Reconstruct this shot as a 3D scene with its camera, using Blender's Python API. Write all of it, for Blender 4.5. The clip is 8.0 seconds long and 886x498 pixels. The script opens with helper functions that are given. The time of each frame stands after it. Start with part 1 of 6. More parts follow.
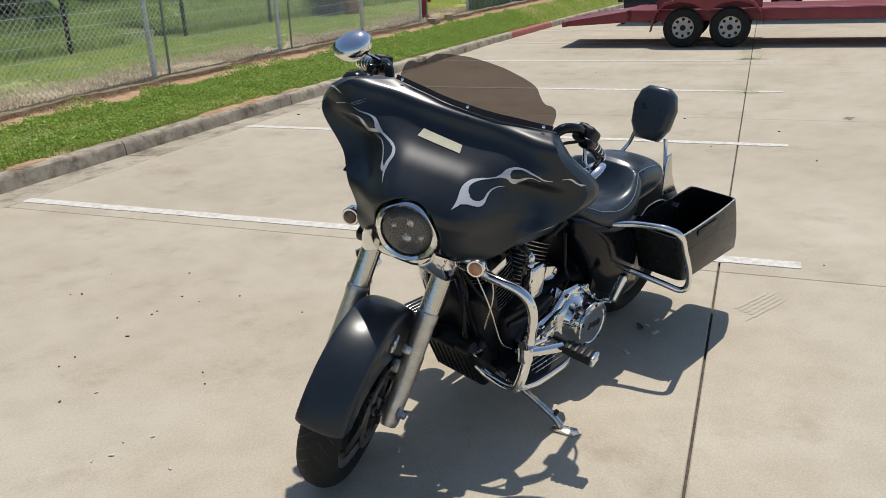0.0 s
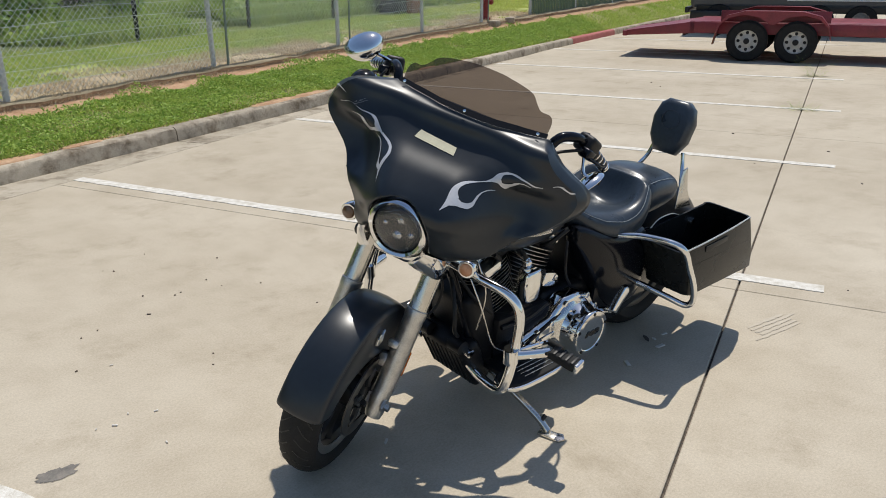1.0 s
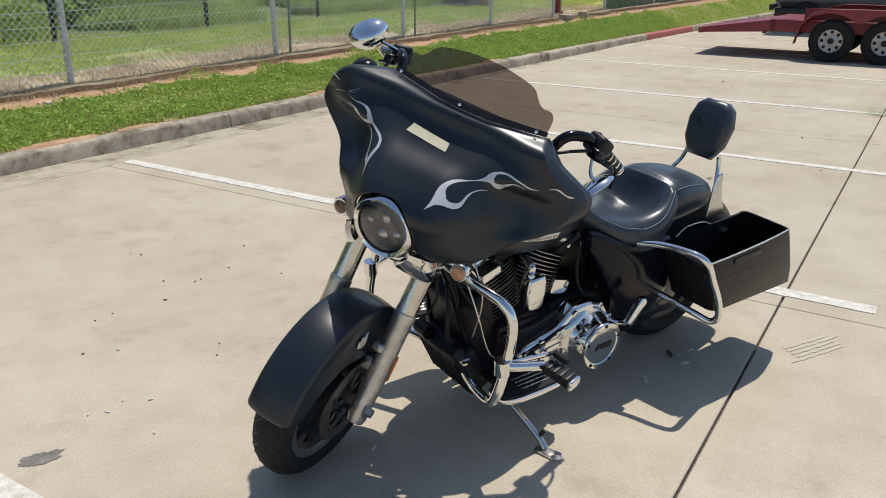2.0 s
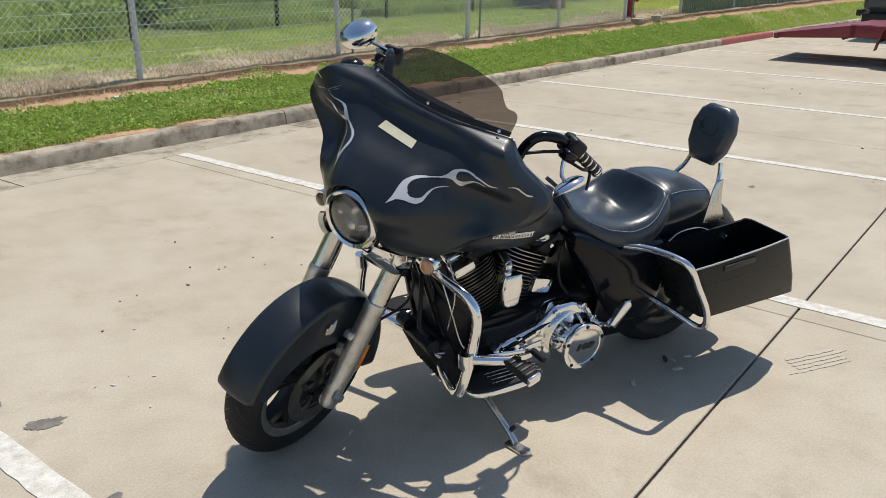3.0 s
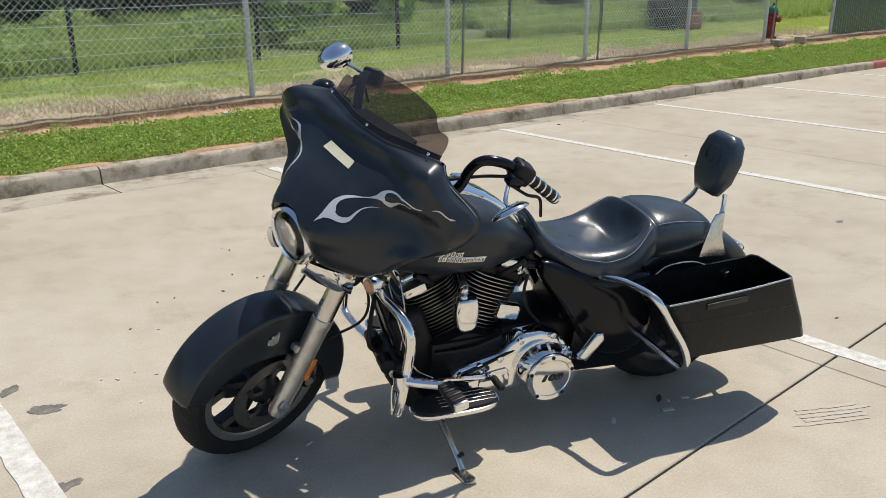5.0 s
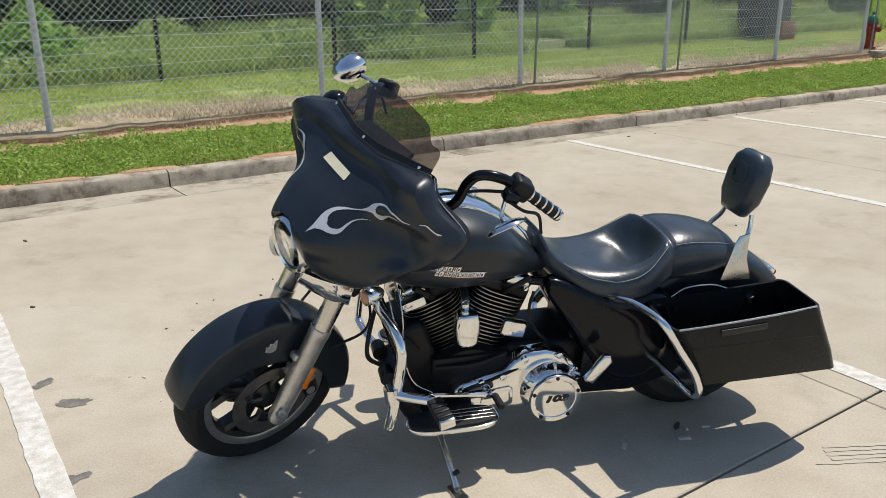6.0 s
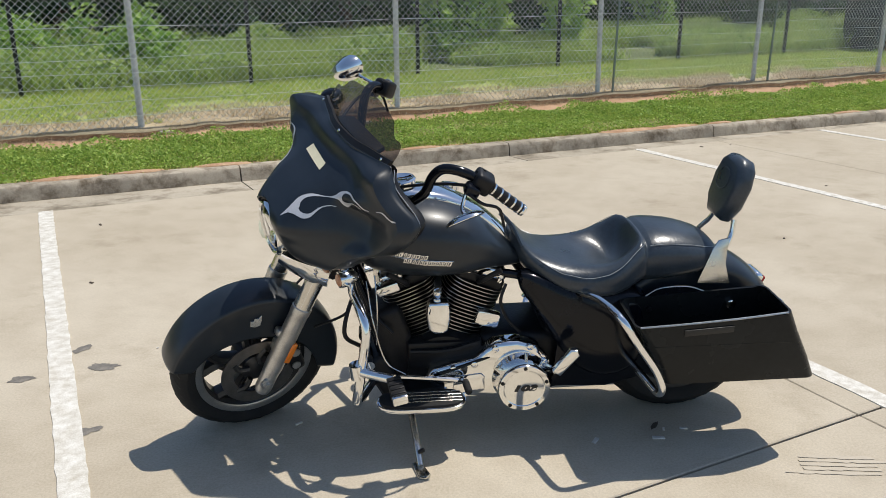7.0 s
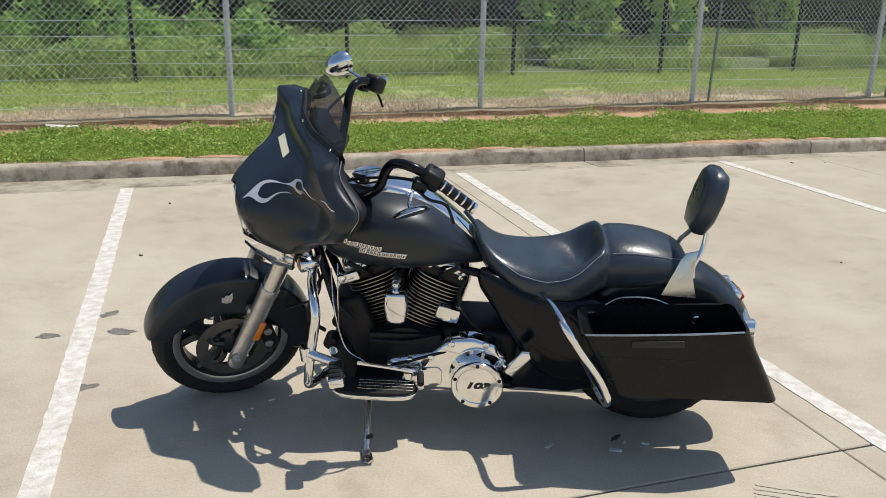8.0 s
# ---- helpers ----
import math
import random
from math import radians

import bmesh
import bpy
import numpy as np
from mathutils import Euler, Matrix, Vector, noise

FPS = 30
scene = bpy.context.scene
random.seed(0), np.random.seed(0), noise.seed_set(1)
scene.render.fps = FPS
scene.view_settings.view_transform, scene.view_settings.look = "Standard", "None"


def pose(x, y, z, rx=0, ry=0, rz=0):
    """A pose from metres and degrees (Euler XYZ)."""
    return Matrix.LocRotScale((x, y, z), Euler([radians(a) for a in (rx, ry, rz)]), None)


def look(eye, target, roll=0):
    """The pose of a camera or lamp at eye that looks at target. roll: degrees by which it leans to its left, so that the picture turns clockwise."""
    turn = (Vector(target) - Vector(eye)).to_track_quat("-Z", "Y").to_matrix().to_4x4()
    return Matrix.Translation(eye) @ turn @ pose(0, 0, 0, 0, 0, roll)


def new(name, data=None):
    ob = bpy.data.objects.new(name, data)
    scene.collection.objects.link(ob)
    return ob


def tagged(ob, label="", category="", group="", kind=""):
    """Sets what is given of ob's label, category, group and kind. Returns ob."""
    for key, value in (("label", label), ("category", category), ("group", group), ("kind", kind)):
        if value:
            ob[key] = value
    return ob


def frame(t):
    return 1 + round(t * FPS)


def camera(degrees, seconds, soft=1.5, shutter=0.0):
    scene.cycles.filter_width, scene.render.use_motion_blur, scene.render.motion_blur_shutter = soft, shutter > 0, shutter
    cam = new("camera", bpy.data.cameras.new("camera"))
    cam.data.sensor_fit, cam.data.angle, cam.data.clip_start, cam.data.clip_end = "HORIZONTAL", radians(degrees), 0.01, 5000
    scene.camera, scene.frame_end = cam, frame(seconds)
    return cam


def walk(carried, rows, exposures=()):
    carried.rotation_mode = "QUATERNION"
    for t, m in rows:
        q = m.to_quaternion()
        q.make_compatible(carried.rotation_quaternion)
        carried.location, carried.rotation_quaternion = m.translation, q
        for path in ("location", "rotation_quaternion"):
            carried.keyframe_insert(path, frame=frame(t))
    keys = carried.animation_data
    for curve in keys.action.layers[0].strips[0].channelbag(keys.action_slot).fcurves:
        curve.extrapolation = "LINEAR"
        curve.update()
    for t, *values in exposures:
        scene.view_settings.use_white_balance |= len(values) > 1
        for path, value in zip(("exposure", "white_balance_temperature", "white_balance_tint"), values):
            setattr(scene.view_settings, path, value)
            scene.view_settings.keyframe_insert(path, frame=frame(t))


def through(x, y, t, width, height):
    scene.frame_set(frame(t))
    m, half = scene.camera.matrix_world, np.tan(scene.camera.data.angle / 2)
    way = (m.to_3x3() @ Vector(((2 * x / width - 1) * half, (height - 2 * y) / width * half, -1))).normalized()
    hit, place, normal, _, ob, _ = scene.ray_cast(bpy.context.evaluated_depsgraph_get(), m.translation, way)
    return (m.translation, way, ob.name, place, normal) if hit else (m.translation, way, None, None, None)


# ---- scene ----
cam = camera(58.5, 8.0, soft=0.45)
PATH = [
    (0, (-2.125, -1.849, 1.55), (-0.783, -0.529, 0.875), -2.5),
    (0.5, (-2.07, -2.0, 1.553), (-0.773, -0.631, 0.885), -1.4),
    (1, (-2.016, -2.027, 1.559), (-0.776, -0.608, 0.89), -0.4),
    (2.3, (-1.652, -2.121, 1.531), (-0.608, -0.561, 0.843), 0.4),
    (2.5, (-1.606, -2.217, 1.544), (-0.597, -0.634, 0.855), 0.4),
    (3, (-1.503, -2.313, 1.539), (-0.571, -0.68, 0.859), 0.5),
    (3.5, (-1.344, -2.292, 1.535), (-0.483, -0.615, 0.868), 0.5),
    (4, (-1.202, -2.346, 1.538), (-0.415, -0.628, 0.881), 0.4),
    (4.2, (-1.141, -2.415, 1.537), (-0.388, -0.681, 0.883), 0.3),
    (5.5, (-0.8, -2.591, 1.557), (-0.301, -0.758, 0.934), -0.4),
    (6, (-0.647, -2.616, 1.558), (-0.256, -0.754, 0.943), -0.4),
    (6.5, (-0.436, -2.777, 1.556), (-0.168, -0.889, 0.95), -0.4),
    (7, (-0.242, -2.836, 1.544), (-0.106, -0.931, 0.949), -0.2),
    (7.5, (-0.004, -2.784, 1.548), (-0.011, -0.874, 0.956), 0.4),
    (8, (0.317, -2.891, 1.542), (0.151, -0.988, 0.948), 1.2),
]
walk(cam, [(t, look(eye, target, roll)) for t, eye, target, roll in PATH], [(0.0, 0.0), (1.2, 0.02), (2.4, 0.07), (5.5, 0.12), (8.0, 0.13)])

# ---- world and light ----
SUN = Vector((0.37, 0.16, 1.0)).normalized()
world = bpy.data.worlds.new("world")
scene.world = world
world.use_nodes = True
_wn = world.node_tree.nodes
sky = _wn.new("ShaderNodeTexSky")
sky.sky_type = "NISHITA"
sky.sun_disc = False
sky.sun_elevation = math.asin(SUN.z)
sky.sun_rotation = math.atan2(SUN.x, SUN.y)
sky.air_density, sky.dust_density, sky.ozone_density = 1.0, 0.5, 1.6
_wn["Background"].inputs["Strength"].default_value = 0.11
world.node_tree.links.new(sky.outputs[0], _wn["Background"].inputs["Color"])
sun_data = bpy.data.lights.new("sun", "SUN")
sun_data.energy, sun_data.angle, sun_data.color = 3.6, radians(0.53), (1.0, 0.95, 0.87)
sun = new("sun", sun_data)
sun.matrix_world = look(SUN * 30, (0, 0, 0))
scene.view_settings.exposure = 0.0


# ---- materials ----
def mat(name, col, rough=0.5, metal=0.0, var=0.12, scale=8.0, bump=0.0, bscale=60.0, coat=0.0, col2=None, detail=6.0, spec=0.5, island=0.0, rvar=0.0):
    """A surface of one colour with variation at two scales, roughness variation and fine relief."""
    m = bpy.data.materials.new(name)
    m.use_nodes = True
    nt = m.node_tree
    b = nt.nodes["Principled BSDF"]
    tc = nt.nodes.new("ShaderNodeTexCoord")
    n1 = nt.nodes.new("ShaderNodeTexNoise")
    n1.inputs["Scale"].default_value, n1.inputs["Detail"].default_value = scale, detail
    n2 = nt.nodes.new("ShaderNodeTexNoise")
    n2.inputs["Scale"].default_value, n2.inputs["Detail"].default_value = scale * 9.0, 4.0
    nt.links.new(tc.outputs["Object"], n1.inputs["Vector"])
    nt.links.new(tc.outputs["Object"], n2.inputs["Vector"])
    mx = nt.nodes.new("ShaderNodeMix")
    mx.data_type = "FLOAT"
    mx.inputs[0].default_value = 0.4
    nt.links.new(n1.outputs["Fac"], mx.inputs[2])
    nt.links.new(n2.outputs["Fac"], mx.inputs[3])
    ramp = nt.nodes.new("ShaderNodeValToRGB")
    c2 = col2 or tuple(min(1.0, c * (1 + 2 * var)) for c in col)
    c1 = tuple(c * (1 - var) for c in col) if col2 is None else col
    ramp.color_ramp.elements[0].position, ramp.color_ramp.elements[1].position = 0.3, 0.7
    ramp.color_ramp.elements[0].color, ramp.color_ramp.elements[1].color = (*c1, 1), (*c2, 1)
    src = mx.outputs[0]
    if island:
        geo = nt.nodes.new("ShaderNodeNewGeometry")
        mi = nt.nodes.new("ShaderNodeMix")
        mi.data_type = "FLOAT"
        mi.inputs[0].default_value = island
        nt.links.new(src, mi.inputs[2])
        nt.links.new(geo.outputs["Random Per Island"], mi.inputs[3])
        src = mi.outputs[0]
    nt.links.new(src, ramp.inputs[0])
    nt.links.new(ramp.outputs[0], b.inputs["Base Color"])
    b.inputs["Roughness"].default_value, b.inputs["Metallic"].default_value = rough, metal
    b.inputs["Specular IOR Level"].default_value = spec
    b.inputs["Coat Weight"].default_value = coat
    b.inputs["Coat Roughness"].default_value = 0.08
    if rvar:
        mr = nt.nodes.new("ShaderNodeMapRange")
        mr.inputs["From Min"].default_value, mr.inputs["From Max"].default_value = 0.3, 0.7
        mr.inputs["To Min"].default_value, mr.inputs["To Max"].default_value = max(0.02, rough - rvar), min(1.0, rough + rvar)
        nt.links.new(n1.outputs["Fac"], mr.inputs[0])
        nt.links.new(mr.outputs[0], b.inputs["Roughness"])
    if bump:
        n3 = nt.nodes.new("ShaderNodeTexNoise")
        n3.inputs["Scale"].default_value, n3.inputs["Detail"].default_value = bscale, 5.0
        nt.links.new(tc.outputs["Object"], n3.inputs["Vector"])
        bp = nt.nodes.new("ShaderNodeBump")
        bp.inputs["Strength"].default_value, bp.inputs["Distance"].default_value = bump, 0.01
        nt.links.new(n3.outputs["Fac"], bp.inputs["Height"])
        nt.links.new(bp.outputs[0], b.inputs["Normal"])
    return m


def glass(name, tint, rough=0.02):
    m = bpy.data.materials.new(name)
    m.use_nodes = True
    b = m.node_tree.nodes["Principled BSDF"]
    b.inputs["Base Color"].default_value = (*tint, 1)
    b.inputs["Transmission Weight"].default_value = 1.0
    b.inputs["Roughness"].default_value, b.inputs["IOR"].default_value = rough, 1.45
    return m


def tinted_screen():
    """Thin smoked acrylic: mostly see-through, with a gloss that grows at grazing angles."""
    m = bpy.data.materials.new("smoked_acrylic")
    m.use_nodes = True
    nt = m.node_tree
    out = nt.nodes["Material Output"]
    nt.nodes.remove(nt.nodes["Principled BSDF"])
    tr = nt.nodes.new("ShaderNodeBsdfTransparent")
    tr.inputs[0].default_value = (0.27, 0.228, 0.195, 1)
    df = nt.nodes.new("ShaderNodeBsdfDiffuse")
    df.inputs[0].default_value = (0.12, 0.10, 0.085, 1)
    gl = nt.nodes.new("ShaderNodeBsdfGlossy")
    gl.inputs["Roughness"].default_value = 0.12
    m1, m2, fr = nt.nodes.new("ShaderNodeMixShader"), nt.nodes.new("ShaderNodeMixShader"), nt.nodes.new("ShaderNodeFresnel")
    m1.inputs[0].default_value = 0.16
    nt.links.new(tr.outputs[0], m1.inputs[1])
    nt.links.new(df.outputs[0], m1.inputs[2])
    nt.links.new(fr.outputs[0], m2.inputs[0])
    nt.links.new(m1.outputs[0], m2.inputs[1])
    nt.links.new(gl.outputs[0], m2.inputs[2])
    nt.links.new(m2.outputs[0], out.inputs[0])
    return m


def concrete(name, light, dark, stain, size=1.0, blot=(0.27, 0.46)):
    """Broom-finished pale concrete: grain, cloudy patches, darker stains with soft edges, fine pits."""
    m = bpy.data.materials.new(name)
    m.use_nodes = True
    nt = m.node_tree
    b = nt.nodes["Principled BSDF"]
    geo = nt.nodes.new("ShaderNodeNewGeometry")
    def nz(scale, detail, rough=0.6):
        n = nt.nodes.new("ShaderNodeTexNoise")
        n.inputs["Scale"].default_value, n.inputs["Detail"].default_value, n.inputs["Roughness"].default_value = scale, detail, rough
        nt.links.new(geo.outputs["Position"], n.inputs["Vector"])
        return n
    def ramp(src, p0, p1, c0, c1):
        r = nt.nodes.new("ShaderNodeValToRGB")
        r.color_ramp.elements[0].position, r.color_ramp.elements[1].position = p0, p1
        r.color_ramp.elements[0].color, r.color_ramp.elements[1].color = c0, c1
        nt.links.new(src.outputs["Fac"], r.inputs[0])
        return r
    def mul(a, c):
        x = nt.nodes.new("ShaderNodeMix")
        x.data_type, x.blend_type = "RGBA", "MULTIPLY"
        x.inputs[0].default_value = 1.0
        nt.links.new(a.outputs[0] if a.bl_idname != "ShaderNodeMix" else a.outputs[2], x.inputs[6])
        nt.links.new(c.outputs[0], x.inputs[7])
        return x
    cloud = ramp(nz(0.55 * size, 6, 0.62), 0.3, 0.72, (*dark, 1), (*light, 1))
    mid = ramp(nz(4.5 * size, 10, 0.68), 0.30, 0.56, (0.90, 0.89, 0.875, 1), (1, 1, 1, 1))
    grain = ramp(nz(110, 5, 0.7), 0.3, 0.62, (0.80, 0.795, 0.79, 1), (1, 1, 1, 1))
    spots = ramp(nz(1.7 * size, 8, 0.72), *blot, (*stain, 1), (1, 1, 1, 1))
    info = nt.nodes.new("ShaderNodeObjectInfo")
    tone = nt.nodes.new("ShaderNodeValToRGB")
    tone.color_ramp.elements[0].color, tone.color_ramp.elements[1].color = (0.95, 0.95, 0.95, 1), (1, 1, 1, 1)
    nt.links.new(info.outputs["Random"], tone.inputs[0])
    c = mul(mul(mul(mul(cloud, mid), grain), spots), tone)
    nt.links.new(c.outputs[2], b.inputs["Base Color"])
    b.inputs["Roughness"].default_value = 0.88
    b.inputs["Specular IOR Level"].default_value = 0.25
    bp = nt.nodes.new("ShaderNodeBump")
    bp.inputs["Strength"].default_value, bp.inputs["Distance"].default_value = 0.25, 0.004
    nt.links.new(nz(220, 4).outputs["Fac"], bp.inputs["Height"])
    nt.links.new(bp.outputs[0], b.inputs["Normal"])
    return m


M_SLAB = concrete("concrete_slab", (0.625, 0.553, 0.435), (0.485, 0.415, 0.31), (0.77, 0.745, 0.71))
M_KERB = concrete("concrete_kerb", (0.64, 0.555, 0.43), (0.36, 0.31, 0.24), (0.36, 0.32, 0.275), 2.6, (0.34, 0.53))
M_GUTTER = concrete("stained_gutter_concrete", (0.60, 0.53, 0.42), (0.40, 0.35, 0.265), (0.42, 0.39, 0.35), 1.6, (0.34, 0.52))
M_JOINT = mat("joint_dirt", (0.05, 0.042, 0.034), 0.95, col2=(0.20, 0.165, 0.13), scale=40)
M_LINE = mat("worn_line_paint", (0.46, 0.41, 0.32), 0.8, col2=(0.84, 0.82, 0.76), scale=20, bump=0.2, bscale=150)
M_KERBRED = mat("faded_red_kerb_paint", (0.36, 0.09, 0.08), 0.8, col2=(0.45, 0.16, 0.14), scale=9)
M_SOIL = mat("bare_red_soil", (0.33, 0.17, 0.085), 0.95, col2=(0.60, 0.40, 0.25), scale=7.0, bump=0.8, bscale=25)
M_GRASSBED = mat("grass_bed", (0.22, 0.26, 0.07), 0.95, col2=(0.34, 0.27, 0.14), scale=3.0, bump=0.8, bscale=40)
# field floor colour darkened for the shade beneath tall weeds
M_UNDER = mat("shaded_weed_floor", (0.08, 0.11, 0.04), 0.95, col2=(0.20, 0.23, 0.09), scale=1.1, bump=0.6, bscale=20)
M_FIELD = mat("field_floor", (0.22, 0.30, 0.07), 0.95, col2=(0.46, 0.47, 0.16), scale=1.2, bump=0.6, bscale=20)


def leafy(name, c1, c2, scale, through=0.45):
    """Blades and leaves: matt upper side, light passing through, tone changing from leaf to leaf."""
    m = mat(name, c1, 0.55, col2=c2, scale=scale, island=0.6, spec=0.3)
    nt = m.node_tree
    tl = nt.nodes.new("ShaderNodeBsdfTranslucent")
    mx = nt.nodes.new("ShaderNodeMixShader")
    mx.inputs[0].default_value = through
    ramp = [n for n in nt.nodes if n.bl_idname == "ShaderNodeValToRGB"][0]
    nt.links.new(ramp.outputs[0], tl.inputs[0])
    nt.links.new(nt.nodes["Principled BSDF"].outputs[0], mx.inputs[1])
    nt.links.new(tl.outputs[0], mx.inputs[2])
    nt.links.new(mx.outputs[0], nt.nodes["Material Output"].inputs[0])
    return m


M_GRASS = leafy("grass_blade", (0.26, 0.38, 0.06), (0.52, 0.60, 0.16), 2.2)
M_CLOVER = leafy("clover_leaf", (0.22, 0.35, 0.06), (0.48, 0.61, 0.15), 2.6, 0.4)
M_WEED = leafy("weed_leaf", (0.30, 0.44, 0.12), (0.50, 0.60, 0.21), 0.5)
M_TALL = leafy("tall_grass_blade", (0.27, 0.39, 0.09), (0.46, 0.54, 0.17), 0.5)
M_LEAF = leafy("leaf", (0.20, 0.36, 0.08), (0.48, 0.66, 0.18), 0.7, 0.55)
M_LEAF2 = leafy("pale_leaf", (0.34, 0.54, 0.10), (0.60, 0.76, 0.22), 0.7, 0.6)
# leaf colour darkened to stand for the shade inside wood and thickets
M_SHADED_LEAF = leafy("shade_toned_leaf", (0.032, 0.07, 0.032), (0.11, 0.18, 0.075), 0.5, 0.3)
M_MOWN = leafy("mown_grass_blade", (0.38, 0.46, 0.10), (0.60, 0.64, 0.21), 0.9)
M_STRAWBLADE = leafy("straw_blade", (0.42, 0.32, 0.2), (0.66, 0.55, 0.38), 1.2, 0.2)
# washed soil of the ledge, darkened for the shadow line below the sod
M_LEDGE = mat("shaded_washed_soil", (0.10, 0.06, 0.035), 0.95, col2=(0.34, 0.21, 0.12), scale=9, bump=0.8, bscale=40)
M_STRAW = mat("straw_litter", (0.33, 0.24, 0.14), 0.95, col2=(0.56, 0.47, 0.31), scale=4.0, bump=0.8, bscale=40)
M_TEE = mat("green_tee_post", (0.20, 0.25, 0.22), 0.6)
M_BARK = mat("bark", (0.07, 0.05, 0.035), 0.9, col2=(0.14, 0.11, 0.08), scale=6, bump=0.8, bscale=18)
M_GALV = mat("galvanised_steel", (0.50, 0.51, 0.51), 0.5, 0.4, var=0.15, scale=12)
M_WIRE = mat("fence_wire", (0.74, 0.76, 0.74), 0.45, 0.1, var=0.15, scale=5)
M_BLACKPOST = mat("black_fence_post", (0.02, 0.022, 0.022), 0.6)
M_SLAT = mat("green_privacy_slat", (0.08, 0.15, 0.10), 0.6, col2=(0.19, 0.25, 0.17), scale=2.0, island=0.5)
M_SATIN = mat("satin_black_paint", (0.012, 0.0165, 0.022), 0.35, var=0.15, scale=5, rvar=0.06, bump=0.006, bscale=14, spec=0.40, coat=0.18)
M_GLOSS = mat("gloss_black_paint", (0.005, 0.006, 0.009), 0.15, var=0.2, scale=5, rvar=0.05, spec=0.26)
M_BLACK = mat("black_plastic", (0.008, 0.008, 0.009), 0.45, spec=0.3, var=0.25, scale=10, bump=0.05, bscale=150)
M_BAG = mat("dusty_black_bag_paint", (0.011, 0.012, 0.012), 0.26, var=0.25, scale=6, rvar=0.07, spec=0.20)
M_ENGINE = mat("black_engine_casting", (0.009, 0.009, 0.010), 0.42, spec=0.26, var=0.3, scale=18, bump=0.15, bscale=120)
M_RUBBER = mat("tyre_rubber", (0.016, 0.016, 0.016), 0.75, spec=0.25, var=0.25, scale=14, bump=0.1, bscale=160)
M_LEATHER = mat("black_seat_leather", (0.028, 0.038, 0.050), 0.31, var=0.25, scale=9, bump=0.07, bscale=70, rvar=0.05)
M_DEADLEAF = mat("dead_leaf_brown", (0.07, 0.055, 0.035), 0.85, col2=(0.24, 0.19, 0.11), scale=30, island=0.6)
M_THREAD = mat("grey_seam_thread", (0.30, 0.32, 0.33), 0.6, var=0.3, scale=120)
M_CHROME = mat("chrome", (0.80, 0.80, 0.79), 0.07, 1.0, var=0.03, scale=6, rvar=0.03)
M_DULLCHROME = mat("hazy_chrome", (0.62, 0.60, 0.56), 0.22, 1.0, var=0.08, scale=15, rvar=0.08)
M_ALLOY = mat("grey_cast_alloy", (0.50, 0.49, 0.47), 0.34, 0.9, var=0.2, scale=25, bump=0.15, bscale=110)
M_FINEDGE = mat("machined_fin_edge", (0.55, 0.53, 0.50), 0.3, 1.0, var=0.1)
M_DISC = mat("brake_disc_steel", (0.22, 0.205, 0.19), 0.38, 1.0, var=0.15, scale=30)
M_RIM = mat("black_wheel_rim", (0.03, 0.03, 0.03), 0.35, 0.2, var=0.2)
M_RIMEDGE = mat("machined_rim_lip", (0.46, 0.45, 0.43), 0.30, 0.95, var=0.15, scale=20)
M_AMBER = mat("amber_reflector", (0.75, 0.20, 0.015), 0.2, var=0.1, scale=60, coat=0.5)
M_BULB = mat("peach_signal_lens", (0.50, 0.24, 0.13), 0.1, var=0.3, scale=40, coat=0.8)
M_SMOKE = mat("smoked_amber_lens", (0.10, 0.045, 0.02), 0.12, var=0.2, coat=0.8)
M_SILVER = mat("silver_flame_vinyl", (0.60, 0.60, 0.61), 0.4, 0.3, var=0.08, scale=12)
M_SCUFF = mat("tyre_scuff", (0.48, 0.42, 0.33), 0.85, col2=(0.545, 0.48, 0.375), scale=22)
M_TAPE = mat("masking_tape", (0.70, 0.65, 0.46), 0.8, var=0.06, scale=30, bump=0.15, bscale=90)
M_EMBLEM = mat("chrome_emblem", (0.70, 0.69, 0.66), 0.25, 0.9)
M_DARKTEXT = mat("black_lettering", (0.01, 0.01, 0.01), 0.5)
M_PROJECTOR = mat("projector_lens", (0.50, 0.50, 0.51), 0.06, 0.95, var=0.1, scale=30)
M_LENS = glass("clear_lens", (0.92, 0.93, 0.94))
M_SCREEN = tinted_screen()
M_MIRROR = mat("mirror_glass", (0.85, 0.85, 0.85), 0.01, 1.0, var=0.0)
M_TRAILER = mat("maroon_trailer_paint", (0.20, 0.025, 0.035), 0.42, var=0.2, scale=5, rvar=0.08)
M_TRAILERDK = mat("dark_underframe", (0.03, 0.015, 0.015), 0.7)
M_STEELWHEEL = mat("silver_steel_wheel", (0.50, 0.48, 0.45), 0.5, 0.2, var=0.15)
M_CAMPER = mat("camper_dark_grey_panel", (0.055, 0.065, 0.078), 0.35, var=0.1, scale=1.5, coat=0.2)
M_CAMPERDK = mat("camper_black_trim", (0.012, 0.012, 0.014), 0.4)
M_WHITE = mat("white_painted_metal", (0.7, 0.7, 0.69), 0.5, var=0.06)
M_HYDRED = mat("hydrant_red_paint", (0.24, 0.022, 0.025), 0.5, var=0.15, scale=15)
M_HYDGREEN = mat("hydrant_green_paint", (0.03, 0.16, 0.09), 0.5, var=0.15, scale=15)
M_RUST = mat("rusty_metal", (0.22, 0.08, 0.035), 0.85, col2=(0.34, 0.15, 0.08), scale=10)
M_PAPER = mat("pale_litter", (0.60, 0.57, 0.52), 0.8, var=0.1)
M_OIL = mat("oil_stain", (0.10, 0.095, 0.085), 0.7, col2=(0.27, 0.24, 0.20), scale=14)
M_SKIRT = mat("dark_box_unit", (0.05, 0.055, 0.06), 0.6, var=0.2, scale=4)


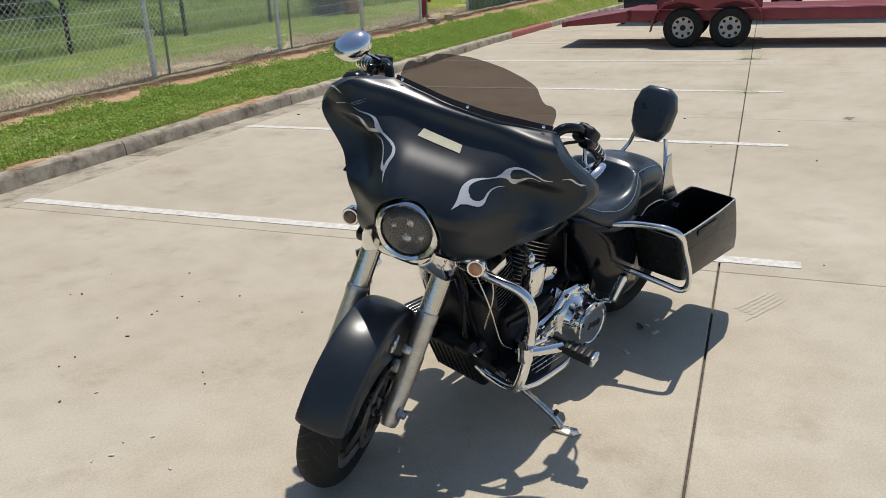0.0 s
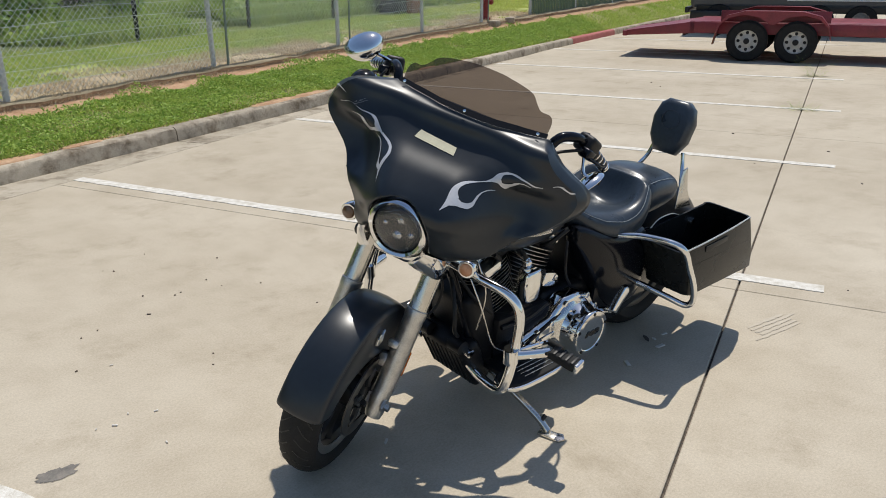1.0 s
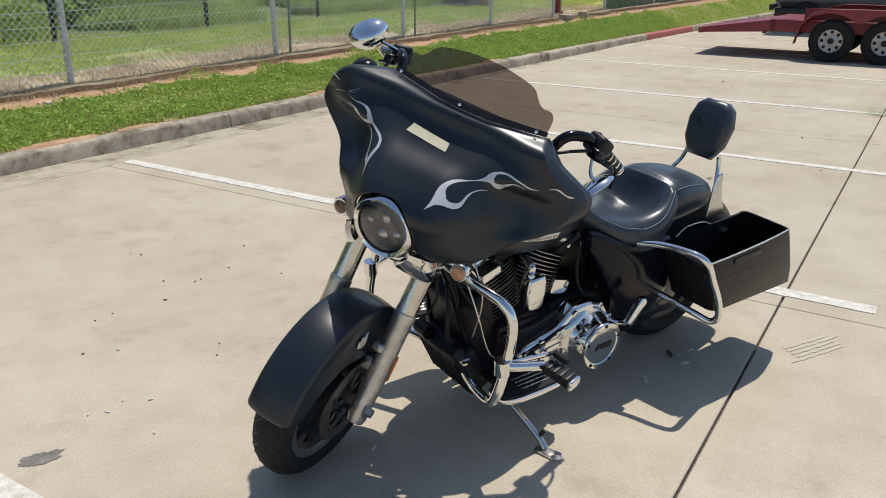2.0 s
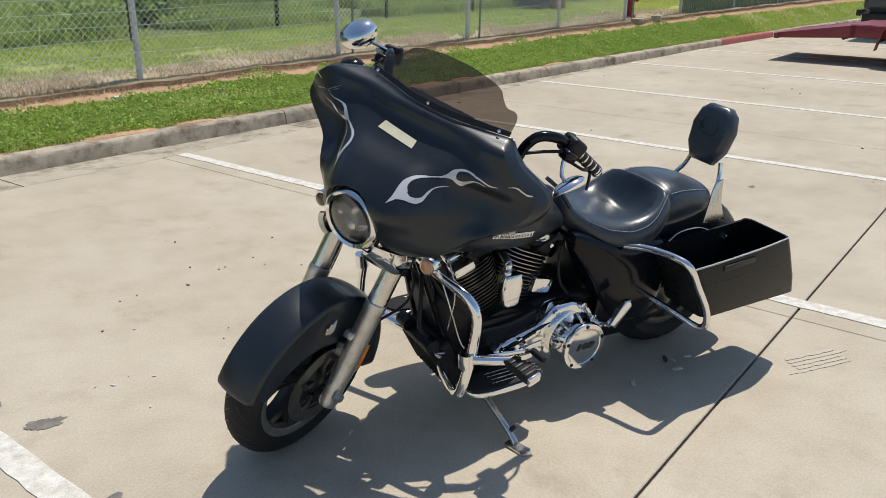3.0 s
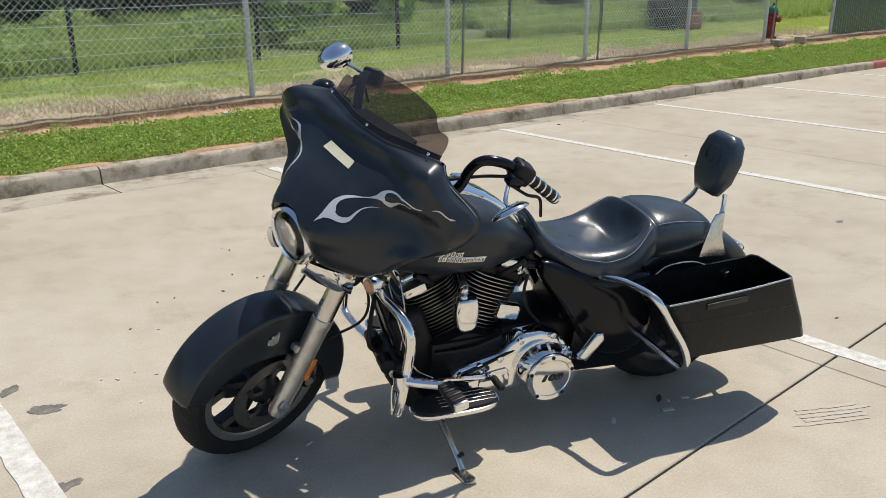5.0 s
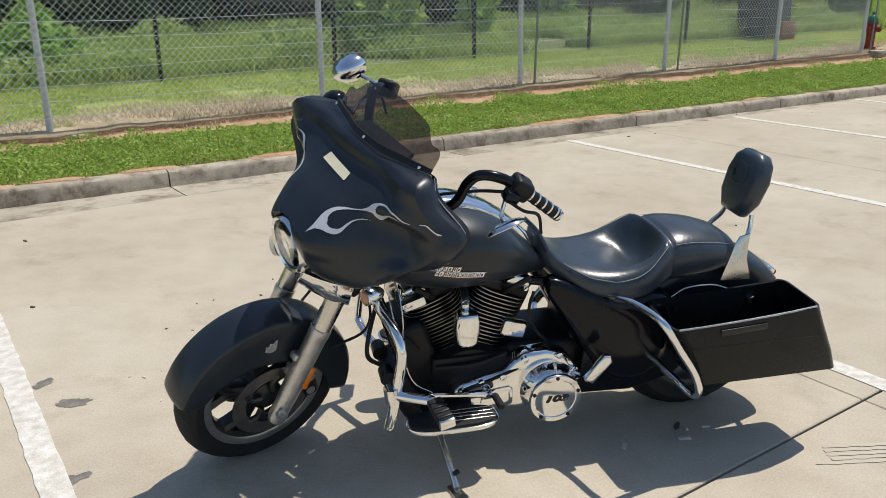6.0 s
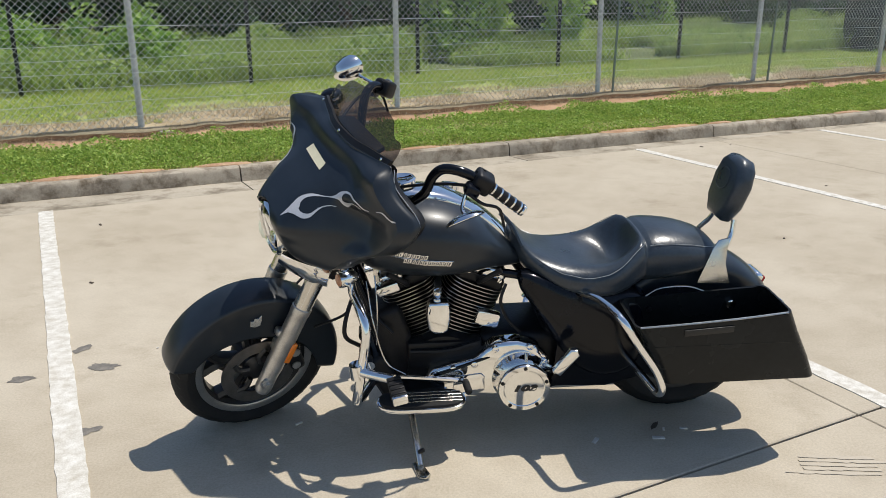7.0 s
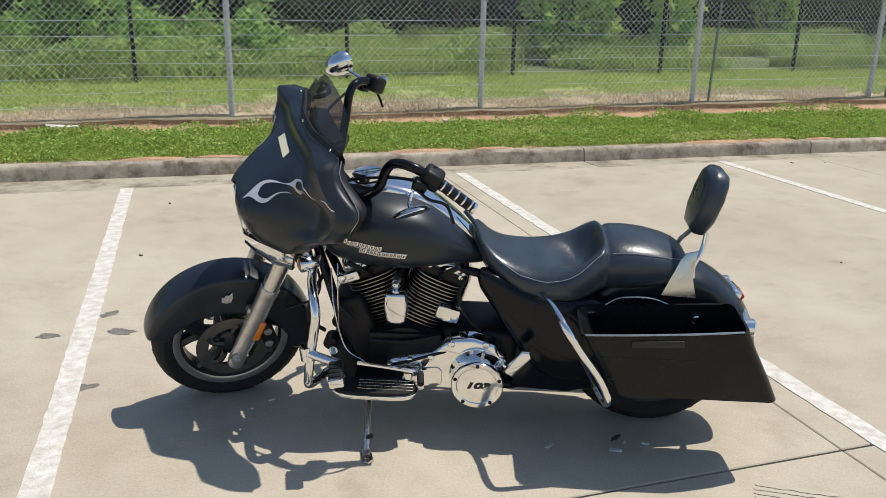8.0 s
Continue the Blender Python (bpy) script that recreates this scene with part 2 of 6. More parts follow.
# ---- shape helpers ----
def part(name, bm, material, parent=None, label="", smooth=True, m=None, sub=0, mats=()):
    """One mesh object under a thing or a part (or a thing of its own, without parent)."""
    me = bpy.data.meshes.new(name)
    bmesh.ops.recalc_face_normals(bm, faces=bm.faces[:])
    bm.to_mesh(me)
    bm.free()
    me.materials.append(material)
    for x in mats:
        me.materials.append(x)
    if smooth:
        me.polygons.foreach_set("use_smooth", [True] * len(me.polygons))
        me.set_sharp_from_angle(angle=radians(38))
    ob = new(name, me)
    if parent is not None:
        ob.parent = parent
    if m is not None:
        ob.matrix_basis = m
    if sub:
        md = ob.modifiers.new("sub", "SUBSURF")
        md.levels = md.render_levels = sub
    if label:
        ob["label"] = label
    return ob


def thing(name, m, label, category, group="", kind=""):
    ob = new(name)
    ob.empty_display_size = 0.1
    ob.matrix_basis = m
    return tagged(ob, label, category, group, kind)


def raw(name, verts, faces, material, parent=None, smooth=False, m=None):
    me = bpy.data.meshes.new(name)
    me.from_pydata(verts, [], faces)
    me.update()
    me.materials.append(material)
    if smooth:
        me.polygons.foreach_set("use_smooth", [True] * len(me.polygons))
    ob = new(name, me)
    if parent is not None:
        ob.parent = parent
    if m is not None:
        ob.matrix_basis = m
    return ob


def loft(bm, rings, cap=True, closed=True):
    """Skin between rings of equal count."""
    vs = [[bm.verts.new(p) for p in r] for r in rings]
    n = len(vs[0])
    for a, b in zip(vs, vs[1:]):
        for i in range(n if closed else n - 1):
            j = (i + 1) % n
            bm.faces.new((a[i], a[j], b[j], b[i]))
    if cap and closed:
        bm.faces.new(vs[0][::-1])
        bm.faces.new(vs[-1])
    return bm


def smooth_path(pts, steps=6, closed=False):
    p = [Vector(q) for q in pts]
    n, out = len(p), []
    for i in range(n if closed else n - 1):
        if closed:
            a, b, c, d = p[i - 1], p[i], p[(i + 1) % n], p[(i + 2) % n]
        else:
            b, c = p[i], p[i + 1]
            a = p[i - 1] if i else b * 2 - c
            d = p[i + 2] if i + 2 < n else c * 2 - b
        for k in range(steps):
            t = k / steps
            out.append(0.5 * ((2 * b) + (c - a) * t + (2 * a - 5 * b + 4 * c - d) * t * t + (3 * b - a - 3 * c + d) * t ** 3))
    if not closed:
        out.append(p[-1])
    return out


def tube(pts, r, seg=10, steps=5, bm=None, ends=None):
    """A round bar along a smooth path; ends: radius factors at start and end."""
    bm = bm or bmesh.new()
    path = smooth_path(pts, steps) if steps else [Vector(p) for p in pts]
    n = len(path)
    tan = [(path[min(i + 1, n - 1)] - path[max(i - 1, 0)]).normalized() for i in range(n)]
    up = Vector((0, 0, 1)) if abs(tan[0].z) < 0.9 else Vector((1, 0, 0))
    u = tan[0].cross(up).normalized()
    rings = []
    for i in range(n):
        u = (u - tan[i] * u.dot(tan[i])).normalized()
        v = tan[i].cross(u)
        k = 1.0 if not ends else ends[0] + (ends[1] - ends[0]) * i / (n - 1)
        rings.append([path[i] + (u * math.cos(a) + v * math.sin(a)) * r * k for a in (2 * math.pi * j / seg for j in range(seg))])
    return loft(bm, rings)


def lathe(profile, origin, axis, seg=40, bm=None, closed=False):
    """Turned shape: profile rows of radius and distance along the axis; closed joins last row to first."""
    bm = bm or bmesh.new()
    o, w = Vector(origin), Vector(axis).normalized()
    u = w.orthogonal().normalized()
    v = w.cross(u)
    rows = list(profile) + ([profile[0]] if closed else [])
    rings = []
    for r, h in rows:
        r = max(r, 0.0004)
        rings.append([o + w * h + (u * math.cos(a) + v * math.sin(a)) * r for a in (2 * math.pi * j / seg for j in range(seg))])
    loft(bm, rings, cap=not closed)
    if closed:
        bmesh.ops.remove_doubles(bm, verts=bm.verts[:], dist=1e-5)
    return bm


def rbox(c, size, bevel=0.005, rot=(0, 0, 0), bm=None, segs=2):
    """A box with rounded edges."""
    b = bmesh.new()
    bmesh.ops.create_cube(b, size=1.0)
    bmesh.ops.scale(b, vec=size, verts=b.verts)
    if bevel:
        bmesh.ops.bevel(b, geom=b.edges[:], offset=bevel, segments=segs, affect="EDGES", profile=0.5)
    bmesh.ops.transform(b, matrix=pose(*c, *rot), verts=b.verts)
    if bm is None:
        return b
    me = bpy.data.meshes.new("tmp")
    b.to_mesh(me)
    b.free()
    bm.from_mesh(me)
    bpy.data.meshes.remove(me)
    return bm


def prism(poly, y0, y1, bevel=0.006, bm=None, segs=2, axis="y"):
    """A plate of outline poly (x, z), between y0 and y1, with rounded rims."""
    b = bmesh.new()
    put = (lambda p, y: (p[0], y, p[1])) if axis == "y" else ((lambda p, y: (p[0], p[1], y)) if axis == "z" else (lambda p, y: (y, p[0], p[1])))
    a = [b.verts.new(put(p, y0)) for p in poly]
    c = [b.verts.new(put(p, y1)) for p in poly]
    fa, fc = b.faces.new(a), b.faces.new(c[::-1])
    n = len(poly)
    for i in range(n):
        b.faces.new((a[i], c[i], c[(i + 1) % n], a[(i + 1) % n]))
    bmesh.ops.recalc_face_normals(b, faces=b.faces[:])
    if bevel:
        es = list({e for f in (fa, fc) for e in f.edges})
        bmesh.ops.bevel(b, geom=es, offset=bevel, segments=segs, affect="EDGES", profile=0.5)
    bmesh.ops.triangulate(b, faces=[f for f in b.faces if len(f.verts) > 4])
    if bm is None:
        return b
    me = bpy.data.meshes.new("tmp")
    b.to_mesh(me)
    b.free()
    bm.from_mesh(me)
    bpy.data.meshes.remove(me)
    return bm


def ring_xz(x, w, z0, z1, n=20, e=2.4, yc=0.0):
    """A rounded cross-section across the bike at x."""
    out = []
    for i in range(n):
        a = 2 * math.pi * i / n
        c, s = math.cos(a), math.sin(a)
        k = 2.0 / e
        out.append((x, yc + w * math.copysign(abs(c) ** k, c), (z0 + z1) / 2 + (z1 - z0) / 2 * math.copysign(abs(s) ** k, s)))
    return out


def text_mesh(name, words, size, m, material, parent, depth=0.002, shear=0.0):
    cu = bpy.data.curves.new(name, "FONT")
    cu.body, cu.size, cu.extrude, cu.shear = words, size, depth, shear
    cu.offset = 0.0016
    cu.align_x, cu.align_y = "CENTER", "CENTER"
    tmp = bpy.data.objects.new("tmp", cu)
    me = bpy.data.meshes.new_from_object(tmp)
    bpy.data.objects.remove(tmp)
    me.materials.clear()
    me.materials.append(material)
    ob = new(name, me)
    ob.parent, ob.matrix_basis = parent, m
    return ob


# ---- setting: lot, kerb, verge, field ----
LOT = pose(0, 0, 0, 0, 0, 22.645)  # x runs along the kerb, y towards the fence
rng = np.random.default_rng(7)


def bend(s):
    """Sideways drift of kerb and fence along their length."""
    s = np.asarray(s, float)
    return -0.025 * s - 0.0015 * np.maximum(0.0, s - 3.0) ** 2 * (s < 30) - 1.09 * (s >= 30)


def rise(s):
    return 0.012 * np.clip(s, -6, 25)


# third value: material slot; slot 6 is the floor with the weeds' shade painted in
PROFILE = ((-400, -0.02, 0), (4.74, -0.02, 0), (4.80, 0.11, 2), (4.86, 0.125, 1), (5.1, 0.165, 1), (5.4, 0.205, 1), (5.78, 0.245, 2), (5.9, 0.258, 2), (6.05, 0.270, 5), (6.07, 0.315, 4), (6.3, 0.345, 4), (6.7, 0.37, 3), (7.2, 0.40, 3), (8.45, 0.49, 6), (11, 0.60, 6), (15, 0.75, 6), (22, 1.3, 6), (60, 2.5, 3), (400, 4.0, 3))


def ground_z(s, n):
    ns = [p[0] for p in PROFILE[1:]]
    zs = [p[1] for p in PROFILE[1:]]
    return np.interp(np.asarray(n) - bend(s), ns, zs) + rise(s) * np.clip((np.asarray(n) - bend(s) - 4.9) / 1.2, 0, 1)


def build_ground():
    ss = np.concatenate([[-400, -120, -40, -20], np.arange(-10, 30, 0.1), [32, 36, 45, 60, 120, 400]])
    verts, faces, mi = [], [], []
    for i, s in enumerate(ss):
        for k, (n, z, _) in enumerate(PROFILE):
            nn = n + (float(bend(s)) if 4 < n < 40 else 0.0)
            zz = z + (float(rise(s)) * min(1, max(0, (n - 4.9) / 1.2)) if n > 4.9 else 0)
            if 4.9 < n < 12:
                nn += 0.10 * noise.noise(Vector((s * 0.9, n, 3.0))) if n > 5.3 else 0
                zz += 0.022 * noise.noise(Vector((s * 1.7, n * 2, 0.0))) + (0.016 * noise.noise(Vector((s * 7.0, n * 9, 4.0))) if n > 5.5 else 0)
            if 6.06 < n < 6.08:
                nn -= 0.055  # sod overhanging the washed-out soil
            verts.append((s, nn, zz))
    c = len(PROFILE)
    for i in range(len(ss) - 1):
        for k in range(c - 1):
            faces.append((i * c + k, (i + 1) * c + k, (i + 1) * c + k + 1, i * c + k + 1))
            mi.append(PROFILE[k][2] if k else 0)
    ob = raw("ground", verts, faces, M_JOINT, m=LOT)
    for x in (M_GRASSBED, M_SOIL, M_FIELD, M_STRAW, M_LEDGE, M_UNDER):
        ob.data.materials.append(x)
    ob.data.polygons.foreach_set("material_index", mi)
    ob.data.polygons.foreach_set("use_smooth", [True] * len(faces))
    tagged(ob, "ground under the lot rising to a grassy verge and field", "ground", kind="structure")


build_ground()


def build_lines():
    for k in range(-2, 6):
        s = 1.565 + 2.908 * k - (0.05 if k == -1 else 0)
        bm = bmesh.new()
        r2 = random.Random(k)
        w, steps = 0.05, 80
        L, R = [], []
        for i in range(steps + 1):
            n = -1.19 + (4.20 + 1.19) * i / steps
            L.append((s - w + r2.uniform(-0.004, 0.004), n))
            R.append((s + w + r2.uniform(-0.004, 0.004), n))
        top = [[bm.verts.new((*p, 0.004)) for p in side] for side in (L, R)]
        bot = [[bm.verts.new((*p, -0.004)) for p in side] for side in (L, R)]
        for i in range(steps):
            bm.faces.new((top[0][i], top[1][i], top[1][i + 1], top[0][i + 1]))
            bm.faces.new((top[0][i], top[0][i + 1], bot[0][i + 1], bot[0][i]))
            bm.faces.new((top[1][i], bot[1][i], bot[1][i + 1], top[1][i + 1]))
        ob = part("parking_line", bm, M_LINE, None, smooth=False, m=LOT)
        tagged(ob, "worn white painted stall line on the concrete", "road marking", "stall lines", "structure")


build_lines()

# ---- chain-link fence ----
fence = thing("chain_link_fence", LOT, "galvanised chain-link fence with strand wires along the verge", "fence")


def fence_post(name, s, n, z, h, r, material, lean=0.0):
    bm = lathe([(r, -0.2), (r, h - 0.03), (r * 1.12, h - 0.03), (r * 1.12, h), (r * 0.5, h + 0.03), (0, h + 0.035)], (s, n, z), (lean, 0, 1), 12)
    return part(name, bm, material, fence)


BAY = 2.86
post_s = [-0.41 + BAY * k for k in range(-3, 3)] + [8.04, 10.65, 13.1]
for k, s in enumerate(post_s):
    fence_post("post", s, 6.2 + float(bend(s)), 0.31 + float(rise(s)), 2.35, 0.033, M_GALV, (0.0, -0.012, 0.008, 0.0)[k % 4])
for s in (post_s[5] + 0.2, post_s[6] + 0.22, post_s[8] + 0.16):
    part("tee_post", rbox((s, 6.12 + float(bend(s)), 1.1 + float(rise(s))), (0.024, 0.024, 1.9), 0.004, (0, 1.5, 0)), M_TEE, fence, "thin green steel tee post")


def link_mesh():
    """Woven diamonds for one bay, as fine three-sided wires."""
    verts, faces = [], []
    pitch, h, r = 0.072, 2.2, 0.0026
    cols = int(BAY / pitch) + 1
    def wire(a, b):
        a, b = Vector(a), Vector(b)
        d = (b - a).normalized()
        u = d.cross(Vector((0, 1, 0))).normalized()
        v = d.cross(u)
        k = len(verts)
        for p in (a, b):
            for j in range(3):
                t = 2.094 * j
                verts.append(p + (u * math.cos(t) + v * math.sin(t)) * r)
        for j in range(3):
            faces.append((k + j, k + (j + 1) % 3, k + 3 + (j + 1) % 3, k + 3 + j))
    rows = int(h / pitch)
    for c in range(cols):
        for q in range(rows):
            x = c * pitch
            z = q * pitch
            e = pitch / 2
            y = 0.0018 if (c + q) % 2 else -0.0018
            wire((x, y, z), (x + e, -y, z + e))
            wire((x + e, y, z + e), (x, -y, z + pitch))
            wire((x, y, z), (x - e, -y, z + e))
            wire((x - e, y, z + e), (x, -y, z + pitch))
    return verts, faces


_v, _f = link_mesh()
link = raw("mesh_panel", _v, _f, M_WIRE, fence)
link_data = link.data
link["kind"] = "stuff"
for k, s in enumerate(post_s[:-1]):
    ob = link if k == 0 else new("mesh_panel", link_data)
    ob.parent = fence
    ob["kind"] = "stuff"
    a = Vector((s, 6.16 + float(bend(s)), 0.36 + float(rise(s))))
    b = Vector((post_s[k + 1], 6.16 + float(bend(post_s[k + 1])), 0.36 + float(rise(post_s[k + 1]))))
    ob.matrix_basis = pose(*a, 0, 0, math.degrees(math.atan2(b.y - a.y, b.x - a.x))) @ Matrix.Diagonal(((b - a).length / BAY, 1, 1, 1))
for h in (0.14, 0.29, 0.44, 0.58, 0.72, 0.86, 1.02, 1.30, 2.28):
    pts = [(s, 6.155 + float(bend(s)), 0.31 + h + float(rise(s)) + 0.01 * math.sin(s * 2.1 + h * 9)) for s in np.arange(-8.9, 13.2, 0.95)]
    part("strand_wire", tube(pts, 0.003 if h < 2 else 0.02, 5, 1), M_WIRE, fence)

# rear fence with black posts
rear = thing("field_fence", LOT, "dark field fence of thin black posts beyond the verge", "fence")
for s in (-6.4, -3.95, -1.5, 1.27, 3.72, 6.15, 8.57, 11.0, 13.4):
    part("post", rbox((s, 8.37 + float(bend(s)), 1.35 + float(rise(s))), (0.05, 0.05, 1.9), 0.008), M_BLACKPOST, rear)
for h in (0.3, 0.6, 0.9, 1.2, 1.5):
    pts = [(s, 8.34 + float(bend(s)), 0.5 + h + float(rise(s))) for s in np.arange(-7.4, 16, 1.4)]
    part("strand_wire", tube(pts, 0.0025, 4, 1), M_BLACKPOST, rear)


# ---- plants ----
def blades(name, count, s0, s1, n0, n1, h, w, material, label, clump=0.0, keep=None):
    s = rng.uniform(s0, s1, count)
    n = rng.uniform(n0, n1, count) + bend(s)
    if keep:
        k = np.array([keep(a, b) for a, b in zip(s, n - bend(s))])
        s, n = s[k], n[k]
    c = len(s)
    z = ground_z(s, n) - 0.01
    hh = h * rng.uniform(0.45, 1.25, c)
    az = rng.uniform(0, 2 * np.pi, c)
    ln = hh * rng.uniform(0.3, 1.4, c)
    ca, sa = np.cos(az), np.sin(az)
    ww = w * rng.uniform(0.6, 1.3, c)
    v = np.empty((c, 3, 3))
    v[:, 0] = np.stack([s - sa * ww, n + ca * ww, z], 1)
    v[:, 1] = np.stack([s + sa * ww, n - ca * ww, z], 1)
    v[:, 2] = np.stack([s + ca * ln, n + sa * ln, z + hh], 1)
    f = np.arange(c * 3).reshape(-1, 3)
    ob = raw(name, v.reshape(-1, 3).tolist(), f.tolist(), material, m=LOT)
    return tagged(ob, label, "grass", kind="stuff")


def verge_keep(s, n):
    return n < 5.76 + 0.16 * noise.noise(Vector((s * 1.3, 0, 5))) + 0.08 * noise.noise(Vector((s * 6, 0, 9))) and (noise.noise(Vector((s * 1.4, n * 2.5, 1))) > -0.38 or noise.noise(Vector((s * 40, n * 40, 1))) > 0.1)


def back_keep(s, n):
    return noise.noise(Vector((s * 0.9, n * 2, 7))) + 0.5 * noise.noise(Vector((s * 7, n * 7, 3))) > 0.72 - (n - 6.2) * 0.95


blades("verge_grass", 170000, -5, 12, 4.79, 6.08, 0.045, 0.0045, M_GRASS, "short bright green grass on the kerbside verge", keep=verge_keep)
blades("far_verge_grass", 26000, 12, 30, 4.80, 5.80, 0.06, 0.011, M_GRASS, "short green grass on the far verge")
blades("field_grass", 190000, -9, 20, 6.2, 8.7, 0.05, 0.006, M_MOWN, "mown grass between the two fences", keep=back_keep)
blades("straw", 60000, -8, 16, 5.95, 7.1, 0.06, 0.004, M_STRAWBLADE, "dry straw lying along the fence foot", keep=lambda s, n: noise.noise(Vector((s * 0.9, n * 2, 7))) < 0.35 - (n - 6.2) * 0.5)
def field_keep(s, n):
    return noise.noise(Vector((s * 0.55, n * 0.55, 11))) + 0.6 * noise.noise(Vector((s * 2.1, n * 2.1, 4))) > -0.30


blades("tall_field_grass", 110000, -14, 30, 8.45, 13.5, 0.38, 0.011, M_TALL, "tall green weeds behind the rear fence", keep=field_keep)


def leaves(centers, radii, per, size, seed, flat=0.6):
    """Small folded leaves scattered over clumps."""
    g = np.random.default_rng(seed)
    P = []
    for c, r in zip(centers, radii):
        d = g.normal(size=(per, 3))
        d /= np.linalg.norm(d, axis=1)[:, None]
        rad = r * g.uniform(0.45, 1.05, per) ** 0.6
        P.append(np.asarray(c) + d * rad[:, None] * np.array([1, 1, 0.8]))
    P = np.concatenate(P)
    c = len(P)
    a = g.normal(size=(c, 3)); a[:, 2] *= flat; a /= np.linalg.norm(a, axis=1)[:, None]
    t = g.normal(size=(c, 3)); b = np.cross(a, t); b /= np.linalg.norm(b, axis=1)[:, None]
    nn = np.cross(a, b)
    L = (size * g.uniform(0.5, 1.3, c))[:, None]
    v = np.stack([P - a * L, P + b * L * 0.42 + nn * L * 0.12, P + a * L, P - b * L * 0.42 + nn * L * 0.12], 1)
    i = np.arange(c)[:, None] * 4
    f = np.concatenate([i + np.array([[0, 1, 2]]), i + np.array([[0, 2, 3]])])
    return v.reshape(-1, 3).tolist(), f.tolist()


def shrub(s, n, h, w, material, label, seed, per=60, size=0.075, count=13):
    """Many thin stems from the ground, leafy along their length, with gaps between the sprays."""
    z = float(ground_z(s, n))
    ob = thing("shrub", LOT @ pose(s, n, z), label, "shrub", "shrubs behind the fence")
    r2 = random.Random(seed)
    cs, rs = [], []
    for k in range(count):
        x, y, zz = r2.uniform(-w, w), r2.uniform(-w, w) * 0.6, h * r2.uniform(0.45, 1.0)
        part("stem", tube([(0.25 * x, 0.25 * y, -0.05), (0.6 * x, 0.6 * y, zz * 0.5), (x, y, zz)], 0.013, 5, 3, None, (1.0, 0.3)), M_BARK, ob)
        for q in range(7):
            t = 0.12 + 0.14 * q
            cs.append((x * (0.25 + 0.75 * t) + r2.uniform(-.12, .12), y * (0.25 + 0.75 * t) + r2.uniform(-.12, .12), zz * t + 0.05))
            rs.append(r2.uniform(0.12, 0.26))
    v, f = leaves(cs, rs, per, size, seed)
    raw("crown", v, f, material, ob)
    return ob


def leaf_mat(name, count, s0, s1, n0, n1, h, size, material, label, seed, keep=None, lump=0.0):
    """Low broad-leaved weeds: small leaves at every tilt, in lumps of uneven height."""
    g = np.random.default_rng(seed)
    s = g.uniform(s0, s1, count)
    n = g.uniform(n0, n1, count)
    if keep:
        k = np.array([keep(a, b) for a, b in zip(s, n)])
        s, n = s[k], n[k]
    n = n + bend(s)
    hh = np.array([max(0.15, 0.55 + 1.1 * noise.noise(Vector((a * lump, b * lump, 2.0)))) for a, b in zip(s, n)]) if lump else np.ones(len(s))
    P = np.stack([s, n, ground_z(s, n) + h * hh * g.uniform(0.05, 1.0, len(s)) ** 0.7], 1)
    c = len(P)
    a = g.normal(size=(c, 3)); a[:, 2] *= 0.6; a /= np.linalg.norm(a, axis=1)[:, None]
    b = np.cross(a, g.normal(size=(c, 3))); b /= np.linalg.norm(b, axis=1)[:, None]
    nn = np.cross(a, b)
    L = (size * g.uniform(0.5, 1.3, c))[:, None]
    v = np.stack([P - a * L, P + b * L * 0.5 + nn * L * 0.1, P + a * L, P - b * L * 0.5 + nn * L * 0.1], 1)
    i = np.arange(c)[:, None] * 4
    f = np.concatenate([i + np.array([[0, 1, 2]]), i + np.array([[0, 2, 3]])])
    return tagged(raw(name, v.reshape(-1, 3).tolist(), f.tolist(), material, m=LOT), label, "weeds", kind="stuff")


leaf_mat("verge_weeds", 105000, -5, 17, 4.80, 6.05, 0.115, 0.0175, M_CLOVER, "low broad-leaved weeds among the verge grass", 31, verge_keep, 2.6)
leaf_mat("field_weeds", 120000, -12, 17, 8.6, 13.5, 0.46, 0.055, M_WEED, "knee-high weeds covering the field", 32, field_keep, 0.7)
leaf_mat("wood_undergrowth", 45000, -22, 34, 13.6, 16.8, 2.6, 0.15, M_SHADED_LEAF, "undergrowth along the edge of the wood, shade put into its colour", 34, None, 0.45)
leaf_mat("bank_weeds", 50000, -8, 14, 6.3, 8.4, 0.07, 0.016, M_CLOVER, "low weeds in the mown strip", 33, back_keep, 2.0)

shrub(5.0, 9.6, 2.6, 0.75, M_LEAF, "broad leafy green shrub behind the fence", 1, per=24, size=0.09)
shrub(7.2, 9.5, 2.6, 0.6, M_LEAF2, "pale bright-leaved shrub behind the fence", 2, size=0.12, per=15, count=12)
shrub(6.0, 10.2, 2.2, 0.35, M_LEAF2, "pale bright-leaved shrub behind the fence", 42, size=0.11, per=14, count=9)
# shrubs with shaded leaf colour give the shade behind and below the bright ones
shrub(6.2, 11.8, 3.0, 1.3, M_SHADED_LEAF, "leafy shrub behind the fence, coloured dark as shade", 3, per=35)
shrub(-2.4, 9.6, 2.4, 0.5, M_LEAF, "tall thin leafy shrub behind the fence", 4, per=18)
shrub(0.1, 9.3, 0.8, 0.4, M_LEAF, "low weedy shrub beside the field fence", 5, per=40, count=8)
shrub(-0.6, 11.5, 0.9, 1.6, M_LEAF, "low spreading weed thicket in the field", 21, per=22, count=16)
shrub(-4.0, 11.8, 0.9, 1.6, M_LEAF, "low spreading weed thicket in the field", 22, per=22, count=16)
shrub(2.2, 12.4, 1.8, 1.5, M_SHADED_LEAF, "thicket at the edge of the wood, coloured dark as shade", 23, per=45, count=16)
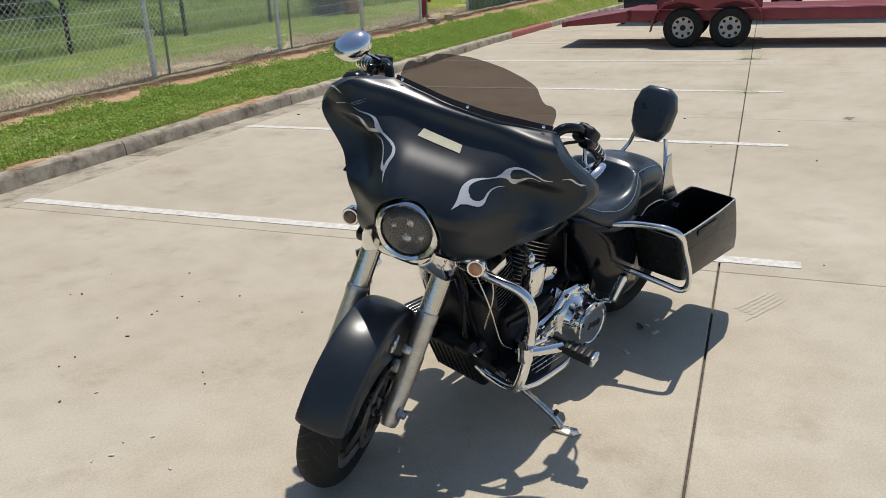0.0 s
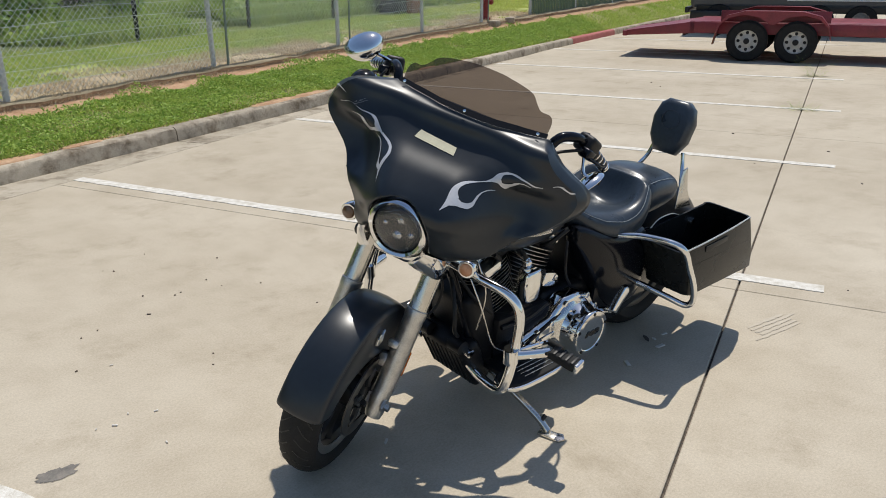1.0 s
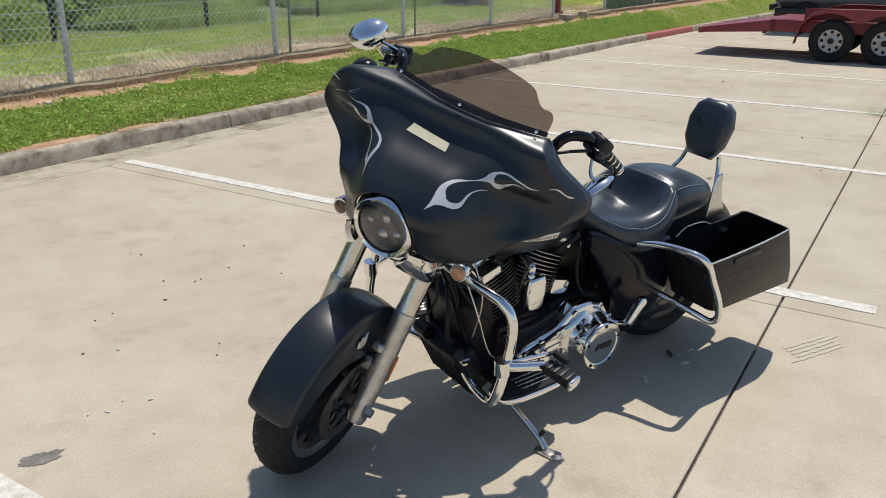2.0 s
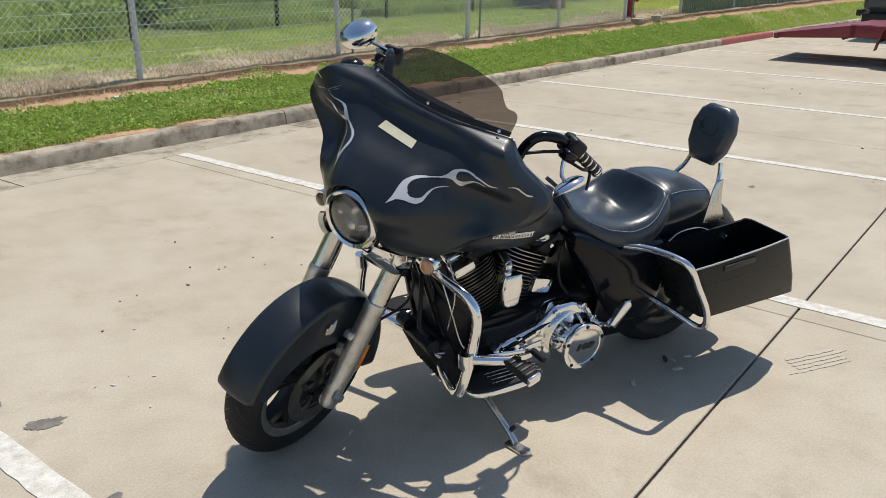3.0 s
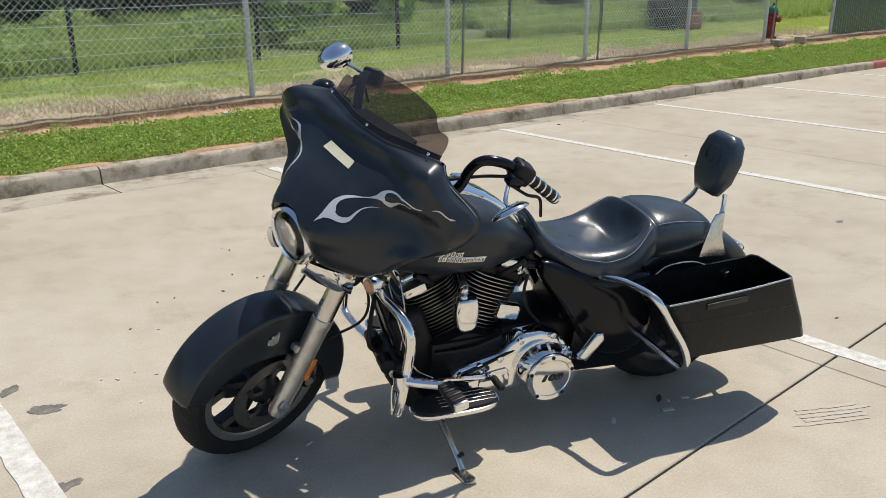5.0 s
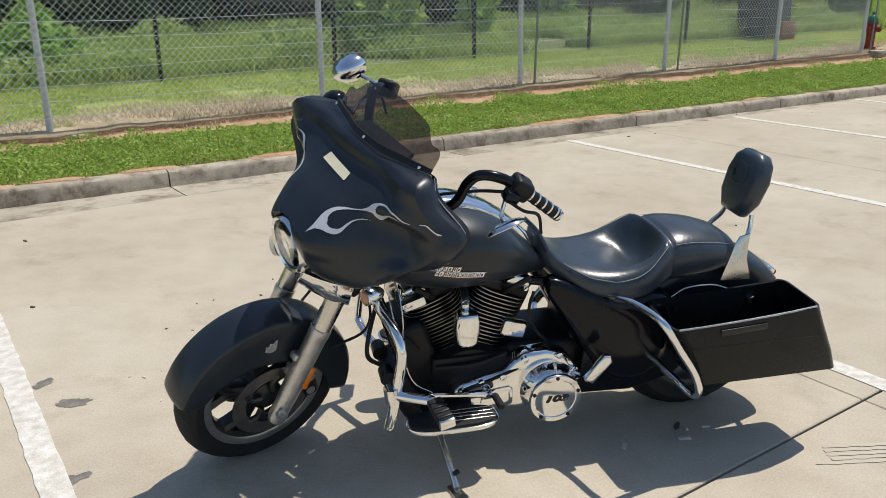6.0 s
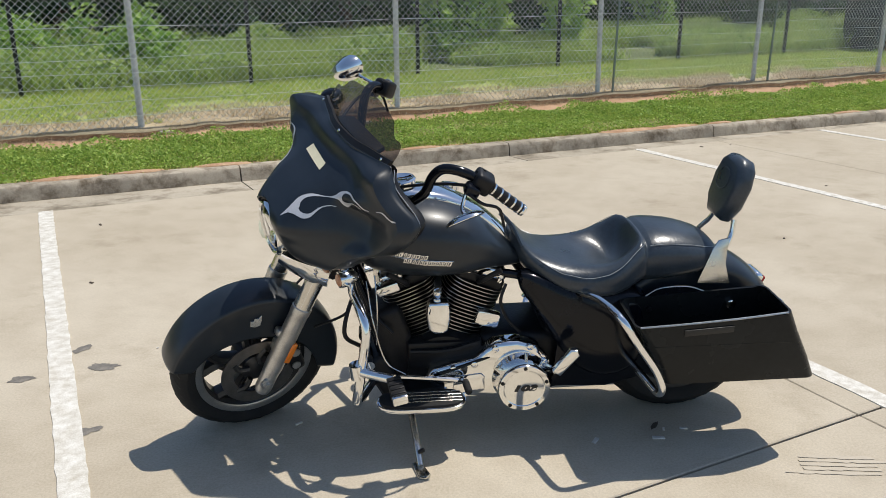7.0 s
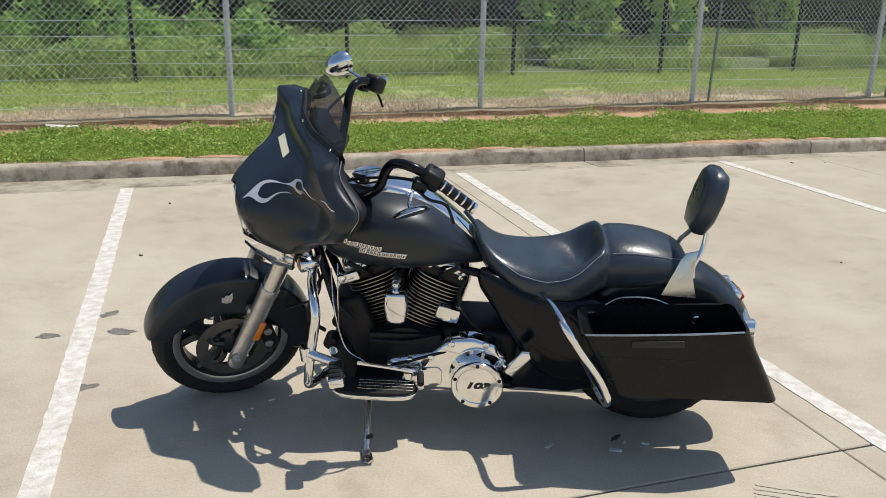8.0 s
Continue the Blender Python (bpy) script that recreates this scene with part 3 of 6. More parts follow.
shrub(7.7, 10.9, 2.7, 1.0, M_SHADED_LEAF, "leafy shrub behind the fence, coloured dark as shade", 6, per=38)
shrub(14.6, 8.6, 2.6, 1.0, M_LEAF, "broad leafy green shrub behind the fence", 61, per=30)
shrub(11.4, 11.8, 2.8, 1.1, M_LEAF, "broad leafy green shrub behind the fence", 8, per=24)
shrub(13.0, 10.6, 3.0, 1.2, M_SHADED_LEAF, "leafy shrub behind the fence, coloured dark as shade", 24)
shrub(-6.0, 11.0, 2.6, 1.1, M_LEAF, "broad leafy green shrub behind the fence", 9, per=24)
shrub(15.5, 9.4, 3.2, 1.2, M_LEAF, "broad leafy green shrub behind the fence", 10)
shrub(18.5, 9.0, 3.2, 1.2, M_LEAF, "broad leafy green shrub behind the fence", 11)


def tree(s, n, h, seed):
    z = float(ground_z(s, n))
    ob = thing("tree", LOT @ pose(s, n, z), "leafy tree in the wood beyond the field, leaves coloured as shaded", "tree", "wood edge trees")
    r2 = random.Random(seed)
    tr = tube([(0, 0, -0.2), (r2.uniform(-.1, .1), 0, h * 0.3), (r2.uniform(-.3, .3), r2.uniform(-.2, .2), h * 0.8)], 0.16, 8, 5, None, (1.0, 0.25))
    cs, rs = [], []
    for k in range(15):
        a, t = r2.uniform(0, 6.28), r2.uniform(0.12, 0.95)
        rr = h * 0.30 * (1 - 0.4 * t) * r2.uniform(0.4, 1)
        c = (rr * math.cos(a), rr * math.sin(a), h * t)
        tube([(0, 0, h * t * 0.8), (c[0] * 0.6, c[1] * 0.6, c[2] * 0.97), c], 0.045, 5, 3, tr, (1, 0.3))
        cs.append(c)
        rs.append(h * r2.uniform(0.10, 0.17))
    part("trunk", tr, M_BARK, ob)
    v, f = leaves(cs, rs, 190, 0.17, seed)
    raw("crown", v, f, M_SHADED_LEAF, ob)


for k in range(17):
    tree(-16 + 3.0 * k + random.Random(k).uniform(-0.8, 0.8), 14.6 + random.Random(k + 50).uniform(-0.8, 2.5), random.Random(k + 9).uniform(5.5, 7.5), 100 + k)

# backdrop foliage of the wood, with the deep shade painted into its leaves
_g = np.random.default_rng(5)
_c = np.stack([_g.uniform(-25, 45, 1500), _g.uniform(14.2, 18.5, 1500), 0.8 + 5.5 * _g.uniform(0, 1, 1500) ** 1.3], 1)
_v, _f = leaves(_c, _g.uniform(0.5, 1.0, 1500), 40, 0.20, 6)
tagged(raw("wood_backdrop", _v, _f, M_SHADED_LEAF, m=LOT), "dense wood far behind the field, its shade put into the leaf colour", "woods", kind="stuff")


# ---- the motorcycle ----
# Bike axes: x to the rear, y to its right side, z up; it leans on its stand, its front end turned to the left.
BIKE = pose(0, -0.024, 0, 0, 0, 1.6) @ pose(0, 0, 0, 7.0, 0, 0)
_pivot = Matrix.Translation((-0.93, 0, 0))
STEER = _pivot @ Matrix.Rotation(radians(26.6), 4, Vector((math.sin(radians(26)), 0, math.cos(radians(26))))) @ _pivot.inverted()
bike = thing("motorcycle", BIKE, "satin black touring motorcycle with batwing fairing on its side stand", "motorcycle")


def fp(name, bm, material, parent=None, label="", smooth=True, sub=0):
    """A part of the turned front end; a sub-part takes its parent's turn."""
    return part(name, bm, material, parent or bike, label, smooth, STEER if parent is None else None, sub)


HUB_F, HUB_R = Vector((-0.773, -0.018, 0.288)), Vector((0.865, 0.0, 0.305))


def wheel(tag, hub, radius, half, rim_r, front):
    mk = fp if front else (lambda name, bm, material, parent=None, label="", smooth=True, sub=0: part(name, bm, material, parent or bike, label, smooth, None, sub))
    pr = []
    for i in range(15):
        a = -1.25 + 2.5 * i / 14
        pr.append((radius - half * 0.95 * (1 - math.cos(a)) , half * math.sin(a) / math.sin(1.25)))
    pr = [(rim_r + 0.004, -half * 0.72), (rim_r + 0.02, -half * 0.92)] + pr + [(rim_r + 0.02, half * 0.92), (rim_r + 0.004, half * 0.72)]
    tyre = mk(tag + "_tyre", lathe(pr, hub, (0, 1, 0), 64, closed=True), M_RUBBER, None, "worn black rubber tyre")
    # tread grooves
    bm = bmesh.new()
    for i in range(36):
        a = 2 * math.pi * i / 36
        for sgn in (-1, 1):
            pts = []
            for q in range(5):
                y = sgn * half * (0.15 + 0.16 * q)
                aa = a + q * 0.045 + (0.08 if sgn > 0 else 0)
                t = math.asin(min(1, abs(y) / half * math.sin(1.25)))
                rr = radius - half * 0.95 * (1 - math.cos(t)) - 0.0004
                pts.append(hub + Vector((math.cos(aa) * rr, y, math.sin(aa) * rr)))
            tube(pts, 0.0022, 4, 0, bm)
    mk("tread_groove", bm, M_DARKTEXT, tyre)["kind"] = "stuff"
    w = half * 0.72
    rim = mk(tag + "_rim", lathe([(rim_r + 0.012, -w), (rim_r - 0.006, -w), (rim_r - 0.014, -w + 0.008), (rim_r - 0.028, -w * 0.5), (rim_r - 0.028, w * 0.5), (rim_r - 0.014, w - 0.008), (rim_r - 0.006, w), (rim_r + 0.012, w)], hub, (0, 1, 0), 64, closed=True), M_RIM, None, "black cast wheel with machined lip")
    for sgn in (-1, 1):
        mk("rim_lip", lathe([(rim_r + 0.010, sgn * w), (rim_r - 0.018, sgn * (w - 0.006)), (rim_r - 0.019, sgn * (w - 0.003)), (rim_r - 0.012, sgn * (w + 0.002)), (rim_r + 0.009, sgn * (w + 0.003))], hub, (0, 1, 0), 64, closed=True), M_RIMEDGE if front else M_RIM, rim, "machined grey rim lip" if front else "")
    for i in range(5):
        a = 2 * math.pi * i / 5 + 0.35
        for da in (-0.17, 0.17):
            p0 = hub + Vector((math.cos(a + da * 0.6) * 0.05, 0, math.sin(a + da * 0.6) * 0.05))
            p1 = hub + Vector((math.cos(a + da * 0.5) * 0.13, 0, math.sin(a + da * 0.5) * 0.13))
            p2 = hub + Vector((math.cos(a + da * 1.5) * (rim_r - 0.02), 0, math.sin(a + da * 1.5) * (rim_r - 0.02)))
            b = tube([p0, p1, p2], 0.021, 8, 6)
            bmesh.ops.scale(b, vec=(1, 1.5, 1), space=Matrix.Translation(-hub), verts=b.verts)
            mk("spoke", b, M_RIM, rim)
    mk("hub_shell", lathe([(0.03, -0.075), (0.055, -0.06), (0.06, 0.06), (0.03, 0.075)], hub, (0, 1, 0), 28), M_RIM, rim)
    return tyre


wheel("front", HUB_F, 0.295, 0.066, 0.212, True)
wheel("rear", HUB_R, 0.312, 0.09, 0.205, False)


def brake_disc(y, sgn):
    d = fp("brake_disc", lathe([(0.092, y), (0.138, y), (0.138, y + sgn * 0.005), (0.092, y + sgn * 0.005)], HUB_F, (0, 1, 0), 56, closed=True), M_DISC, None, "drilled steel brake disc")
    bm = bmesh.new()
    for i in range(30):
        a = 2 * math.pi * i / 30
        r = (0.104, 0.116, 0.128)[i % 3]
        lathe([(0.0042, y - 0.0015), (0.0042, y + 0.0065)], HUB_F + Vector((math.cos(a) * r, 0, math.sin(a) * r)), (0, 1, 0), 6, bm)
    fp("vent_holes", bm, M_DARKTEXT, d)["kind"] = "stuff"
    bm = bmesh.new()
    for i in range(5):
        a = 2 * math.pi * i / 5
        tube([HUB_F + Vector((math.cos(a) * 0.04, y, math.sin(a) * 0.04)), HUB_F + Vector((math.cos(a + 0.2) * 0.075, y, math.sin(a + 0.2) * 0.075)), HUB_F + Vector((math.cos(a) * 0.105, y, math.sin(a) * 0.105))], 0.011, 6, 4, bm)
    fp("disc_carrier", bm, M_DULLCHROME if sgn > 0 else M_RIM, d)
    cal = fp("brake_caliper", rbox(HUB_F + Vector((0.135, y - 0.004, 0.035)), (0.055, 0.055, 0.13), 0.016, (0, -12, 0), segs=3), M_ENGINE, None, "black brake caliper")
    for dz in (-0.03, 0.03):
        fp("piston_cap", lathe([(0.016, 0), (0.016, 0.006), (0, 0.008)], HUB_F + Vector((0.135, y - 0.03 if sgn < 0 else y + 0.024, 0.035 + dz)), (0, sgn, 0), 14), M_ALLOY, cal)


brake_disc(-0.082, -1)
brake_disc(0.078, 1)


def fork(sy):
    y = 0.142 * sy - (0.042 if sy > 0 else 0.0)
    ax, up = HUB_F + Vector((0.0, y + 0.011, -0.035)), Vector((math.sin(radians(26.5)), 0, math.cos(radians(26.5))))
    low = fp("fork_slider", lathe([(0.0, -0.02), (0.026, -0.018), (0.031, 0.0), (0.031, 0.06), (0.034, 0.10), (0.034, 0.33), (0.036, 0.335), (0.036, 0.36), (0.031, 0.365)], ax, up, 28), M_ALLOY, None, "weathered grey alloy fork slider")
    if sy < 0:
        fp("axle_nut", lathe([(0.024, 0), (0.024, 0.008), (0.014, 0.009), (0.014, 0.024), (0, 0.026)], HUB_F + Vector((0.004, y + 0.011 + sy * 0.022, 0)), (0, sy, 0), 6), M_ALLOY, low)
    fp("caliper_lug", rbox(ax + up * 0.17 + Vector((0.0, -0.03 * sy, 0)), (0.045, 0.05, 0.05), 0.012, (0, 26, 0)), M_ALLOY, low)
    fp("fender_lug", rbox(ax + up * 0.245 + Vector((-0.025, -0.02 * sy, 0)), (0.04, 0.04, 0.03), 0.010, (0, 26, 0)), M_ALLOY, low)
    fp("fork_tube", lathe([(0.033, 0.33), (0.033, 0.56), (0.037, 0.57), (0.036, 0.74), (0, 0.75)], ax, up, 28), M_DULLCHROME, None, "hazy chrome fork tube")
    if sy < 0:
        p = ax + up * 0.165 + Vector((0.026, -0.024, 0.0))
        r = fp("reflector", rbox(p, (0.026, 0.016, 0.085), 0.004, (0, 26.5, 0)), M_AMBER, None, "amber side reflector")
    return low


fork(-1)
fork(1)


# front fender: a rounded channel round the tyre
def channel(hub, R, half, depth, a0, a1, steps, flare=0.0, thick=0.004, low=0.55, arc=1.35):
    bm = bmesh.new()
    rings = []
    for i in range(steps + 1):
        t = i / steps
        a = a0 + (a1 - a0) * t
        d = depth * (low + (1 - low) * math.sin(math.pi * min(1, max(0, t * 0.9 + 0.05)))) 
        w = half * (1 + flare * (t - 0.5))
        prof = []
        for q in range(17):
            u = -1 + 2 * q / 16
            if abs(u) < 0.62:
                b = u / 0.62 * arc
                prof.append((R - 0.45 * w * (1 - math.cos(b)), w * math.sin(b) / math.sin(arc)))
            else:
                k = (abs(u) - 0.62) / 0.38
                prof.append((R - 0.45 * w * (1 - math.cos(arc)) - d * k, math.copysign(w * (1 - 0.02 * k), u)))
        outer = [hub + Vector((-math.cos(a) * r, y, math.sin(a) * r)) for r, y in prof]
        inner = [hub + Vector((-math.cos(a) * (r - thick), y * (1 - thick / w), math.sin(a) * (r - thick))) for r, y in prof]
        rings.append(outer + inner[::-1])
    return loft(bm, rings)


ff = fp("front_fender", channel(HUB_F + Vector((0, -0.004, 0)), 0.326, 0.077, 0.165, radians(17), radians(200), 44, 0.0, 0.004, 0.31, 0.85), M_SATIN, None, "satin black front fender", sub=1)
_b = prism([(-0.026, -0.006), (-0.018, 0.016), (-0.008, 0.010), (0.0, 0.020), (0.010, 0.012), (0.026, 0.020), (0.018, -0.004), (0.008, -0.020), (-0.012, -0.018)], -0.004, 0.0, 0.001)
bmesh.ops.transform(_b, matrix=pose(-0.766, -0.1005, 0.526, 0, -14, 0) @ Matrix.Diagonal((1, 2.2, 1, 1)), verts=_b.verts)
fp("fender_emblem", _b, M_EMBLEM, ff, "small chrome emblem")

# ---- fairing ----
# rows: height, centre x, half width, step back at the brow's sides, further sweep, sideways shift, droop at the ends
F_ROWS = (
    (0.7373, -0.5653, 0.1461, 0.0695, 0.429, -0.0094, 0.0074), (0.7789, -0.6075, 0.1967, 0.095, 0.5031, -0.032, 0.0046), (0.8244, -0.6454, 0.242, 0.1217, 0.5998, -0.0619, -0.0023),
    (0.8871, -0.6758, 0.3093, 0.1508, 0.4626, -0.0592, 0.0039), (0.948, -0.683, 0.3797, 0.2126, 0.107, -0.0705, -0.0025), (1.018, -0.6076, 0.4561, 0.1657, 0.038, -0.0529, 0.0033),
    (1.067, -0.5194, 0.4495, 0.0246, 0.4709, -0.0435, 0.0038), (1.128, -0.4464, 0.3668, -0.0026, 0.116, -0.0248, 0.0051), (1.177, -0.4306, 0.2667, 0.058, -0.0397, -0.0726, 0.0032))


def fairing_at(row, u):
    """Point of the shell: row number (may be fractional), u from -1 (left) to 1."""
    i = max(0, min(int(row), len(F_ROWS) - 2))
    t = row - i
    p0, p1, p2, p3 = (F_ROWS[max(0, min(len(F_ROWS) - 1, i + k))] for k in (-1, 0, 1, 2))
    zc, xc, W, sw, ex, off, dz = (0.5 * (2 * b + (c - a) * t + (2 * a - 5 * b + 4 * c - d) * t * t + (3 * b - a - 3 * c + d) * t ** 3) for a, b, c, d in zip(p0, p1, p2, p3))
    a = abs(u)
    Y = W * a
    k = max(0.0, min(1.0, (Y - 0.085) / 0.215))
    S = k * k * (3 - 2 * k)
    hollow = 0.012 * math.exp(-((a - 0.5) / 0.22) ** 2) * max(0.0, min(1.0, (row - 5.0) / 1.5))
    curl = 0.05 * max(0.0, a - 0.94) / 0.06 * max(0.0, min(1.0, (7.9 - row) / 0.8))
    ridge = math.exp(-((row - 7.2) / 0.38) ** 2) * min(1.0, (1 - a) / 0.08 + 0.15)
    return Vector((xc + sw * S + ex * max(0.0, Y - 0.27) + hollow + curl - 0.013 * ridge, W * u * (1 - 0.012 * max(0.0, a - 0.94) / 0.06) + off, zc + dz * a ** 1.7 + 0.015 * ridge))


def fairing():
    bm = bmesh.new()
    nu, nv = 90, 104
    hl = Vector((-0.036, 0.856))
    grid = []
    for j in range(nv + 1):
        row = (len(F_ROWS) - 1) * j / nv
        grid.append([bm.verts.new(fairing_at(row, -1 + 2 * i / nu)) for i in range(nu + 1)])
    for j in range(nv):
        for i in range(nu):
            q = (grid[j][i], grid[j][i + 1], grid[j + 1][i + 1], grid[j + 1][i])
            c = sum((v.co for v in q), Vector()) / 4
            if math.hypot(c.y - hl.x, c.z - hl.y) > 0.104 and not (abs(c.y - hl.x) < 0.104 and c.z < hl.y):
                bm.faces.new(q)
    bmesh.ops.delete(bm, geom=[v for v in bm.verts if not v.link_faces], context="VERTS")
    # true the rim of the headlight opening
    for v in bm.verts:
        dy, dz = v.co.y - hl.x, v.co.z - hl.y
        r = math.hypot(dy, dz)
        if v.is_boundary and dz >= 0 and r < 0.135:
            v.co.y, v.co.z = hl.x + dy * 0.106 / r, hl.y + dz * 0.106 / r
        elif v.is_boundary and dz < 0 and abs(abs(dy) - 0.106) < 0.016:
            v.co.y = hl.x + math.copysign(0.106, dy)
    ob = fp("fairing", bm, M_SATIN, None, "satin black batwing fairing with silver flames")
    md = ob.modifiers.new("shell", "SOLIDIFY")
    md.thickness, md.offset = 0.006, 1.0
    # inner fairing panel facing the rider
    bm = bmesh.new()
    rings = []
    for j in range(7):
        t = j / 6
        rings.append([Vector((-0.47 + 0.11 * t + 0.02 * abs(u), 0.31 * u * (1 - 0.28 * t) - 0.035, 0.86 + 0.26 * t)) for u in (k / 8 - 1 for k in range(17))])
    loft(bm, rings, cap=False, closed=False)
    fp("inner_panel", bm, M_BLACK, ob)
    return ob


fair = fairing()


def proud(row, u, d=0.0035):
    e = 0.02
    a, b = fairing_at(row, u + e) - fairing_at(row, u - e), fairing_at(row + e * 4, u) - fairing_at(row - e * 4, u)
    n = a.cross(b).normalized()
    if n.x > 0:
        n = -n
    return fairing_at(row, u) + n * (d + 0.006)


def decal(name, outline, material, parent, label, d=0.001):
    """A thin vinyl shape laid on the shell: outline in (u, row), filled in strips between its two edges."""
    bm = bmesh.new()
    up, lo = outline
    A, B = smooth_path([(a, b, 0) for a, b in up], 8), smooth_path([(a, b, 0) for a, b in lo], 8)
    rows = []
    for p, q in zip(A, B):
        rows.append([bm.verts.new(proud(p.y + (q.y - p.y) * k / 3, p.x + (q.x - p.x) * k / 3, d)) for k in range(4)])
    for r0, r1 in zip(rows, rows[1:]):
        for k in range(3):
            bm.faces.new((r0[k], r0[k + 1], r1[k + 1], r1[k]))
    return fp(name, bm, material, parent, label)


for sg in (-1, 1):
    # swept tongues of the flame, each between an upper and a lower edge
    if sg < 0:
        T = (
            (((0.2, 4.28), (0.21, 4.56), (0.207, 4.87), (0.215, 5.09), (0.244, 5.29), (0.287, 5.4), (0.332, 5.45), (0.375, 5.56)), ((0.2, 4.28), (0.24, 4.5), (0.271, 4.72), (0.251, 4.91), (0.251, 5.1), (0.278, 5.26), (0.33, 5.4), (0.395, 5.54))),
            (((0.25, 4.78), (0.28, 4.7), (0.301, 4.64), (0.331, 4.62), (0.349, 4.67), (0.353, 4.83), (0.365, 4.98), (0.395, 5.1), (0.43, 5.1)), ((0.24, 4.5), (0.278, 4.52), (0.316, 4.48), (0.349, 4.46), (0.367, 4.54), (0.365, 4.72), (0.371, 4.94), (0.398, 5.06), (0.43, 5.09))),
            (((0.37, 5.55), (0.403, 5.75), (0.435, 5.98), (0.475, 6.11), (0.529, 6.21), (0.596, 6.24), (0.648, 6.12), (0.691, 6.01), (0.74, 6.02)), ((0.395, 5.54), (0.425, 5.68), (0.461, 5.85), (0.476, 6.0), (0.505, 6.1), (0.569, 6.17), (0.633, 6.08), (0.683, 5.96), (0.738, 6.0))),
            (((0.425, 5.72), (0.459, 5.83), (0.465, 5.68), (0.503, 5.73), (0.561, 5.92), (0.606, 6.0), (0.638, 5.96), (0.657, 5.92)), ((0.4, 5.55), (0.435, 5.57), (0.455, 5.39), (0.48, 5.3), (0.518, 5.61), (0.591, 5.95), (0.632, 5.95), (0.656, 5.9))),
            (((0.818, 6.17), (0.867, 6.26), (0.9, 6.28), (0.91, 6.16), (0.926, 6.07), (0.939, 6.02)), ((0.817, 6.15), (0.86, 6.22), (0.88, 6.2), (0.895, 6.08), (0.915, 6.0), (0.936, 5.99))),
        )
    else:
        T = (
            (((0.356, 4.15), (0.332, 4.49), (0.298, 4.81), (0.271, 5.13), (0.28, 5.38), (0.312, 5.55), (0.361, 5.66), (0.405, 5.76)), ((0.356, 4.15), (0.352, 4.49), (0.335, 4.71), (0.297, 5.07), (0.3, 5.32), (0.328, 5.45), (0.376, 5.56), (0.44, 5.73))),
            (((0.336, 4.62), (0.36, 4.68), (0.359, 4.83), (0.368, 5.08), (0.4, 5.38), (0.456, 5.46)), ((0.351, 4.48), (0.386, 4.49), (0.371, 4.77), (0.377, 5.04), (0.406, 5.32), (0.456, 5.46))),
            (((0.407, 5.75), (0.462, 6.01), (0.514, 6.22), (0.57, 6.28), (0.625, 6.28), (0.694, 6.31), (0.774, 6.34), (0.843, 6.13)), ((0.445, 5.72), (0.487, 5.87), (0.51, 6.07), (0.556, 6.21), (0.602, 6.24), (0.663, 6.27), (0.765, 6.34), (0.84, 6.09))),
            (((0.424, 5.72), (0.485, 5.58), (0.552, 5.29), (0.575, 5.73), (0.62, 6.0), (0.698, 5.97)), ((0.455, 5.87), (0.5, 5.76), (0.53, 5.72), (0.57, 5.92), (0.619, 6.06), (0.699, 5.98))),
            (((0.999, 6.25), (0.939, 6.72), (0.856, 6.63)), ((0.99, 6.26), (0.934, 6.67), (0.865, 6.63))),
        )
    for k, (up, lo) in enumerate(T):
        decal("flame_tongue", ([(sg * a, b) for a, b in up], [(sg * a, b) for a, b in lo]), M_SILVER, fair, "silver vinyl flame", 0.001 + 0.0003 * k)
for up in (
    ((0.734, 6.37), (0.698, 6.56), (0.676, 6.78)),
    ((0.721, 6.34), (0.683, 6.52), (0.659, 6.68)),
    ((0.729, 6.45), (0.709, 6.57), (0.694, 6.66)),
):
    decal("scuff_mark", (up, [(a, b - 0.012) for a, b in up]), M_SILVER, fair, "pale scuff in the paint", 0.003)
decal("tape_strip", ([(-0.14, 6.367), (0.007, 6.424), (0.155, 6.48)], [(-0.125, 6.073), (0.03, 6.127), (0.185, 6.18)]), M_TAPE, fair, "strip of cream masking tape", 0.0015)
# bright edging along the wings' rear rims
for sg in (-1, 1):
    fp("edge_trim", tube([fairing_at(r, sg * 0.995) + Vector((0.008, 0, 0)) for r in (2.0, 3.0, 4.0, 5.0, 6.0, 7.0, 7.8)], 0.002, 6, 4), M_ALLOY, fair)

# inner fairing: the rounded return behind each wing
for sg in (-1, 1):
    rings = []
    for r in np.arange(2.2 if sg < 0 else 4.6, 7.9, 0.3):
        e = fairing_at(r, sg * 0.975) + Vector((0.012, 0, 0))
        w = 0.055 * math.sin(math.pi * (r - 2.0) / 6.1) ** 0.6
        rings.append([e, e + Vector((0.35 * w, sg * 0.004, 0)), e + Vector((0.8 * w, -sg * 0.004, 0)), e + Vector((w, -sg * 0.025, 0)), e + Vector((0.9 * w, -sg * 0.07, 0)), e + Vector((0.4 * w, -sg * 0.11, 0))])
    fp("inner_fairing", loft(bmesh.new(), rings, cap=False, closed=False), M_BLACK, fair, "black inner fairing edge", sub=1)

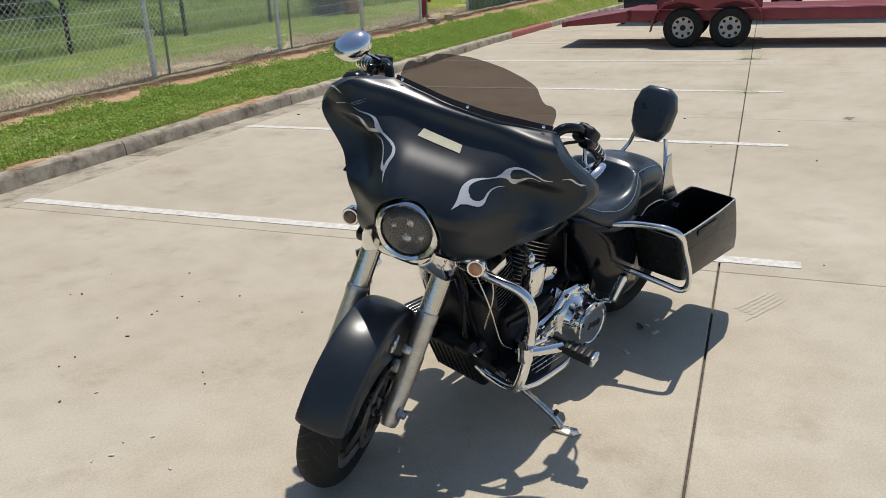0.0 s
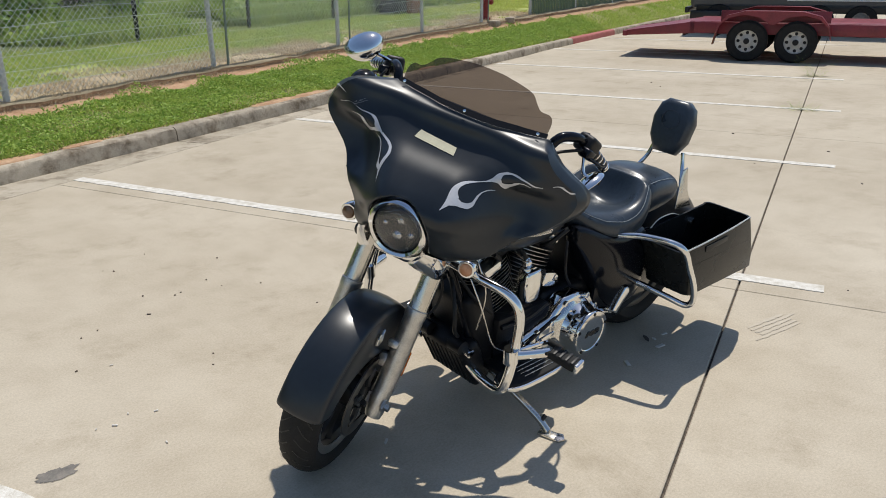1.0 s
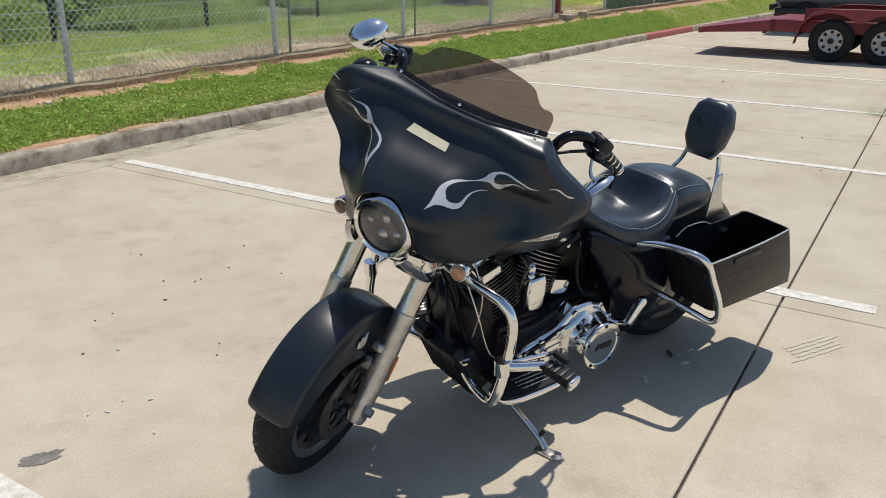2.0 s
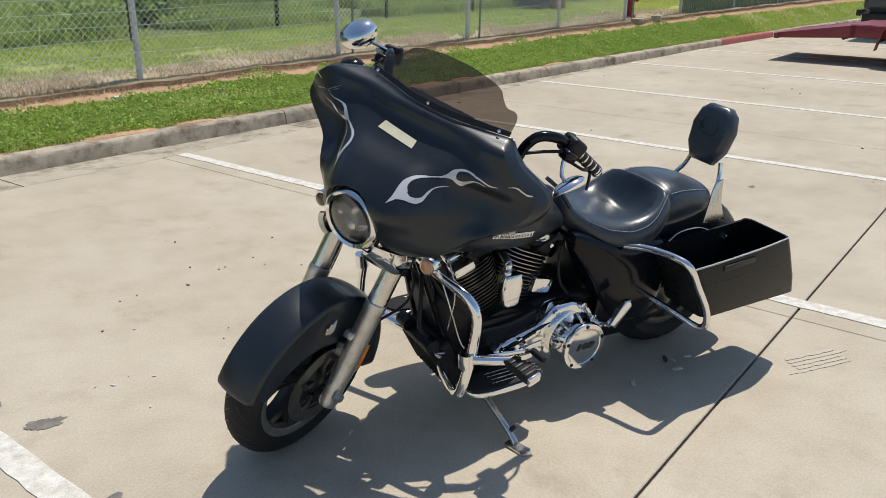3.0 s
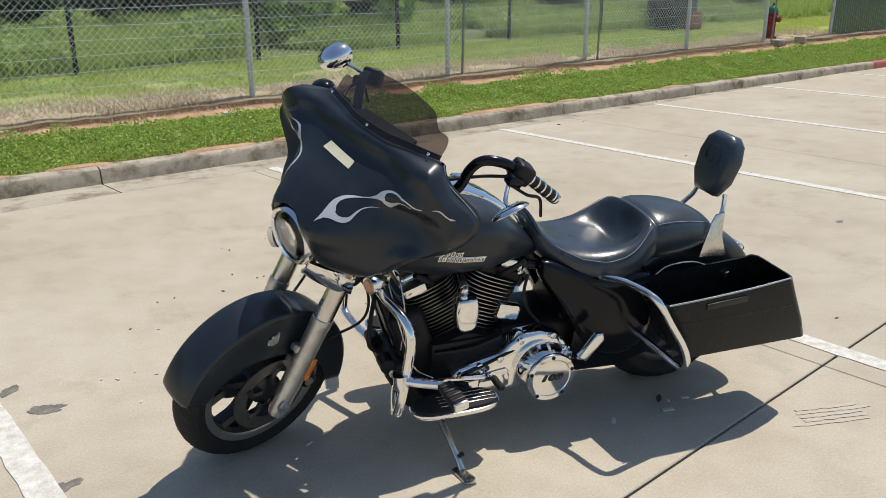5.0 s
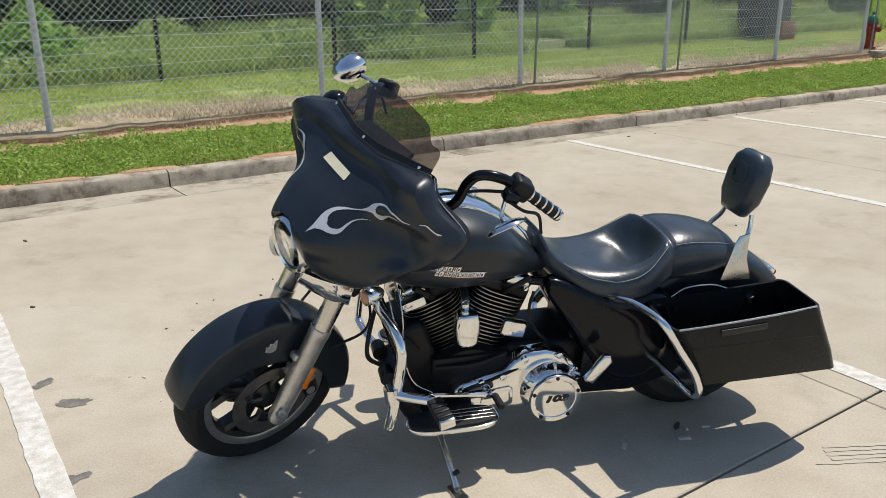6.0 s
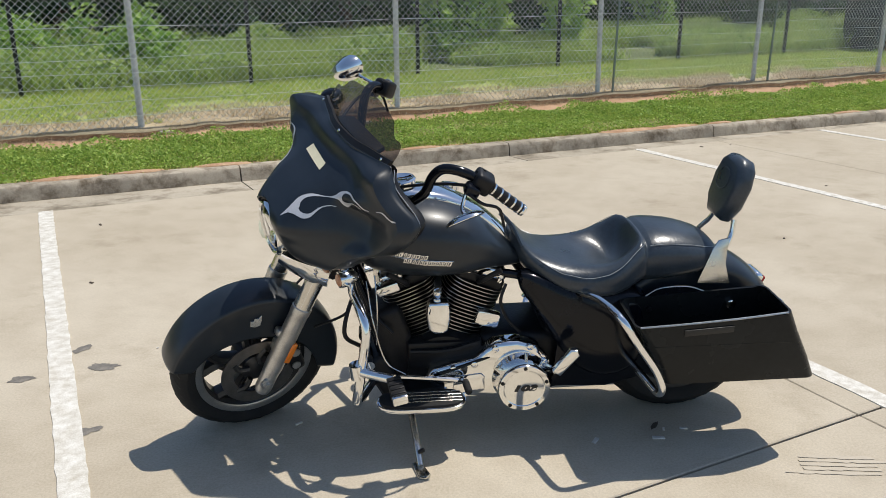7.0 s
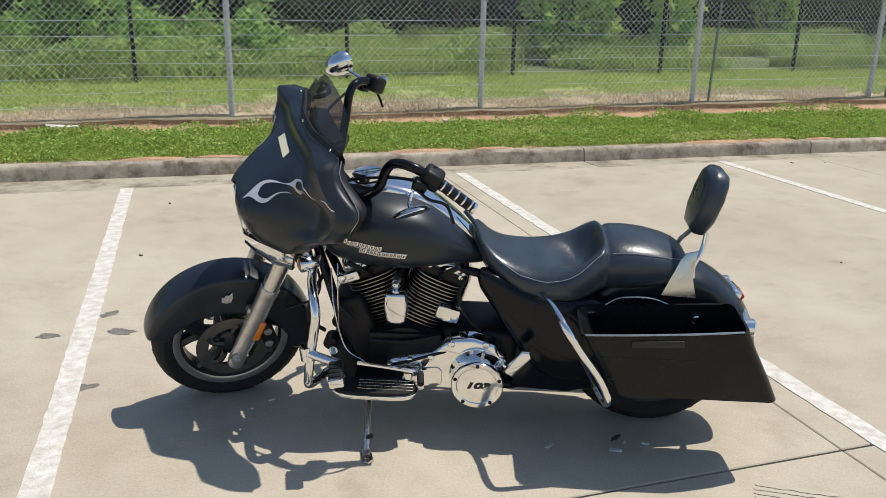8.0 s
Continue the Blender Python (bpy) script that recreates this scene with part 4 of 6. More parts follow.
# windshield of smoked acrylic
def windshield():
    bm = bmesh.new()
    nu, nv = 80, 10
    reach = (0.0, 0.15, 0.25, 0.37, 0.48, 0.57, 0.66, 0.75, 0.82, 0.88, 0.92)
    tall = (0.133, 0.131, 0.126, 0.118, 0.105, 0.082, 0.065, 0.062, 0.049, 0.026, 0.006)
    knots = smooth_path([(a, h, 0) for a, h in zip(reach, tall)], 5)
    grid = []
    for j in range(nv + 1):
        v = j / nv
        line = []
        for i in range(nu + 1):
            u = 0.92 * (-1 + 2 * i / nu)
            a = abs(u)
            base = fairing_at(7.9, u * 0.97) + Vector((0.014, 0, 0.004))
            h = float(np.interp(a, [q.x for q in knots], [q.y for q in knots]))
            line.append(bm.verts.new(base + Vector((0.72 * h * v + 0.007 * a * v - 0.012 * v * (1 - v), 0.07 * u * min(1.0, h / 0.1) * v, h * v * 0.94))))
        grid.append(line)
    for j in range(nv):
        for i in range(nu):
            bm.faces.new((grid[j][i], grid[j][i + 1], grid[j + 1][i + 1], grid[j + 1][i]))
    ob = fp("windshield", bm, M_SCREEN, None, "low smoked acrylic windshield")
    ob.visible_shadow = False
    strip = bmesh.new()
    rings = []
    for i in range(nu + 1):
        u = 0.955 * (-1 + 2 * i / nu)
        base = fairing_at(7.9, u * 0.97)
        rings.append([base + Vector(o) for o in ((-0.006, 0, 0.000), (0.008, 0, -0.006), (0.020, 0, 0.014), (0.010, 0, 0.019))])
    loft(strip, rings)
    fp("rubber_trim", strip, M_BLACK, ob, "black rubber strip")
    for u in (-0.86, 0.0, 0.86):
        fp("trim_screw", lathe([(0.0055, 0), (0.005, 0.003), (0, 0.004)], fairing_at(7.9, u * 0.97) + Vector((-0.004, 0, 0.016)), (-1, 0, 0.4), 12), M_CHROME, ob)
    return ob


windshield()
# dash hood between the screen and the gauges
fp("dash_hood", prism([(-0.385, -0.20), (-0.385, 0.10), (-0.32, 0.07), (-0.32, -0.17)], 1.140, 1.160, 0.006, axis="z"), M_BLACK)

# headlight
HL = Vector((-0.670, -0.036, 0.856))
fwd = Vector((-1, 0, -0.06)).normalized()
head = fp("headlight", lathe([(0.070, -0.07), (0.096, -0.06), (0.101, -0.014), (0.097, 0.004), (0.089, 0.011), (0.081, 0.006), (0.078, -0.004), (0.077, -0.02), (0.068, -0.066)], HL, fwd, 56, closed=True), M_CHROME, None, "chrome-ringed round headlight")
fp("bezel_gap", lathe([(0.104, -0.06), (0.109, -0.024), (0.102, -0.018)], HL, fwd, 48), M_BLACK, head)
fp("reflector_bowl", lathe([(0.078, -0.012), (0.070, -0.028), (0.05, -0.05), (0.0, -0.056)], HL, fwd, 40), mat("headlight_bowl", (0.030, 0.030, 0.033), 0.25, 0.2), head)
# four bulging lenses, each in a dark cup with bright reflector steps at its side
for y, z, r in ((-0.004, 0.022, 0.020), (-0.002, -0.024, 0.021), (0.041, 0.000, 0.014), (-0.041, -0.010, 0.014)):
    c = HL + Vector((0, y, z))
    pj = fp("projector", lathe([(r, -0.05), (r, -0.030), (r * 0.92, -0.022), (r * 0.7, -0.014), (r * 0.4, -0.009), (0, -0.007)], c, fwd, 18), M_PROJECTOR, head, "bright glassy projector lens")
    fp("cup", lathe([(r * 1.02, -0.05), (r * 1.02, -0.028), (r * 1.18, -0.026), (r * 1.22, -0.05)], c, fwd, 18), M_BLACK, pj)
for y, z in ((0.034, 0.020), (0.043, 0.017), (-0.036, 0.012), (-0.048, 0.010), (-0.046, -0.030), (0.046, -0.018)):
    fp("reflector_step", rbox(HL + Vector((0.030, y, z)), (0.014, 0.007, 0.012), 0.002, (12 * (y > 0) - 6, 10, 0)), M_CHROME, head)
_l = fp("lens", lathe([(0.079, -0.004), (0.070, 0.006), (0.045, 0.014), (0.0, 0.018)], HL, fwd, 40), M_LENS, head, "clear lens")
_l.visible_shadow = False

# chrome nacelle panels under the headlight
def nacelle():
    bm = prism([(-0.112, 0.045), (-0.116, 0.0), (-0.105, -0.032), (-0.05, -0.042), (0.05, -0.042), (0.105, -0.032), (0.116, 0.0), (0.112, 0.045)], -0.02, 0.02, 0.012, segs=3, axis="x")
    for v in bm.verts:
        v.co.x += 1.1 * v.co.y ** 2
    bmesh.ops.transform(bm, matrix=pose(-0.548, 0, 0.728, 0, 16, 0), verts=bm.verts)
    ob = fp("nacelle", bm, M_CHROME, None, "polished chrome headlight nacelle")
    return ob


nacelle()


def nacelle_side(sy):
    """Chrome panel sweeping from beside the headlight back to the fork cover."""
    c = -0.022
    up = [Vector((-0.672, 0.118, 0.815)), Vector((-0.632, 0.145, 0.793)), Vector((-0.575, 0.160, 0.762)), Vector((-0.515, 0.160, 0.740))]
    lo = [Vector((-0.677, 0.083, 0.760)), Vector((-0.640, 0.118, 0.728)), Vector((-0.585, 0.150, 0.690)), Vector((-0.532, 0.158, 0.660))]
    rings = []
    for a, b in zip(smooth_path(up, 5), smooth_path(lo, 5)):
        m = (a + b) / 2 + Vector((-0.006, 0.007, 0))
        ring = [a, a.lerp(m, 0.5) + Vector((-0.002, 0.003, 0)), m, b.lerp(m, 0.5) + Vector((-0.002, 0.003, 0)), b]
        ring += [p + Vector((0.012, -0.012, 0)) for p in reversed(ring)]
        rings.append([Vector((p.x, c + p.y * sy * (1.0 if sy < 0 else 0.88), p.z)) for p in ring])
    fp("nacelle_side", loft(bmesh.new(), rings), M_CHROME, None, "polished chrome nacelle side panel")


nacelle_side(-1)
nacelle_side(1)


def signal(sy):
    c = Vector((-0.508, -0.238, 0.724)) if sy < 0 else Vector((-0.535, 0.190, 0.757))
    h = fp("turn_signal", lathe([(0.010, 0.065), (0.020, 0.055), (0.028, 0.03), (0.030, 0.0), (0.028, -0.004), (0.023, -0.004)], c, (1, 0, 0), 24), M_CHROME, None, "round chrome turn signal")
    fp("signal_lens", lathe([(0.024, 0.0), (0.021, -0.008), (0.012, -0.012), (0, -0.014)], c, (1, 0, 0), 20), M_BULB if sy < 0 else M_SMOKE, h, "amber-tinted clear signal lens" if sy < 0 else "smoked signal lens")
    fp("signal_stalk", tube([c + Vector((0.035, 0, 0)), c + Vector((0.03, -0.05 * sy, 0)), c + Vector((0.0, -0.10 * sy, 0.01))], 0.011, 8, 4), M_CHROME, h)


signal(-1)
signal(1)
pod = fp("gauge_pod", lathe([(0.0, -0.03), (0.040, -0.028), (0.044, -0.008), (0.040, 0.008), (0.026, 0.020), (0, 0.024)], (-0.290, 0.350, 1.108), (-0.25, 0.2, 1), 28), M_GLOSS, None, "domed black pod behind the fairing wing")
fp("pod_ring", lathe([(0.043, -0.012), (0.0465, -0.010), (0.0465, -0.002), (0.043, 0.0)], (-0.290, 0.350, 1.108), (-0.25, 0.2, 1), 28), M_CHROME, pod)

# ---- handlebar, grips, controls, mirrors ----
def bar(sy):
    pts = [(-0.30, 0.0, 0.93), (-0.285, 0.10 * sy, 0.93), (-0.27, 0.20 * sy, 0.945), (-0.235, 0.285 * sy, 1.02), (-0.215, 0.31 * sy, 1.10), (-0.19, 0.335 * sy, 1.135), (-0.145, 0.375 * sy, 1.135), (-0.09, 0.405 * sy, 1.105)]
    if sy > 0:
        pts = [(x + 0.02 * (abs(y) > 0.15), y * (0.85 if abs(y) > 0.25 else 0.93), z) for x, y, z in pts]
    b = fp("handlebar", tube(pts, 0.0165, 14, 6), M_GLOSS, None, "black mini-ape handlebar")
    a, e = Vector(pts[-1]), (Vector((0.035, -0.468, 1.005)) if sy < 0 else Vector((-0.005, 0.45, 1.068)))
    d = (e - a).normalized()
    L = (e - a).length
    g = fp("grip", lathe([(0.0195, 0.035), (0.0195, L - 0.012), (0.016, L)], a, d, 20), M_BLACK, None, "black rubber grip with chrome rings")
    for k in range(5):
        h = 0.045 + (L - 0.06) * k / 4
        fp("grip_ring", lathe([(0.019, h - 0.004), (0.0212, h - 0.003), (0.0212, h + 0.003), (0.019, h + 0.004)], a, d, 20), M_CHROME, g)
    fp("grip_end", lathe([(0.019, L - 0.004), (0.021, L), (0.019, L + 0.008), (0, L + 0.010)], a, d, 20), M_CHROME, g)
    sw = fp("switch_housing", rbox(a + d * 0.002, (0.068, 0.070, 0.064), 0.014, (0, 30, 28 * sy), segs=3), M_BLACK, None, "black switch housing")
    for k in range(3):
        fp("switch_button", rbox(a + Vector((0.012 * k - 0.012, -0.01 * sy, 0.032)), (0.009, 0.012, 0.008), 0.002, (0, 30, 0)), M_ALLOY if k % 2 else M_BLACK, sw)
    lv = fp("lever_perch", rbox(a + Vector((-0.045, 0.015 * sy, -0.012)), (0.05, 0.045, 0.036), 0.010, (0, 25, 25 * sy), segs=3), M_GLOSS, None, "gloss black lever perch")
    q = a + Vector((-0.06, 0.03 * sy, -0.02))
    fp("lever", tube([q, q + Vector((0.03, 0.035 * sy, -0.02)), q + Vector((0.085, 0.045 * sy, -0.045)), q + Vector((0.115, 0.045 * sy, -0.12))], 0.0052, 8, 5), M_GLOSS, lv)
    return a


ga = bar(-1)
gb = bar(1)


def mirror(M, stem, label):
    """A teardrop shell with glass on its local +z side."""
    bm = bmesh.new()
    rings = []
    for h, k in ((-0.047, 0.12), (-0.043, 0.42), (-0.032, 0.72), (-0.014, 0.93), (0.002, 1.0), (0.006, 0.97)):
        rings.append([Vector((0.086 * k * math.cos(a) * (1 - 0.12 * math.sin(a)), 0.050 * k * math.sin(a) * (1 + 0.16 * math.cos(a)), h)) for a in (2 * math.pi * i / 32 for i in range(32))])
    loft(bm, rings)
    bmesh.ops.transform(bm, matrix=M, verts=bm.verts)
    mir = fp("mirror", bm, M_CHROME, None, label)
    g = bmesh.new()
    g.faces.new([g.verts.new((0.080 * math.cos(a) * (1 - 0.12 * math.sin(a)), 0.046 * math.sin(a) * (1 + 0.16 * math.cos(a)), 0.0075)) for a in (2 * math.pi * i / 32 for i in range(32))])
    bmesh.ops.transform(g, matrix=M, verts=g.verts)
    fp("mirror_glass", g, M_MIRROR, mir, "mirror glass", smooth=False)
    fp("mirror_stem", tube(stem, 0.0065, 8, 6), M_CHROME, mir)


def frame_of(c, long, out):
    """A pose at c with x along long and z along out."""
    z = Vector(out).normalized()
    x = (Vector(long) - z * z.dot(Vector(long))).normalized()
    return Matrix.Translation(c) @ Matrix((x, z.cross(x), z)).transposed().to_4x4()


mirror(frame_of((-0.185, 0.42, 1.174), (0.45, -0.72, 0.48), (0.8, 0.45, 0.15)) @ Matrix.Diagonal((0.80, 0.92, 1.5, 1)), [gb + Vector((-0.03, 0.0, 0.02)), gb + Vector((-0.06, 0.0, 0.035)), (-0.20, 0.425, 1.175)], "oval chrome mirror standing above the fairing")
mirror(frame_of((-0.178, -0.468, 1.021), (0.95, 0.05, 0.31), (0.10, -0.685, -0.713)) @ Matrix.Diagonal((0.80, 0.9, 0.45, 1)), [ga + Vector((-0.06, -0.01, -0.01)), ga + Vector((-0.085, -0.03, -0.06)), (-0.178, -0.462, 1.032)], "oval chrome mirror hanging below the clutch perch")

for k, pts in enumerate(([ga + Vector((-0.06, 0.0, 0.0)), (-0.20, -0.33, 1.08), (-0.30, -0.24, 1.04), (-0.36, -0.12, 0.95)], [gb + Vector((-0.06, 0, 0)), (-0.20, 0.33, 1.08), (-0.30, 0.24, 1.04), (-0.36, 0.12, 0.95)])):
    fp("control_cable", tube(pts, 0.0055, 8, 6), M_BLACK, None, "black control cable")
fp("brake_hose", tube([(-0.47, -0.10, 0.70), (-0.43, -0.15, 0.60), (-0.45, -0.16, 0.50), (-0.56, -0.12, 0.44)], 0.005, 8, 6), M_BLACK, None, "black brake hose")
fp("brake_hose", tube([(-0.47, 0.10, 0.70), (-0.43, 0.15, 0.60), (-0.45, 0.16, 0.50), (-0.56, 0.12, 0.44)], 0.005, 8, 6), M_BLACK, None, "black brake hose")
fp("lower_triple_clamp", rbox((-0.485, 0, 0.70), (0.07, 0.34, 0.045), 0.012, (0, -26, 0)), M_ENGINE)


def bp(name, bm, material, parent=None, label="", smooth=True, sub=0):
    return part(name, bm, material, parent or bike, label, smooth, None, sub)


# ---- fuel tank ----
TANK = ((-0.37, 0.07, 0.70, 0.84), (-0.33, 0.155, 0.665, 0.885), (-0.24, 0.215, 0.650, 0.925), (-0.13, 0.230, 0.640, 0.930), (0.0, 0.215, 0.640, 0.900), (0.10, 0.172, 0.660, 0.830), (0.18, 0.105, 0.650, 0.742), (0.25, 0.045, 0.645, 0.690))
bm = loft(bmesh.new(), [ring_xz(x, w, a, b, 28, 2.5) for x, w, a, b in TANK])
tank = bp("fuel_tank", bm, M_SATIN, None, "satin black fuel tank", sub=2)


def tank_top(x):
    return float(np.interp(x, [t[0] for t in TANK], [t[3] for t in TANK]))


rings = []
for x, w in ((-0.30, 0.03), (-0.27, 0.062), (-0.18, 0.072), (-0.05, 0.068), (0.08, 0.058), (0.17, 0.045), (0.22, 0.028)):
    rings.append(ring_xz(x, w, tank_top(x) - 0.035, tank_top(x) + 0.028, 16, 3.0))
cons = bp("tank_console", loft(bmesh.new(), rings), M_CHROME, None, "chrome tank console", sub=1)
bp("gauge_bezel", lathe([(0.055, 0), (0.055, 0.02), (0.050, 0.026), (0.044, 0.022)], (-0.20, 0, 0.948), (-0.10, 0, 1), 32), M_CHROME, cons)
bp("gauge_face", lathe([(0.046, 0.0), (0.046, 0.019), (0, 0.019)], (-0.20, 0, 0.948), (-0.10, 0, 1), 32), mat("gauge_face", (0.35, 0.36, 0.36), 0.2), cons, "pale gauge face")
bp("fuel_cap", lathe([(0.035, 0), (0.035, 0.02), (0.028, 0.026), (0, 0.028)], (-0.02, 0.09, 0.895), (0.1, 0.25, 1), 24), M_CHROME, tank)
bp("tank_strap", tube([(0.15, -0.02, 0.84), (0.19, -0.05, 0.80), (0.22, -0.09, 0.74)], 0.008, 6, 4), M_LEATHER, tank)

# emblem: two rows of plain slanted bars on each tank side
def tank_side(x, z):
    """Half width of the tank at x and height z."""
    k = [t[0] for t in TANK]
    w, z0, z1 = (float(np.interp(x, k, [t[i] for t in TANK])) for i in (1, 2, 3))
    q = min(0.98, abs((z - (z0 + z1) / 2) / ((z1 - z0) / 2)))
    return w * (1 - q ** 2.5) ** 0.4 * 0.988


for sy in (-1, 1):
    em = bp("tank_emblem", tube([(x, (tank_side(x, 0.762 - (x + 0.15) * 0.13) + 0.001) * sy, 0.762 - (x + 0.15) * 0.13) for x in (-0.285, -0.235, -0.18, -0.12, -0.07, -0.035)], 0.0018, 6, 2), M_EMBLEM, tank, "two-row chrome emblem")
    r2 = random.Random(4)
    for x0, x1, dz in ((-0.27, -0.13, 0.0105), (-0.205, -0.05, -0.0105)):
        x = x0
        while x < x1:
            w = r2.choice((0.011, 0.013, 0.016))
            h = 0.012 if x == x0 else r2.choice((0.0066, 0.0074, 0.0080))
            zc = 0.762 + dz - (x + 0.15) * 0.13
            y = tank_side(x + w / 2, zc) * sy
            b = prism([(x, zc - 0.0078), (x + w * 0.88, zc - 0.0078), (x + w * 0.88 + 0.006, zc + h), (x + 0.006, zc + h)], y - 0.0035, y + 0.0035, 0.0012)
            bp("emblem_bar", b, M_EMBLEM, em)
            c0, c1 = x + 0.0045 + w * 0.22, x + 0.0015 + w * 0.22
            k = w * r2.choice((0.24, 0.34))
            b = prism([(c1, zc - 0.0046), (c1 + k, zc - 0.0046), (c0 + k, zc + 0.0042), (c0, zc + 0.0042)], y + sy * 0.0030, y + sy * 0.0040, 0.0)
            bp("emblem_gap", b, M_DARKTEXT, em)
            x += w + 0.0006

# ---- seat ----
def seat_ring(x, w, z0, z1, dip):
    out = []
    n = 28
    for i in range(n):
        a = 2 * math.pi * i / n
        c, s = math.cos(a), math.sin(a)
        y = w * math.copysign(abs(c) ** 0.8, c)
        z = (z0 + z1) / 2 + (z1 - z0) / 2 * math.copysign(abs(s) ** 0.75, s)
        if s > 0.3:
            z -= dip * max(0.0, 1 - (y / (w * 0.72)) ** 2) ** 0.8
        out.append((x, y, z))
    return out


SEAT = ((0.180, 0.034, 0.735, 0.792, 0), (0.197, 0.066, 0.69, 0.800, 0), (0.230, 0.102, 0.640, 0.755, 0.0), (0.28, 0.145, 0.605, 0.712, 0.0), (0.35, 0.185, 0.575, 0.692, 0.006), (0.44, 0.208, 0.55, 0.690, 0.02), (0.52, 0.212, 0.545, 0.710, 0.060), (0.565, 0.207, 0.55, 0.738, 0.108), (0.60, 0.195, 0.56, 0.766, 0.118), (0.632, 0.180, 0.575, 0.790, 0.075), (0.648, 0.170, 0.58, 0.784, 0.012), (0.658, 0.160, 0.59, 0.762, 0.0), (0.67, 0.166, 0.585, 0.776, 0.0), (0.73, 0.165, 0.585, 0.780, 0.0), (0.81, 0.160, 0.595, 0.770, 0.0), (0.88, 0.148, 0.61, 0.750, 0.0), (0.93, 0.12, 0.625, 0.732, 0.0), (0.955, 0.08, 0.645, 0.70, 0.0))
seat = bp("seat", loft(bmesh.new(), [seat_ring(*r) for r in SEAT]), M_LEATHER, None, "black leather two-up seat with stitched seams", sub=2)


def seat_side(x, f, out=0.0012):
    k = [r[0] for r in SEAT]
    w, z0, z1 = (float(np.interp(x, k, [r[i] for r in SEAT])) for i in (1, 2, 3))
    s = math.sin(f)
    return w * math.cos(f) ** 0.8 + out, (z0 + z1) / 2 + (z1 - z0) / 2 * math.copysign(abs(s) ** 0.75, s) + out


for sy in (-1, 1):
    pts = []
    for i in range(15):
        x = 0.27 + 0.37 * i / 14
        y, z = seat_side(x, 0.62 - 0.25 * math.sin(math.pi * i / 14))
        pts.append((x, y * sy, z))
    bp("seam", tube(pts, 0.0011, 5, 2), M_THREAD, seat, "pale stitched seam")
    pts = []
    for i in range(13):
        x = 0.67 + 0.25 * i / 12
        y, z = seat_side(x, 0.66)
        pts.append((x, y * sy, z))
    bp("seam", tube(pts, 0.0011, 5, 2), M_THREAD, seat, "pale stitched seam")

# ---- passenger backrest ----
back = bp("backrest_pad", bmesh.new(), M_LEATHER, None, "black padded passenger backrest")
prof = [(-0.055, -0.125), (0.055, -0.125), (0.095, -0.06), (0.105, 0.03), (0.085, 0.095), (0.05, 0.122), (-0.05, 0.122), (-0.085, 0.095), (-0.105, 0.03), (-0.095, -0.06)]
bm = prism(prof, -0.038, 0.034, 0.026, segs=5, axis="x")
for v in bm.verts:
    if v.co.x < -0.03:
        v.co.x -= 0.012 * max(0, 1 - (v.co.y / 0.09) ** 2) * max(0, 1 - (v.co.z / 0.12) ** 2)
bmesh.ops.transform(bm, matrix=pose(1.0, 0, 0.908, 0, 14, 0) @ Matrix.Scale(0.94, 4), verts=bm.verts)
bm.to_mesh(back.data)
bm.free()
back.data.polygons.foreach_set("use_smooth", [True] * len(back.data.polygons))
back.data.set_sharp_from_angle(angle=radians(50))
shield = smooth_path([(-0.028, 0.030, 0), (0.028, 0.030, 0), (0.045, -0.012, 0), (0.030, -0.038, 0), (0.0, -0.048, 0), (-0.030, -0.038, 0), (-0.045, -0.012, 0)], 4, True)
PAD = pose(1.0, 0, 0.908, 0, 14, 0) @ Matrix.Scale(0.94, 4)
bm = tube([PAD @ Vector((-0.036 - 0.012 * max(0, 1 - (p.x / 0.09) ** 2) * max(0, 1 - ((p.y + 0.035) / 0.12) ** 2), p.x, p.y + 0.035)) for p in shield + shield[:1]], 0.0018, 6, 0)
bp("embossed_shield", bm, M_LEATHER, back)
for sy in (-1, 1):
    st = bp("backrest_strut", tube([(0.995, 0.075 * sy, 0.81), (0.985, 0.09 * sy, 0.755), (0.955, 0.115 * sy, 0.70), (0.955, 0.125 * sy, 0.66)], 0.0095, 10, 5), M_CHROME, None, "chrome backrest strut")
    if sy > 0:
        continue
    pl = prism([(0.845, 0.612), (0.965, 0.606), (0.949, 0.675), (0.954, 0.724), (0.962, 0.764), (0.922, 0.756), (0.902, 0.729)], 0.172 * sy - 0.003, 0.172 * sy + 0.003, 0.001)
    for v in pl.verts:
        v.co.y += (v.co.z - 0.61) * 0.28
    bp("side_plate", pl, M_DULLCHROME, st, "chrome sissy bar side plate")

# ---- rear fender, side covers, tail ----
rf = bp("rear_fender", channel(HUB_R, 0.385, 0.125, 0.215, radians(4), radians(178), 40, 0.0, 0.004, 0.72), M_SATIN, None, "satin black rear fender", sub=1)
for sy in (-1, 1):
    sc = loft(bmesh.new(), [ring_xz(x, w, a, b, 22, 3.2, 0.12 * sy) for x, w, a, b in ((0.20, 0.03, 0.60, 0.67), (0.27, 0.055, 0.52, 0.655), (0.35, 0.080, 0.36, 0.63), (0.44, 0.092, 0.25, 0.605), (0.54, 0.096, 0.22, 0.595), (0.63, 0.090, 0.24, 0.59), (0.69, 0.06, 0.30, 0.57))])
    bp("side_cover", sc, M_GLOSS, None, "gloss black side cover", sub=1)
    bp("swingarm_cover", prism([(0.34, 0.20), (0.36, 0.50), (0.50, 0.56), (0.66, 0.57), (0.80, 0.52), (0.80, 0.33), (0.72, 0.235), (0.55, 0.19)], 0.150 * sy, 0.172 * sy, 0.008), M_GLOSS, None, "gloss black panel beside the rear wheel")
